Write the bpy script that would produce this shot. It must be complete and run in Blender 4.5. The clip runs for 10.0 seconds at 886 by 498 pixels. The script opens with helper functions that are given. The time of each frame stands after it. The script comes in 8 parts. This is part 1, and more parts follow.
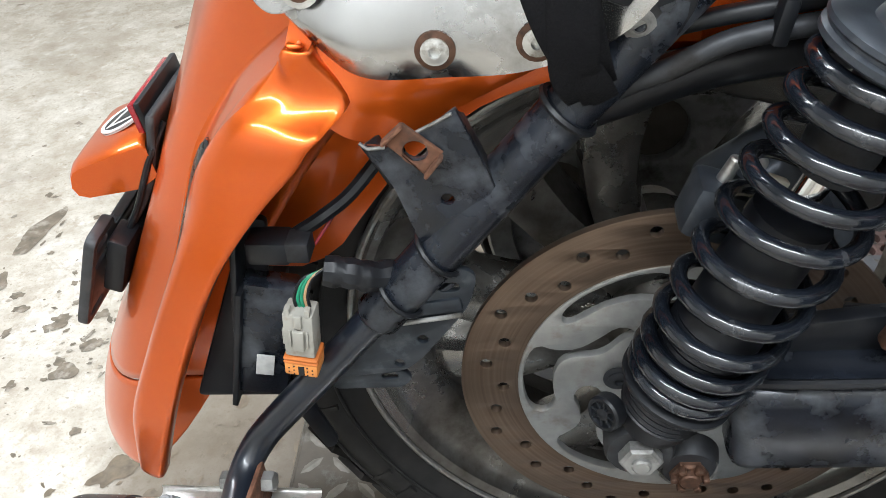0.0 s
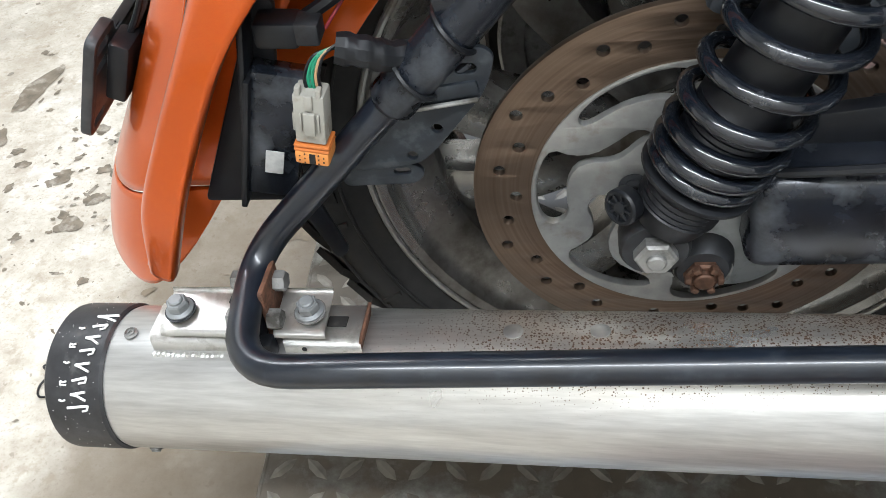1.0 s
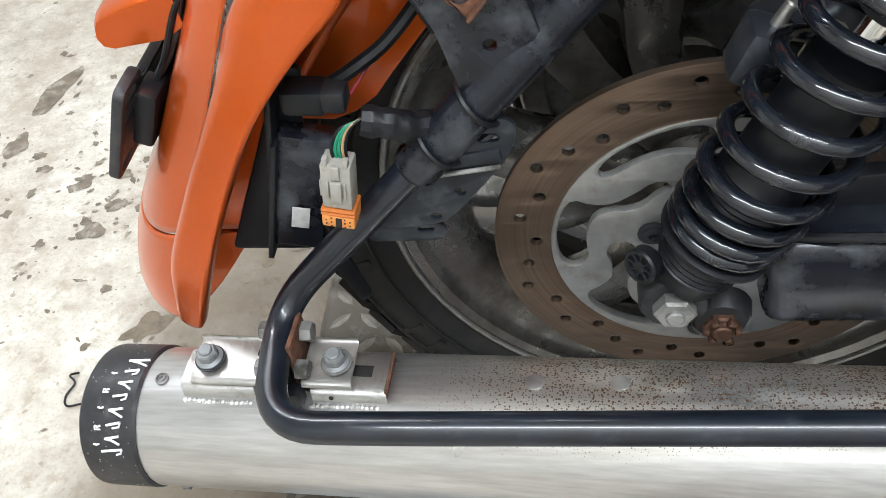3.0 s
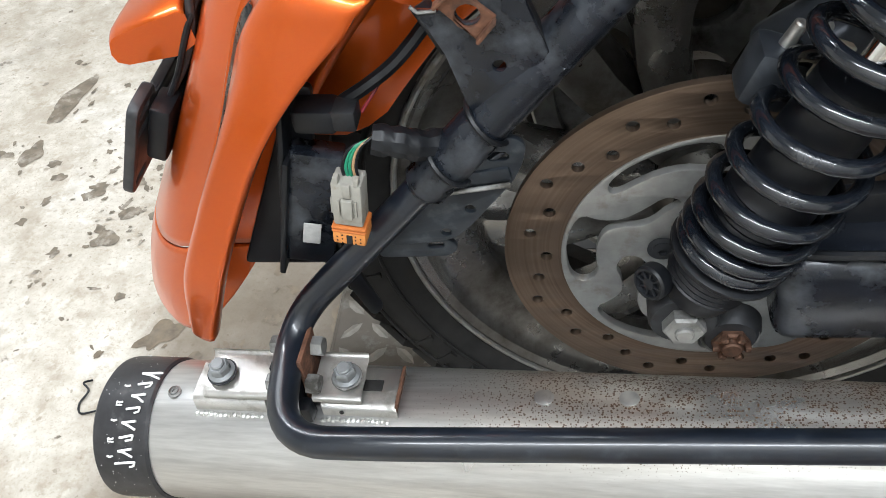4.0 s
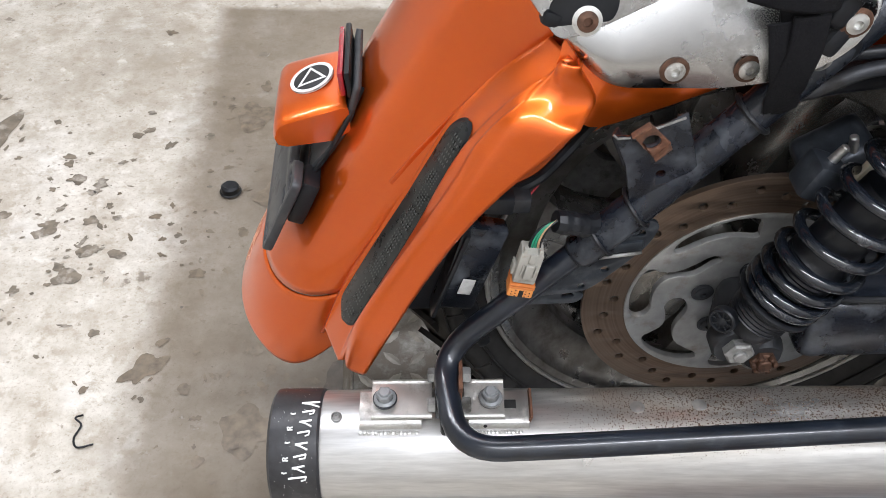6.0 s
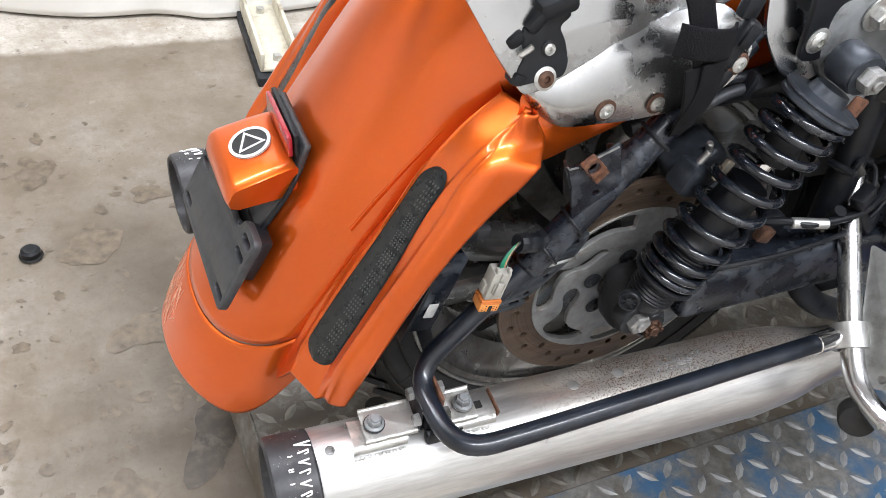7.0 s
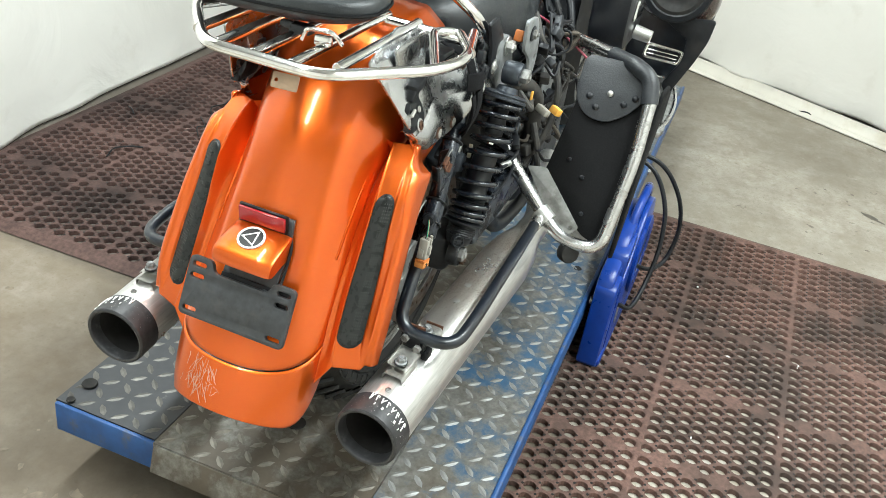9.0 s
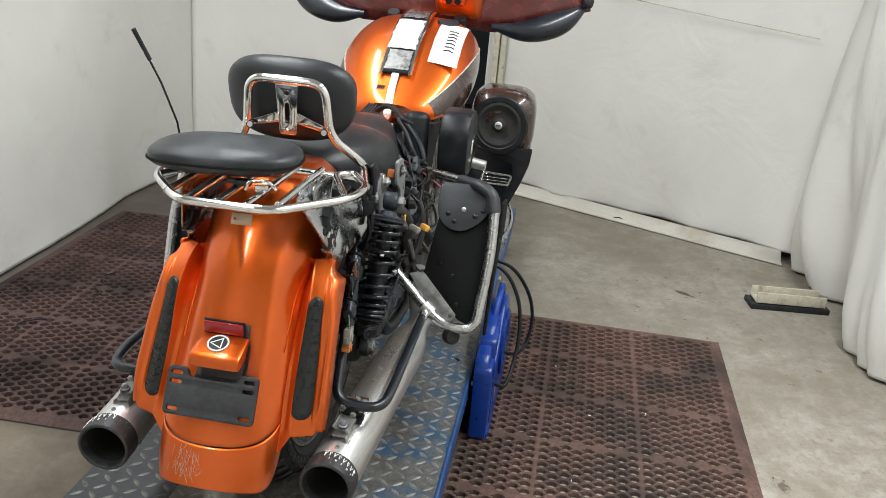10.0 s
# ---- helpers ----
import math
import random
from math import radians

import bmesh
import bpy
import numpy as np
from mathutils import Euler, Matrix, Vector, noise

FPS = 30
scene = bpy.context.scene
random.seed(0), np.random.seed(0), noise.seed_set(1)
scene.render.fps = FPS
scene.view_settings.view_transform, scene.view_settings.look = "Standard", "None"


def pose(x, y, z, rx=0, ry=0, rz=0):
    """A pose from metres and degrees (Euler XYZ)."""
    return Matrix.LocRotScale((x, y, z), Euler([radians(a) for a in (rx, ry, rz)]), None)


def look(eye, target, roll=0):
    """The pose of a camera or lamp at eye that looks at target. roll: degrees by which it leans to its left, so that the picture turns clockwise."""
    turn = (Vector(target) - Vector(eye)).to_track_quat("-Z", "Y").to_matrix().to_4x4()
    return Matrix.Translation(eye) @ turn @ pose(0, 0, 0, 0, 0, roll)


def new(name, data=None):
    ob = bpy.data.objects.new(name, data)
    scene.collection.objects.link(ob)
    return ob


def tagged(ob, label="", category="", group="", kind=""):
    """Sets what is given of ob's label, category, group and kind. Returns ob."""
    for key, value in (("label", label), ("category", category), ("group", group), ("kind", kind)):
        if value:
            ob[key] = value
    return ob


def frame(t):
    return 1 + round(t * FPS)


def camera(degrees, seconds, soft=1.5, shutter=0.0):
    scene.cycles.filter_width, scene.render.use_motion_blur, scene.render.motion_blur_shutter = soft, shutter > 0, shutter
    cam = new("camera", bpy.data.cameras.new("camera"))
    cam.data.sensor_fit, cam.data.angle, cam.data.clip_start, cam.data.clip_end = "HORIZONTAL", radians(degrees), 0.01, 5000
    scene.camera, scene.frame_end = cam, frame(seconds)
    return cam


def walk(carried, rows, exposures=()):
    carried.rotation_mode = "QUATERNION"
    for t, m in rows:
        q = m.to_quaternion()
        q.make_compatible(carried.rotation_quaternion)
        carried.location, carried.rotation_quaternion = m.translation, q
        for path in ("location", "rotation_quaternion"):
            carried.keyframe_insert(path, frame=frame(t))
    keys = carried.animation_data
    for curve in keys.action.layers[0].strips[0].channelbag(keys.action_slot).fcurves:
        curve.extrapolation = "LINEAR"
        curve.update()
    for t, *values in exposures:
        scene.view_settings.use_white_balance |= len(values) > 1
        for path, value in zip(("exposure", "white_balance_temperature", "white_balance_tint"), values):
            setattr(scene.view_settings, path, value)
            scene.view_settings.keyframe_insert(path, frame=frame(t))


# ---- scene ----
# ---------------------------------------------------------------- camera
cam = camera(53.2, 10.0, soft=0.7)
PATH = [
    (0.0, (-0.0694, -0.5569, 0.9932), (-0.3881, 1.3928, -0.5389), -7.19),
    (0.1, (-0.0675, -0.5624, 0.9704), (-0.4068, 1.3760, -0.5715), -6.80),
    (0.5, (-0.0729, -0.5873, 0.9329), (-0.3987, 1.2472, -0.7340), -7.06),
    (1.0, (-0.0796, -0.5865, 0.9406), (-0.4062, 1.1588, -0.8192), -7.66),
    (1.5, (-0.0902, -0.5823, 0.9620), (-0.4241, 1.1458, -0.8134), -7.87),
    (2.0, (-0.0847, -0.5793, 0.9733), (-0.4303, 1.1423, -0.8062), -8.18),
    (2.5, (-0.0863, -0.5711, 0.9764), (-0.4447, 1.1375, -0.8132), -8.64),
    (3.8, (-0.0776, -0.5476, 0.9962), (-0.4626, 1.1218, -0.8245), -9.74),
    (4.0, (-0.0817, -0.5560, 0.9924), (-0.4807, 1.1384, -0.8020), -9.65),
    (4.5, (-0.1038, -0.5620, 1.0164), (-0.5135, 1.1292, -0.7786), -9.95),
    (5.0, (-0.1329, -0.5697, 1.0663), (-0.5445, 1.1265, -0.7235), -9.82),
    (5.2, (-0.1625, -0.5746, 1.0904), (-0.5725, 1.1229, -0.6985), -9.72),
    (6.3, (-0.3871, -0.6960, 1.1825), (0.0248, 1.0528, -0.5876), 8.17),
    (6.5, (-0.4361, -0.7085, 1.2093), (0.1160, 1.0159, -0.5463), 10.62),
    (7.0, (-0.5540, -0.6583, 1.2080), (0.4034, 0.9259, -0.5036), 12.14),
    (7.5, (-0.6824, -0.6737, 1.2576), (0.6430, 0.6224, -0.4528), 10.84),
    (8.0, (-0.8700, -0.7028, 1.2937), (0.7587, 0.4474, -0.2501), 9.03),
    (8.5, (-1.0672, -0.6632, 1.3078), (0.7620, 0.2811, -0.1486), 7.42),
    (9.0, (-1.3167, -0.5769, 1.3472), (0.7532, 0.0809, 0.0647), 9.35),
    (9.5, (-1.5586, -0.5891, 1.3778), (0.7202, -0.1021, 0.4126), 8.28),
    (10.0, (-1.7703, -0.6042, 1.4324), (0.5771, -0.2559, 0.5794), 4.97),
]
EXPOSURES = [(0.0, 0.06, 5930, 8), (2.5, -0.05, 5960, 8), (3.8, -0.06, 5950, 8), (5.2, -0.26, 5920, 9), (6.5, -0.20, 6000, 15), (7.0, 0.06, 6000, 13), (7.5, 0.29, 6090, 4), (8.5, 0.35, 6150, 2), (9.0, 0.27, 6130, 0), (9.5, -0.23, 6170, 5), (10.0, -0.53, 6200, 7)]
walk(cam, [(t, look(eye, target, roll)) for t, eye, target, roll in PATH], EXPOSURES)

# ---------------------------------------------------------------- light
world = bpy.data.worlds.new("workshop_air")
scene.world = world
world.use_nodes = True
world.node_tree.nodes["Background"].inputs[0].default_value = (0.97, 0.98, 1.0, 1)
world.node_tree.nodes["Background"].inputs[1].default_value = 0.015


def ceiling_lamp(name, x, y, z, sx, sy, power, colour=(1.0, 0.995, 0.985)):
    lamp = bpy.data.lights.new(name, "AREA")
    lamp.shape, lamp.size, lamp.size_y, lamp.energy, lamp.color = "RECTANGLE", sx, sy, power, colour
    ob = new(name, lamp)
    ob.matrix_world = pose(x, y, z)
    return tagged(ob, "long white ceiling tube light", "lamp", kind="structure")


ceiling_lamp("ceiling_lamp_1", 0.1, -1.30, 2.75, 2.4, 0.16, 87)
ceiling_lamp("ceiling_lamp_2", -0.35, 0.70, 2.75, 3.6, 0.16, 112)

# ---------------------------------------------------------------- materials


def nodes_of(name):
    m = bpy.data.materials.new(name)
    m.use_nodes = True
    nt = m.node_tree
    return m, nt, nt.nodes["Principled BSDF"]


def tex(nt, kind, scale, detail=4.0, rough=0.55, coord="Object", stretch=None):
    tc = nt.nodes.new("ShaderNodeTexCoord")
    n = nt.nodes.new(kind)
    src = tc.outputs[coord]
    if stretch:
        mp = nt.nodes.new("ShaderNodeMapping")
        mp.inputs["Scale"].default_value = stretch
        nt.links.new(src, mp.inputs[0])
        src = mp.outputs[0]
    nt.links.new(src, n.inputs["Vector"])
    n.inputs["Scale"].default_value = scale
    if kind == "ShaderNodeTexNoise":
        n.inputs["Detail"].default_value, n.inputs["Roughness"].default_value = detail, rough
    return n


def ramp(nt, src, stops):
    r = nt.nodes.new("ShaderNodeValToRGB")
    el = r.color_ramp.elements
    while len(el) < len(stops):
        el.new(0.5)
    for e, (p, c) in zip(el, stops):
        e.position, e.color = p, (*c, 1) if len(c) == 3 else c
    nt.links.new(src, r.inputs[0])
    return r


def grey(v):
    return (v, v, v)


def mix(nt, fac, a, b):
    n = nt.nodes.new("ShaderNodeMix")
    n.data_type = "RGBA"
    for sock, v in ((n.inputs["Factor"], fac), (n.inputs["A"], a), (n.inputs["B"], b)):
        if hasattr(v, "is_linked"):
            nt.links.new(v, sock)
        elif isinstance(v, (int, float)):
            sock.default_value = v
        else:
            sock.default_value = (*v, 1)
    return n.outputs["Result"]


def bump(nt, bsdf, src, strength, dist=0.002):
    b = nt.nodes.new("ShaderNodeBump")
    b.inputs["Strength"].default_value, b.inputs["Distance"].default_value = strength, dist
    nt.links.new(src, b.inputs["Height"])
    nt.links.new(b.outputs[0], bsdf.inputs["Normal"])


def simple(name, base, rough, metal=0.0, vary=0.25, scale=60.0, bumpy=0.05, dirt=None, dirt_amount=0.5, coat=0.0, dirt_scale=18.0, spec=0.5):
    """Base colour with fine grain, larger dirt patches and slightly uneven gloss."""
    m, nt, b = nodes_of(name)
    fine = tex(nt, "ShaderNodeTexNoise", scale, 6)
    lo = tuple(max(0, c * (1 - vary)) for c in base)
    hi = tuple(min(1, c * (1 + vary)) for c in base)
    col = ramp(nt, fine.outputs[0], [(0.3, lo), (0.7, hi)]).outputs[0]
    if dirt:
        big = tex(nt, "ShaderNodeTexNoise", dirt_scale, 8, 0.65)
        mask = ramp(nt, big.outputs[0], [(0.62 - 0.25 * dirt_amount, grey(0)), (0.78 - 0.2 * dirt_amount, grey(1))])
        col = mix(nt, mask.outputs[0], col, dirt)
        rr = ramp(nt, mask.outputs[0], [(0, grey(rough)), (1, grey(min(1, rough + 0.3)))])
    else:
        rr = ramp(nt, fine.outputs[0], [(0.3, grey(max(0.02, rough * 0.85))), (0.7, grey(min(1, rough * 1.2)))])
    nt.links.new(col, b.inputs["Base Color"])
    nt.links.new(rr.outputs[0], b.inputs["Roughness"])
    b.inputs["Metallic"].default_value = metal
    b.inputs["Coat Weight"].default_value = coat
    b.inputs["Specular IOR Level"].default_value = spec
    b.inputs["Coat Roughness"].default_value = 0.05
    if bumpy:
        bump(nt, b, fine.outputs[0], bumpy)
    return m


def orange_paint():
    """Candy orange with a clear coat over fine metal flake."""
    m, nt, b = nodes_of("candy_orange_paint")
    flake = tex(nt, "ShaderNodeTexVoronoi", 2600)
    big = tex(nt, "ShaderNodeTexNoise", 7, 3)
    col = mix(nt, big.outputs[0], (0.60, 0.089, 0.005), (0.69, 0.114, 0.007))
    col = mix(nt, ramp(nt, flake.outputs["Distance"], [(0.0, grey(0.35)), (0.5, grey(0.0))]).outputs[0], col, (1.0, 0.34, 0.02))
    nt.links.new(col, b.inputs["Base Color"])
    b.inputs["Metallic"].default_value = 0.85
    b.inputs["Roughness"].default_value = 0.38
    b.inputs["Coat Weight"].default_value = 0.65
    dust = tex(nt, "ShaderNodeTexNoise", 25, 8, 0.7)
    nt.links.new(ramp(nt, dust.outputs[0], [(0.35, grey(0.06)), (0.75, grey(0.16))]).outputs[0], b.inputs["Coat Roughness"])
    return m


def concrete():
    m, nt, b = nodes_of("worn_concrete")
    a = tex(nt, "ShaderNodeTexNoise", 1.3, 10, 0.62)
    f = tex(nt, "ShaderNodeTexNoise", 45, 8, 0.7)
    s = tex(nt, "ShaderNodeTexNoise", 3.4, 8, 0.6)
    spots = tex(nt, "ShaderNodeTexNoise", 11, 6, 0.62)
    col = ramp(nt, a.outputs[0], [(0.32, (0.30, 0.268, 0.218)), (0.47, (0.505, 0.470, 0.408)), (0.7, (0.65, 0.615, 0.55))]).outputs[0]
    col = mix(nt, ramp(nt, f.outputs[0], [(0.35, grey(0.30)), (0.65, grey(0))]).outputs[0], col, (0.24, 0.20, 0.15))
    g = tex(nt, "ShaderNodeTexNoise", 170, 4, 0.7)
    col = mix(nt, ramp(nt, g.outputs[0], [(0.34, grey(0.42)), (0.46, grey(0))]).outputs[0], col, (0.20, 0.165, 0.12))
    pit = tex(nt, "ShaderNodeTexNoise", 62, 3, 0.5)
    col = mix(nt, ramp(nt, pit.outputs[0], [(0.665, grey(0)), (0.70, grey(0.6))]).outputs[0], col, (0.17, 0.14, 0.10))
    pale = tex(nt, "ShaderNodeTexNoise", 8.5, 6, 0.6)
    col = mix(nt, ramp(nt, pale.outputs[0], [(0.55, grey(0)), (0.68, grey(0.5))]).outputs[0], col, (0.66, 0.64, 0.60))
    col = mix(nt, ramp(nt, s.outputs[0], [(0.60, grey(0)), (0.72, grey(0.55))]).outputs[0], col, (0.15, 0.12, 0.085))
    col = mix(nt, ramp(nt, spots.outputs[0], [(0.665, grey(0)), (0.70, grey(0.75))]).outputs[0], col, (0.11, 0.09, 0.068))
    blot = tex(nt, "ShaderNodeTexNoise", 9, 10, 0.70)
    col = mix(nt, ramp(nt, blot.outputs[0], [(0.38, grey(0.55)), (0.58, grey(0))]).outputs[0], col, (0.25, 0.205, 0.145))
    speck = tex(nt, "ShaderNodeTexNoise", 30, 7, 0.72)
    col = mix(nt, ramp(nt, speck.outputs[0], [(0.53, grey(0)), (0.63, grey(0.5))]).outputs[0], col, (0.27, 0.222, 0.158))
    chalk = tex(nt, "ShaderNodeTexNoise", 21, 6, 0.7)
    col = mix(nt, ramp(nt, chalk.outputs[0], [(0.58, grey(0)), (0.68, grey(0.4))]).outputs[0], col, (0.70, 0.68, 0.63))
    # the soiled oblong where a mat used to lie
    tc = nt.nodes.new("ShaderNodeTexCoord")
    wob = nt.nodes.new("ShaderNodeVectorMath")
    wob.operation = "MULTIPLY_ADD"
    wob.inputs[1].default_value = (0.07, 0.05, 0)
    nt.links.new(spots.outputs["Color"], wob.inputs[0])
    nt.links.new(tc.outputs["Object"], wob.inputs[2])
    xyz = nt.nodes.new("ShaderNodeSeparateXYZ")
    nt.links.new(wob.outputs[0], xyz.inputs[0])
    fac = None
    for out, lo, hi in ((0, -0.73, -0.64), (0, 0.34, 0.26), (1, 1.335, 1.305), (1, -0.55, -0.40)):
        r = nt.nodes.new("ShaderNodeMapRange")
        r.interpolation_type = "SMOOTHSTEP"
        r.inputs["From Min"].default_value, r.inputs["From Max"].default_value = min(lo, hi), max(lo, hi)
        if hi < lo:
            r.inputs["To Min"].default_value, r.inputs["To Max"].default_value = 1, 0
        nt.links.new(xyz.outputs[out], r.inputs["Value"])
        if fac:
            mm = nt.nodes.new("ShaderNodeMath")
            mm.operation = "MULTIPLY"
            nt.links.new(fac, mm.inputs[0])
            nt.links.new(r.outputs[0], mm.inputs[1])
            fac = mm.outputs[0]
        else:
            fac = r.outputs[0]
    soil = mix(nt, ramp(nt, s.outputs[0], [(0.3, grey(0.94)), (0.7, grey(0.62))]).outputs[0], col, (0.135, 0.104, 0.068))
    col = mix(nt, fac, col, soil)
    # brown grime and painted bike shade between lift and long mat, round lift's end
    mottle = tex(nt, "ShaderNodeTexNoise", 4.2, 8, 0.66)
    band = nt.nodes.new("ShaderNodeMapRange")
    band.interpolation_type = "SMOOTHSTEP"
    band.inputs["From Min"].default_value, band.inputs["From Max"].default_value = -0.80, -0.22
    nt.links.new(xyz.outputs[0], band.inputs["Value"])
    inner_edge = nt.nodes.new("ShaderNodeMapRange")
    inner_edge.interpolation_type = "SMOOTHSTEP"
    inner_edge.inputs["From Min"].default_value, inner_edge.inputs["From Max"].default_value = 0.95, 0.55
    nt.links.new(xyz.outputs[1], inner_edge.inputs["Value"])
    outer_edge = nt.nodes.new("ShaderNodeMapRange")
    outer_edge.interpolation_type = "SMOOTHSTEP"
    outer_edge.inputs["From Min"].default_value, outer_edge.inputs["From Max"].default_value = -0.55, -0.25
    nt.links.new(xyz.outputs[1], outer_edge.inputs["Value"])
    grime_shade = ramp(nt, mottle.outputs[0], [(0.36, grey(0.95)), (0.62, grey(0.52))]).outputs[0]
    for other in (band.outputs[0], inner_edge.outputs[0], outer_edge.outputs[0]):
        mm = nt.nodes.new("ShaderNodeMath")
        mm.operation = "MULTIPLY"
        nt.links.new(grime_shade, mm.inputs[0])
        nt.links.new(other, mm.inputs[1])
        grime_shade = mm.outputs[0]
    col = mix(nt, grime_shade, col, (0.066, 0.050, 0.033))
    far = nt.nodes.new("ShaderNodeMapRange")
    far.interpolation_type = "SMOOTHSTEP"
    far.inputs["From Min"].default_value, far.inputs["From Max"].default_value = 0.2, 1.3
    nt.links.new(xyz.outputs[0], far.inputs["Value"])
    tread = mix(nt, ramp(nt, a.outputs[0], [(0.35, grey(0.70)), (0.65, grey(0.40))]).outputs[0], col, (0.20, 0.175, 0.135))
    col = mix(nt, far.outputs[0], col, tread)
    # much darker concrete under the long mat
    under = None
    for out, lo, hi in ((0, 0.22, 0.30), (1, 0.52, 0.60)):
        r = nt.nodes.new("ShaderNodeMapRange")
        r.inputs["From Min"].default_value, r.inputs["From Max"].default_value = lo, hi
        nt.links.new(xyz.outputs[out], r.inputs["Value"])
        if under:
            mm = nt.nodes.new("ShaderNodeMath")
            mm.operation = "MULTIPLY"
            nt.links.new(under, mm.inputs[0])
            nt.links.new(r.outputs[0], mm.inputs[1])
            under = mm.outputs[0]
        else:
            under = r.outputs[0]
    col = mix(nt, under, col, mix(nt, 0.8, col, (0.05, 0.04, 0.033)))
    nt.links.new(col, b.inputs["Base Color"])
    nt.links.new(ramp(nt, s.outputs[0], [(0.4, grey(0.8)), (0.75, grey(0.45))]).outputs[0], b.inputs["Roughness"])
    bump(nt, b, f.outputs[0], 0.25, 0.002)
    return m


def plate_steel(name, paint=None, wear=0.5):
    """Diamond plate: bare dirty steel, or paint worn through to it."""
    m, nt, b = nodes_of(name)
    f = tex(nt, "ShaderNodeTexNoise", 70, 6)
    d = tex(nt, "ShaderNodeTexNoise", 6, 9, 0.65)
    steel = ramp(nt, f.outputs[0], [(0.3, (0.16, 0.157, 0.145)), (0.7, (0.31, 0.305, 0.285))]).outputs[0]
    steel = mix(nt, ramp(nt, d.outputs[0], [(0.5, grey(0)), (0.72, grey(0.75))]).outputs[0], steel, (0.12, 0.095, 0.065))
    col = steel
    met = None
    if paint:
        w = tex(nt, "ShaderNodeTexNoise", 7.5, 10, 0.7)
        mask = ramp(nt, w.outputs[0], [(wear - 0.06, grey(1)), (wear + 0.06, grey(0))])
        dirtpaint = mix(nt, f.outputs[0], paint, tuple(c * 0.55 for c in paint))
        col = mix(nt, mask.outputs[0], steel, dirtpaint)
        met = ramp(nt, mask.outputs[0], [(0, grey(0.75)), (1, grey(0.0))]).outputs[0]
    nt.links.new(col, b.inputs["Base Color"])
    if met:
        nt.links.new(met, b.inputs["Metallic"])
    else:
        b.inputs["Metallic"].default_value = 0.75
    nt.links.new(ramp(nt, d.outputs[0], [(0.3, grey(0.38)), (0.7, grey(0.65))]).outputs[0], b.inputs["Roughness"])
    bump(nt, b, f.outputs[0], 0.15, 0.001)
    return m


def muffler_steel():
    """Brushed stainless, with rust specks baked onto the upper side."""
    m, nt, b = nodes_of("brushed_stainless")
    br = tex(nt, "ShaderNodeTexNoise", 20, 5, 0.6, stretch=(1.0, 14.0, 14.0))
    haze = tex(nt, "ShaderNodeTexNoise", 5, 6, 0.6)
    tc = nt.nodes.new("ShaderNodeTexCoord")
    xyz = nt.nodes.new("ShaderNodeSeparateXYZ")
    nt.links.new(tc.outputs["Object"], xyz.inputs[0])

    def span(out, a, bb):
        n = nt.nodes.new("ShaderNodeMapRange")
        n.inputs["From Min"].default_value, n.inputs["From Max"].default_value = a, bb
        nt.links.new(out, n.inputs["Value"])
        return n.outputs[0]

    def times(p, q):
        n = nt.nodes.new("ShaderNodeMath")
        n.operation = "MULTIPLY"
        nt.links.new(p, n.inputs[0])
        nt.links.new(q, n.inputs[1])
        return n.outputs[0]

    zone = times(times(span(xyz.outputs["X"], -0.24, -0.05), span(xyz.outputs["X"], 0.28, 0.12)), span(xyz.outputs["Z"], 0.470, 0.482))
    ay = nt.nodes.new("ShaderNodeMath")
    ay.operation = "ABSOLUTE"
    nt.links.new(xyz.outputs["Y"], ay.inputs[0])
    zone = times(zone, span(ay.outputs[0], 0.282, 0.262))
    dens = ramp(nt, haze.outputs[0], [(0.35, grey(0.5)), (0.6, grey(1.0))])
    zone = times(zone, dens.outputs[0])
    dots = tex(nt, "ShaderNodeTexVoronoi", 640)
    wide = times(zone, ramp(nt, dots.outputs["Color"], [(0.05, grey(0)), (0.80, grey(0.85))]).outputs[0])
    less = nt.nodes.new("ShaderNodeMath")
    less.operation = "LESS_THAN"
    nt.links.new(dots.outputs["Distance"], less.inputs[0])
    nt.links.new(wide, less.inputs[1])
    specks = less.outputs[0]
    steel = ramp(nt, br.outputs[0], [(0.3, (0.47, 0.467, 0.458)), (0.7, (0.63, 0.627, 0.616))]).outputs[0]
    steel = mix(nt, times(zone, haze.outputs[0]), steel, (0.64, 0.56, 0.44))
    col = mix(nt, specks, steel, (0.10, 0.055, 0.03))
    nt.links.new(col, b.inputs["Base Color"])
    nt.links.new(ramp(nt, specks, [(0, grey(0.82)), (1, grey(0.1))]).outputs[0], b.inputs["Metallic"])
    nt.links.new(ramp(nt, haze.outputs[0], [(0.3, grey(0.25)), (0.7, grey(0.38))]).outputs[0], b.inputs["Roughness"])
    bump(nt, b, br.outputs[0], 0.04, 0.0005)
    return m


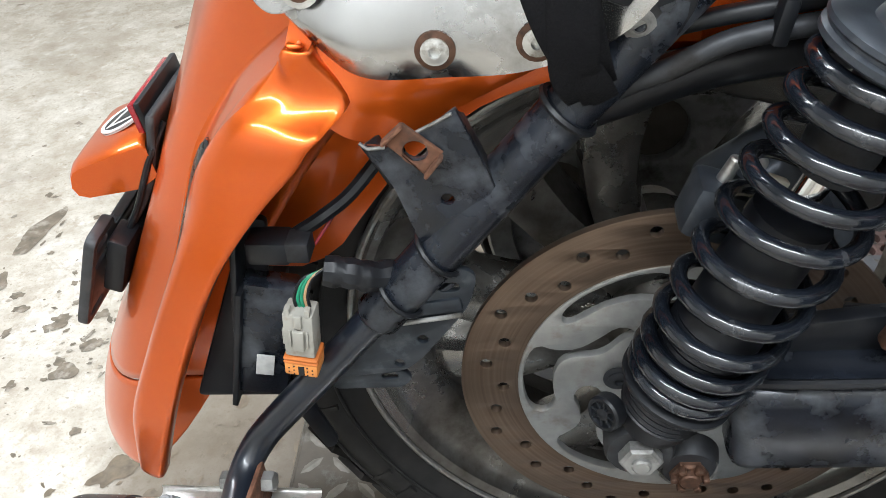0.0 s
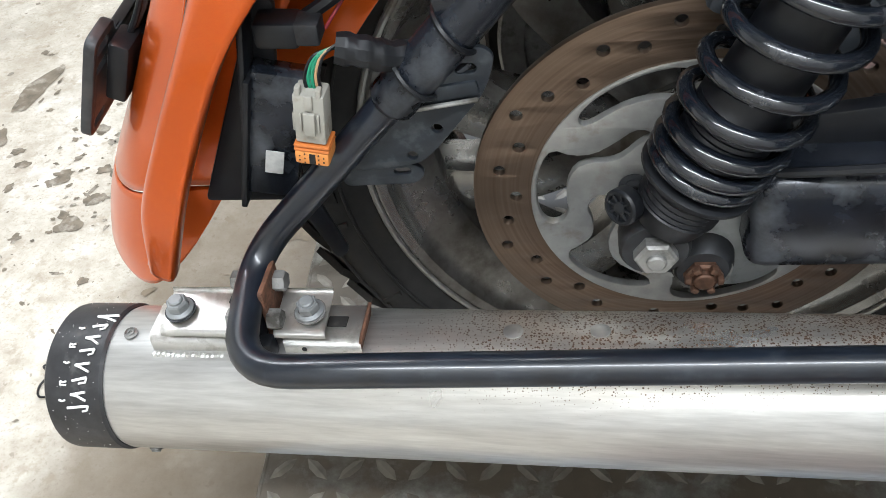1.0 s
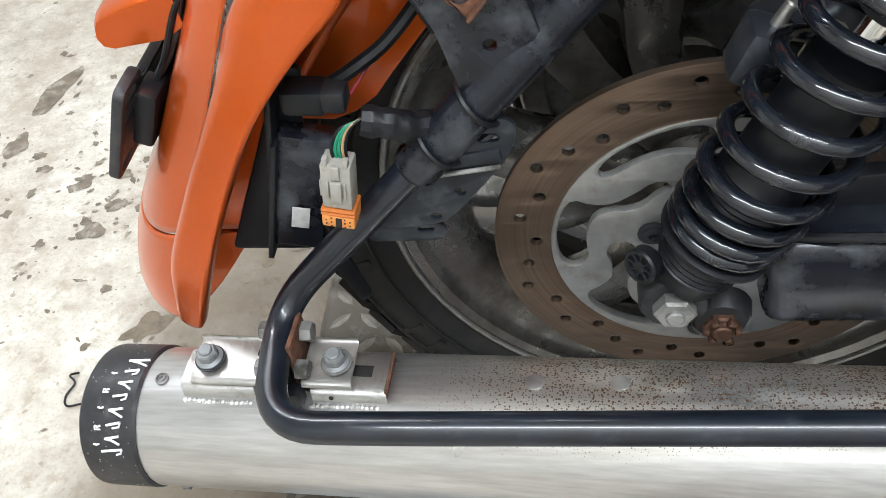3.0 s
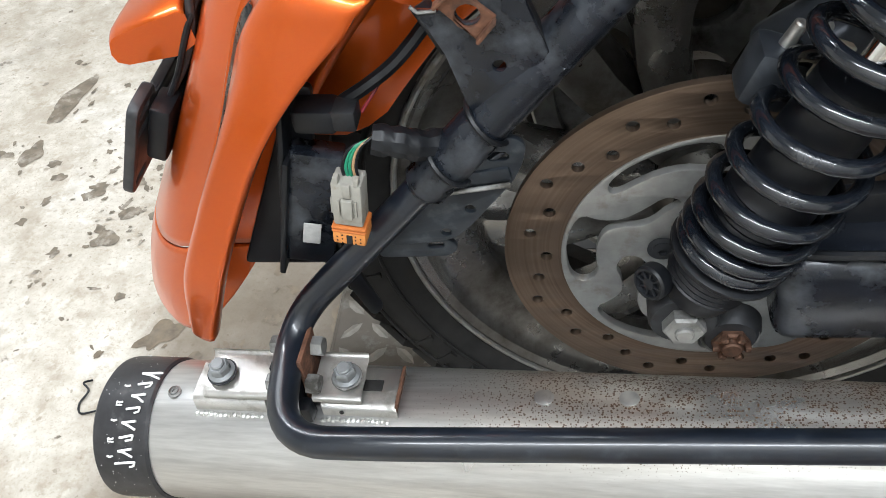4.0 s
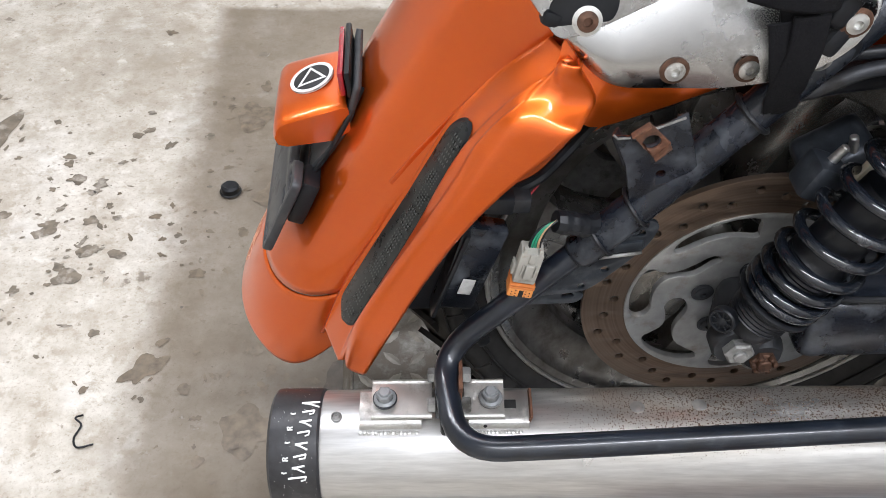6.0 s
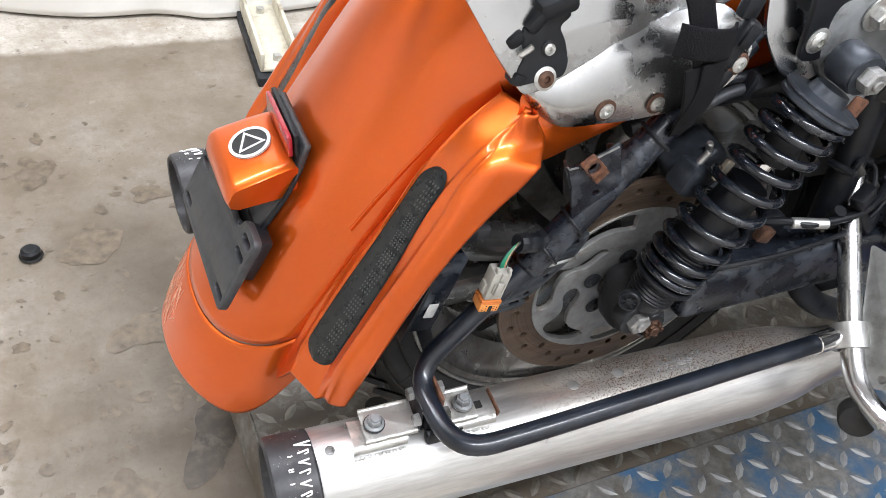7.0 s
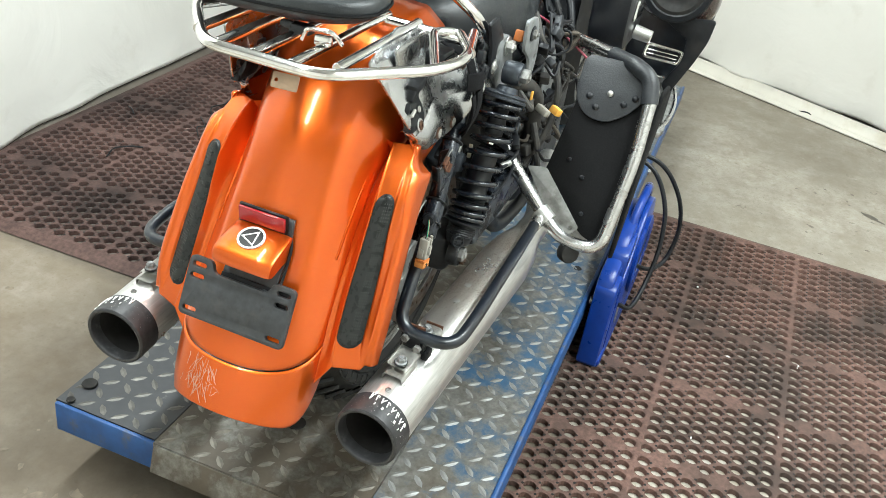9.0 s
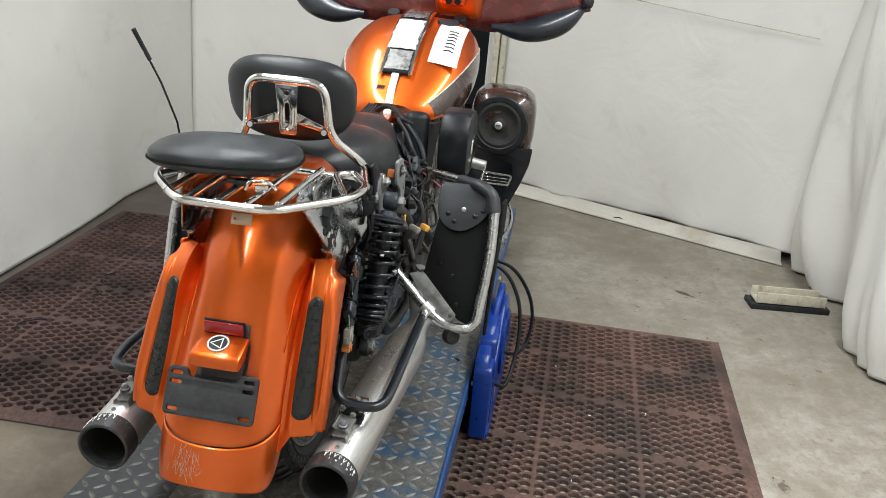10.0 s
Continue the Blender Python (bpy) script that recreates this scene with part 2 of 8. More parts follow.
def rotor_face(name, base, dark):
    """Machined ring with concentric scoring about the wheel's axle."""
    m, nt, b = nodes_of(name)
    tc = nt.nodes.new("ShaderNodeTexCoord")
    mp = nt.nodes.new("ShaderNodeMapping")
    mp.inputs["Location"].default_value = (0, 0, 0)
    nt.links.new(tc.outputs["Object"], mp.inputs[0])
    sub = nt.nodes.new("ShaderNodeVectorMath")
    sub.operation = "SUBTRACT"
    sub.inputs[1].default_value = (0.0067, 0.0, 0.5245)
    nt.links.new(mp.outputs[0], sub.inputs[0])
    ln = nt.nodes.new("ShaderNodeVectorMath")
    ln.operation = "LENGTH"
    flat = nt.nodes.new("ShaderNodeVectorMath")
    flat.operation = "MULTIPLY"
    flat.inputs[1].default_value = (1, 0, 1)
    nt.links.new(sub.outputs[0], flat.inputs[0])
    nt.links.new(flat.outputs[0], ln.inputs[0])
    n = nt.nodes.new("ShaderNodeTexNoise")
    n.noise_dimensions = "1D"
    n.inputs["Scale"].default_value, n.inputs["Detail"].default_value = 420, 4
    nt.links.new(ln.outputs["Value"], n.inputs["W"])
    big = tex(nt, "ShaderNodeTexNoise", 14, 6, 0.6)
    c1 = ramp(nt, n.outputs[0], [(0.3, dark), (0.7, base)]).outputs[0]
    col = mix(nt, ramp(nt, big.outputs[0], [(0.4, grey(0)), (0.7, grey(0.55))]).outputs[0], c1, tuple(0.6 * c for c in base))
    nt.links.new(col, b.inputs["Base Color"])
    b.inputs["Metallic"].default_value = 0.8
    b.inputs["Roughness"].default_value = 0.42
    bump(nt, b, n.outputs[0], 0.15, 0.0006)
    return m


def fabric():
    m, nt, b = nodes_of("white_curtain_cloth")
    a = tex(nt, "ShaderNodeTexNoise", 1.2, 6)
    d = tex(nt, "ShaderNodeTexNoise", 4.5, 8, 0.65)
    w = tex(nt, "ShaderNodeTexNoise", 600, 2)
    col = ramp(nt, a.outputs[0], [(0.3, (0.74, 0.725, 0.68)), (0.7, (0.83, 0.815, 0.775))]).outputs[0]
    col = mix(nt, ramp(nt, d.outputs[0], [(0.6, grey(0)), (0.8, grey(0.35))]).outputs[0], col, (0.50, 0.46, 0.38))
    nt.links.new(col, b.inputs["Base Color"])
    b.inputs["Roughness"].default_value = 0.85
    crease = tex(nt, "ShaderNodeTexNoise", 2.6, 5, 0.5)
    crease.inputs["Distortion"].default_value = 0.8
    bump(nt, b, crease.outputs[0], 0.35, 0.05)
    return m


ORANGE = orange_paint()
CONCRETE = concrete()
LUG = simple("worn_steel_lug", (0.31, 0.315, 0.31), 0.5, 0.55, vary=0.25, scale=40, dirt=(0.16, 0.145, 0.12), dirt_amount=0.45, dirt_scale=9)
DULL_LUG = simple("soiled_steel_lug", (0.19, 0.175, 0.15), 0.5, 0.5, vary=0.3, scale=40, dirt=(0.10, 0.085, 0.065), dirt_amount=0.5, dirt_scale=9)
DARK_LUG = simple("dull_steel_lug", (0.13, 0.125, 0.115), 0.5, 0.6, vary=0.3, scale=40, dirt=(0.05, 0.045, 0.04), dirt_amount=0.5, dirt_scale=9)
CLOTH = fabric()
UNSEEN_ROOF = simple("unseen_roof_grey", (0.42, 0.42, 0.41), 0.8)
DAMP = simple("damp_stained_concrete", (0.150, 0.124, 0.092), 0.5, vary=0.35, scale=50, bumpy=0.2, dirt=(0.36, 0.33, 0.28), dirt_amount=0.45, dirt_scale=30)
OILED = simple("oil_soaked_concrete", (0.135, 0.106, 0.073), 0.42, vary=0.35, scale=50, bumpy=0.15, dirt=(0.17, 0.14, 0.105), dirt_amount=0.4, dirt_scale=28)
WET = simple("wet_oily_concrete", (0.075, 0.060, 0.045), 0.3, vary=0.35, scale=50, bumpy=0.15, dirt=(0.16, 0.135, 0.105), dirt_amount=0.35, dirt_scale=25)
WALLBASE = simple("white_hem_strip", (0.68, 0.65, 0.58), 0.8, vary=0.08, scale=6, dirt=(0.52, 0.47, 0.38), dirt_scale=3, dirt_amount=0.4)
RUBBER_MAT = simple("brown_rubber_mat", (0.150, 0.088, 0.072), 0.7, vary=0.35, scale=90, dirt=(0.068, 0.049, 0.042), dirt_scale=3.0, dirt_amount=0.8, bumpy=0.15, spec=0.25)
# the same mat rubber with shade painted into its colour, for the long mat
SHADED_MAT = simple("shaded_rubber_mat", (0.084, 0.049, 0.042), 0.6, vary=0.35, scale=90, dirt=(0.030, 0.020, 0.018), dirt_scale=3.0, dirt_amount=0.7, bumpy=0.15, spec=0.25)
SOILED_PLATE = plate_steel("soiled_diamond_plate", (0.100, 0.082, 0.060), 0.55)
BLUE_PLATE = plate_steel("worn_blue_diamond_plate", (0.045, 0.115, 0.215), 0.475)
DARK_PLATE = plate_steel("dark_diamond_plate", (0.038, 0.040, 0.046), 0.66)
BLUE_EDGE = simple("blue_enamel", (0.018, 0.072, 0.225), 0.45, vary=0.25, scale=25, dirt=(0.10, 0.10, 0.10), dirt_scale=22, dirt_amount=0.25)
BLUE_PLASTIC = simple("glossy_blue_plastic", (0.006, 0.040, 0.27), 0.3, vary=0.15, scale=30)
BLACK_GLOSS = simple("black_enamel_tube", (0.0075, 0.0105, 0.0165), 0.29, vary=0.5, scale=40, bumpy=0.03, dirt=(0.030, 0.036, 0.044), dirt_amount=0.18, dirt_scale=45, coat=0.25)
SPRING_BLACK = simple("glossy_black_spring", (0.007, 0.009, 0.013), 0.16, vary=0.5, scale=40, bumpy=0.04, dirt=(0.040, 0.042, 0.046), dirt_amount=0.22, dirt_scale=50, coat=0.3)
BLACK_SATIN = simple("black_satin_paint", (0.007, 0.008, 0.0105), 0.40, vary=0.4, scale=50, dirt=(0.024, 0.024, 0.024), dirt_amount=0.28, dirt_scale=26, spec=0.35)
BLACK_PLASTIC = simple("black_plastic", (0.008, 0.009, 0.011), 0.42, vary=0.4, scale=70, dirt=(0.022, 0.021, 0.020), dirt_amount=0.25, spec=0.32)
CAP_BLACK = simple("black_end_cap", (0.022, 0.022, 0.024), 0.45, vary=0.35, scale=120, bumpy=0.12, dirt=(0.08, 0.078, 0.075), dirt_amount=0.2, dirt_scale=60)
# real soot in the pipe bores; elsewhere the painted dark inside holes
SOOT_AND_HOLES = simple("soot_and_dark_holes", (0.012, 0.011, 0.010), 0.9)
RUBBER = simple("tyre_rubber", (0.017, 0.0165, 0.016), 0.65, vary=0.35, scale=80, dirt=(0.032, 0.028, 0.023), dirt_amount=0.35, bumpy=0.1, spec=0.3)
PADLEATHER = simple("grey_black_pad_leather", (0.013, 0.0155, 0.018), 0.36, vary=0.2, scale=420, bumpy=0.3, dirt=(0.042, 0.046, 0.050), dirt_amount=0.35, dirt_scale=9, spec=0.5)
FLAPLEATHER = simple("worn_grey_flap_leather", (0.017, 0.019, 0.022), 0.42, vary=0.25, scale=300, bumpy=0.3, dirt=(0.036, 0.039, 0.043), dirt_amount=0.4, dirt_scale=14, spec=0.5)
VINYL = simple("matt_black_vinyl", (0.0038, 0.0038, 0.0042), 0.8, vary=0.2, scale=300, bumpy=0.1, spec=0.2)
WEBBING = simple("black_webbing", (0.004, 0.004, 0.005), 0.85, vary=0.5, scale=700, bumpy=0.5, spec=0.2)
CHROME = simple("chrome", (0.80, 0.80, 0.79), 0.10, 1.0, vary=0.06, scale=30, bumpy=0.0, dirt=(0.45, 0.43, 0.40), dirt_amount=0.1, dirt_scale=40)
STAINLESS = simple("polished_stainless", (0.54, 0.55, 0.56), 0.23, 1.0, vary=0.14, scale=14, bumpy=0.02, dirt=(0.36, 0.355, 0.34), dirt_amount=0.40, dirt_scale=26)
ZINC = simple("dull_zinc", (0.60, 0.60, 0.58), 0.40, 0.9, vary=0.2, scale=60, dirt=(0.20, 0.17, 0.13), dirt_amount=0.3, dirt_scale=50)
CAST = simple("cast_aluminium", (0.30, 0.30, 0.29), 0.5, 0.7, vary=0.2, scale=90, dirt=(0.09, 0.085, 0.075), dirt_amount=0.5, dirt_scale=30, bumpy=0.15)
DARKCAST = simple("dirty_grey_casting", (0.030, 0.032, 0.036), 0.5, 0.4, vary=0.35, scale=60, dirt=(0.018, 0.016, 0.014), dirt_amount=0.5, dirt_scale=30, bumpy=0.15)
WHEELGREY = simple("brake_dusted_wheel", (0.21, 0.206, 0.197), 0.22, 0.8, vary=0.4, scale=14, dirt=(0.080, 0.072, 0.060), dirt_amount=0.6, dirt_scale=10, bumpy=0.15)
RUST = simple("rusty_steel", (0.13, 0.058, 0.032), 0.8, 0.2, vary=0.45, scale=130, dirt=(0.06, 0.035, 0.025), dirt_amount=0.5, dirt_scale=90, bumpy=0.4)
COPPER = simple("rust_brown_bolt", (0.105, 0.056, 0.036), 0.5, 0.6, vary=0.4, scale=160, dirt=(0.05, 0.035, 0.025), dirt_amount=0.4, dirt_scale=120)
ROTOR = rotor_face("rusty_rotor_ring", (0.215, 0.157, 0.115), (0.145, 0.100, 0.070))
CARRIER = simple("machined_aluminium", (0.34, 0.34, 0.325), 0.38, 0.85, vary=0.12, scale=90, dirt=(0.24, 0.21, 0.17), dirt_amount=0.45, dirt_scale=30)
BLUESTEEL = simple("worn_blue_black_steel", (0.026, 0.032, 0.040), 0.30, 0.45, vary=0.35, scale=50, dirt=(0.075, 0.082, 0.09), dirt_amount=0.35, dirt_scale=50)
WAVEGREY = simple("pale_machined_aluminium", (0.35, 0.35, 0.338), 0.42, 0.7, vary=0.15, scale=90, dirt=(0.28, 0.25, 0.21), dirt_amount=0.35, dirt_scale=40)
LENS = simple("smoked_lens", (0.012, 0.0135, 0.013), 0.28, vary=0.2, scale=120, bumpy=0.0, spec=0.35)
LENSCELL = simple("lamp_cells_under_smoke", (0.062, 0.066, 0.063), 0.5, bumpy=0.0)
EYEGREY = simple("blue_grey_worn_metal", (0.036, 0.042, 0.051), 0.40, 0.4, vary=0.35, scale=70, dirt=(0.075, 0.08, 0.088), dirt_amount=0.25, dirt_scale=60)
LOOMDUST = simple("dusty_black_sleeve", (0.036, 0.034, 0.031), 0.65, vary=0.5, scale=60, dirt=(0.08, 0.073, 0.062), dirt_amount=0.45, dirt_scale=45)
SCUFFED = simple("scuffed_black_steel", (0.010, 0.0125, 0.018), 0.27, 0.2, vary=0.6, scale=45, bumpy=0.12, dirt=(0.070, 0.078, 0.090), dirt_amount=0.42, dirt_scale=26)
RED = simple("red_reflector", (0.30, 0.012, 0.02), 0.15, vary=0.3, scale=500, coat=0.5, bumpy=0.2)
WHITE = simple("white_print", (0.72, 0.72, 0.70), 0.6, vary=0.08)
INK = simple("black_print", (0.012, 0.012, 0.013), 0.5)
CONNECTOR = simple("grey_connector_plastic", (0.32, 0.31, 0.275), 0.5, vary=0.12, dirt=(0.2, 0.16, 0.11), dirt_amount=0.3, dirt_scale=60)
SEAL = simple("orange_seal", (0.50, 0.15, 0.03), 0.5, vary=0.12, dirt=(0.3, 0.1, 0.03), dirt_amount=0.2)
AMBERSEAL = simple("amber_pin_housing", (0.62, 0.24, 0.055), 0.5, vary=0.15, dirt=(0.3, 0.12, 0.04), dirt_amount=0.3, dirt_scale=120)
YELLOW = simple("amber_plug", (0.75, 0.38, 0.06), 0.5, vary=0.1)
GREEN = simple("green_wire", (0.02, 0.22, 0.12), 0.5)
REDWIRE = simple("red_wire", (0.30, 0.03, 0.04), 0.5)
PINKWIRE = simple("faded_red_lead", (0.42, 0.09, 0.13), 0.5)
TAN = simple("tan_wire", (0.42, 0.26, 0.14), 0.5)
CREAM = simple("cream_painted_steel", (0.58, 0.54, 0.43), 0.5, vary=0.12, dirt=(0.3, 0.26, 0.18), dirt_amount=0.35, dirt_scale=20)
DARKRED = simple("dark_red_fairing_paint", (0.085, 0.012, 0.010), 0.25, vary=0.3, scale=20, coat=0.7)
TAGCARD = simple("pale_plastic_tag", (0.34, 0.24, 0.16), 0.35, vary=0.2, scale=60)
STICKER = simple("grubby_paper", (0.40, 0.40, 0.39), 0.6, vary=0.15, scale=200)
BROWNTANK = simple("dark_brown_paint", (0.035, 0.018, 0.014), 0.25, vary=0.3, scale=20, coat=0.7)
SILVERLINE = simple("silver_pinstripe", (0.6, 0.58, 0.55), 0.4, 0.3)
PAPER = simple("white_paper", (0.78, 0.78, 0.77), 0.6, vary=0.06, scale=25, bumpy=0.2)
HOLDERGREY = simple("dark_grey_moulded_plastic", (0.030, 0.032, 0.035), 0.5, vary=0.3, scale=90, dirt=(0.06, 0.058, 0.055), dirt_amount=0.25, dirt_scale=30)
BROWNCAST = simple("brown_dusty_casting", (0.10, 0.085, 0.068), 0.6, 0.3, vary=0.35, scale=40, dirt=(0.045, 0.038, 0.03), dirt_amount=0.5, dirt_scale=20)
BRIGHT = simple("bright_pressed_steel", (0.68, 0.67, 0.64), 0.36, 0.9, vary=0.12, scale=40, dirt=(0.42, 0.40, 0.36), dirt_amount=0.35, dirt_scale=45)
HEEL = simple("dull_zinc_sheet", (0.26, 0.26, 0.25), 0.5, 0.6, vary=0.2, scale=60, dirt=(0.13, 0.125, 0.115), dirt_amount=0.4, dirt_scale=22)
HOOPCHROME = simple("worn_chrome", (0.56, 0.56, 0.56), 0.24, 1.0, vary=0.1, scale=40, bumpy=0.01, dirt=(0.30, 0.29, 0.27), dirt_amount=0.3, dirt_scale=30)
PALEGREY = simple("grey_painted_bracket", (0.22, 0.23, 0.235), 0.5, 0.3, vary=0.2, scale=40, dirt=(0.09, 0.085, 0.075), dirt_amount=0.4, dirt_scale=25)
MUFFLER = muffler_steel()
SCRATCH = simple("bare_scratch", (0.55, 0.30, 0.19), 0.6, vary=0.3, scale=200)

# ---------------------------------------------------------------- mesh helpers


def finish(me, angle=35):
    me.polygons.foreach_set("use_smooth", [True] * len(me.polygons))
    me.set_sharp_from_angle(angle=radians(angle))
    me.update()
    return me


def to_mesh(bm, name, material=None, angle=35):
    bmesh.ops.recalc_face_normals(bm, faces=bm.faces)
    me = bpy.data.meshes.new(name)
    bm.to_mesh(me)
    bm.free()
    if material:
        me.materials.append(material)
    return finish(me, angle)


ORIGIN, DEPTH = {}, {}


def thing(name, at, label, category, group=""):
    e = new(name)
    e.empty_display_size = 0.05
    e.matrix_world = Matrix.Translation(at)
    ORIGIN[e] = Vector(at)
    return tagged(e, label, category, group)


def part(name, bm, material, parent, label="", angle=35):
    me = bm if isinstance(bm, bpy.types.Mesh) else to_mesh(bm, name, None, angle)
    if material:
        me.materials.clear()
        me.materials.append(material)
    while DEPTH.get(parent, 0) > 1:
        parent = parent.parent
    ob = new(name, me)
    ob.parent = parent
    DEPTH[ob] = DEPTH.get(parent, 0) + 1
    ob.matrix_parent_inverse = Matrix.Translation(-ORIGIN[parent]) if parent in ORIGIN else Matrix()
    return tagged(ob, label) if label else ob


def solo(name, bm, material, label, category, group="", kind="", angle=35):
    me = bm if isinstance(bm, bpy.types.Mesh) else to_mesh(bm, name, None, angle)
    if material:
        me.materials.clear()
        me.materials.append(material)
    return tagged(new(name, me), label, category, group, kind)


def box(c, size, rot=(0, 0, 0), bevel=0.0, seg=2, bm=None):
    bm2 = bmesh.new()
    bmesh.ops.create_cube(bm2, size=1.0)
    bmesh.ops.scale(bm2, vec=size, verts=bm2.verts)
    if bevel:
        bmesh.ops.bevel(bm2, geom=bm2.edges[:], offset=bevel, segments=seg, affect="EDGES", profile=0.5)
    bmesh.ops.transform(bm2, matrix=pose(*c, *rot), verts=bm2.verts)
    return join(bm, bm2)


def join(bm, other):
    if bm is None:
        return other
    me = bpy.data.meshes.new("tmp")
    other.to_mesh(me)
    other.free()
    bm.from_mesh(me)
    bpy.data.meshes.remove(me)
    return bm


def frame_to(p0, p1):
    d = Vector(p1) - Vector(p0)
    return Matrix.Translation(p0) @ d.to_track_quat("Z", "Y").to_matrix().to_4x4(), d.length


def lathe(profile, p0, p1, seg=32, bm=None, close=False):
    """Turn (radius, height) pairs about the line from p0 towards p1; heights in metres along it."""
    m, _ = frame_to(p0, p1)
    b = bmesh.new()
    rings = []
    for r, h in profile:
        if r < 1e-6:
            rings.append([b.verts.new(m @ Vector((0, 0, h)))])
        else:
            rings.append([b.verts.new(m @ Vector((r * math.cos(2 * math.pi * i / seg), r * math.sin(2 * math.pi * i / seg), h))) for i in range(seg)])
    pairs = list(zip(rings, rings[1:])) + ([(rings[-1], rings[0])] if close else [])
    for a, c in pairs:
        for i in range(seg):
            j = (i + 1) % seg
            if len(a) == 1 and len(c) == 1:
                continue
            if len(a) == 1:
                b.faces.new((a[0], c[i], c[j]))
            elif len(c) == 1:
                b.faces.new((a[i], a[j], c[0]))
            else:
                b.faces.new((a[i], a[j], c[j], c[i]))
    return join(bm, b)


def rod(p0, p1, r, r1=None, seg=20, bevel=0.001, bm=None):
    _, ln = frame_to(p0, p1)
    r1 = r if r1 is None else r1
    e = min(bevel, r * 0.4, r1 * 0.4, ln * 0.4)
    return lathe([(0, 0), (r - e, 0), (r, e), (r1, ln - e), (r1 - e, ln), (0, ln)], p0, p1, seg, bm)


def hexrod(p0, p1, r, bm=None):
    _, ln = frame_to(p0, p1)
    return lathe([(0, 0), (r, 0), (r, ln * 0.85), (r * 0.86, ln), (0, ln)], p0, p1, 6, bm)


def smooth_path(pts, n=8):
    p = [Vector(q) for q in pts]
    p = [2 * p[0] - p[1]] + p + [2 * p[-1] - p[-2]]
    out = []
    for a, b, c, d in zip(p, p[1:], p[2:], p[3:]):
        for k in range(n):
            t = k / n
            out.append(0.5 * ((2 * b) + (c - a) * t + (2 * a - 5 * b + 4 * c - d) * t * t + (3 * b - a - 3 * c + d) * t ** 3))
    return out + [p[-2]]


def round_path(pts, radius, n=6):
    """A polyline with each corner rounded."""
    p = [Vector(q) for q in pts]
    out = [p[0]]
    for a, b, c in zip(p, p[1:], p[2:]):
        u, v = (a - b), (c - b)
        k = min(radius, u.length * 0.49, v.length * 0.49)
        s, e = b + u.normalized() * k, b + v.normalized() * k
        for i in range(n + 1):
            t = i / n
            out.append((1 - t) ** 2 * s + 2 * t * (1 - t) * b + t * t * e)
    return out + [p[-1]]


def tube(path, r, seg=12, bm=None, caps=True, squash=1.0, closed=False):
    """Sweep a round (or squashed) section along the points; r may be a list."""
    b = bmesh.new()
    pts = [Vector(q) for q in path]
    n = len(pts)
    rr = r if isinstance(r, (list, tuple)) else [r] * n
    tang = [((pts[(i + 1) % n] if closed or i + 1 < n else pts[i]) - (pts[i - 1] if closed or i else pts[i])).normalized() for i in range(n)]
    ref = Vector((0, 0, 1)) if abs(tang[0].z) < 0.9 else Vector((1, 0, 0))
    u = tang[0].cross(ref).normalized()
    rings = []
    for i in range(n):
        u = (u - tang[i] * u.dot(tang[i])).normalized()
        v = tang[i].cross(u)
        rings.append([b.verts.new(pts[i] + rr[i] * (math.cos(2 * math.pi * k / seg) * u + squash * math.sin(2 * math.pi * k / seg) * v)) for k in range(seg)])
    for a, c in list(zip(rings, rings[1:])) + ([(rings[-1], rings[0])] if closed else []):
        for k in range(seg):
            j = (k + 1) % seg
            b.faces.new((a[k], a[j], c[j], c[k]))
    if caps and not closed:
        b.faces.new(rings[0][::-1])
        b.faces.new(rings[-1])
    return join(bm, b)


def rounded(pts, radius, n=5):
    """A closed 2D polygon with rounded corners."""
    out = []
    m = len(pts)
    for i in range(m):
        a, b, c = Vector(pts[i - 1]), Vector(pts[i]), Vector(pts[(i + 1) % m])
        u, v = a - b, c - b
        k = min(radius, u.length * 0.49, v.length * 0.49)
        s, e = b + u.normalized() * k, b + v.normalized() * k
        for j in range(n + 1):
            t = j / n
            q = (1 - t) ** 2 * s + 2 * t * (1 - t) * b + t * t * e
            out.append((q.x, q.y))
    return out


def circle(cx, cy, r, n=16):
    return [(cx + r * math.cos(2 * math.pi * i / n), cy + r * math.sin(2 * math.pi * i / n)) for i in range(n)]


def slot(cx, cy, length, width, ang=0.0, n=6):
    out = []
    for s in (1, -1):
        for i in range(n + 1):
            a = -math.pi / 2 + math.pi * i / n
            x, y = s * (length / 2 - width / 2 + width / 2 * math.cos(a)), s * width / 2 * math.sin(a)
            out.append((cx + x * math.cos(ang) - y * math.sin(ang), cy + x * math.sin(ang) + y * math.cos(ang)))
    return out


def plate(outlines, thick, m, bevel=0.0006):
    """A flat plate from a 2D outline and its holes, laid out by the matrix m (its x, y in the plate)."""
    cu = bpy.data.curves.new("plate", "CURVE")
    cu.dimensions, cu.fill_mode = "2D", "BOTH"
    cu.extrude, cu.bevel_depth, cu.bevel_resolution = max(thick / 2 - bevel, 0.0002), bevel, 1
    cu.offset = -bevel
    for o in outlines:
        s = cu.splines.new("POLY")
        s.points.add(len(o) - 1)
        s.points.foreach_set("co", [v for x, y in o for v in (x, y, 0, 1)])
        s.use_cyclic_u = True
    ob = bpy.data.objects.new("plate", cu)
    me = bpy.data.meshes.new_from_object(ob)
    me.transform(m)
    bpy.data.objects.remove(ob)
    bpy.data.curves.remove(cu)
    w = bmesh.new()
    w.from_mesh(me)
    bmesh.ops.remove_doubles(w, verts=w.verts, dist=1e-6)
    w.to_mesh(me)
    w.free()
    return finish(me, 40)


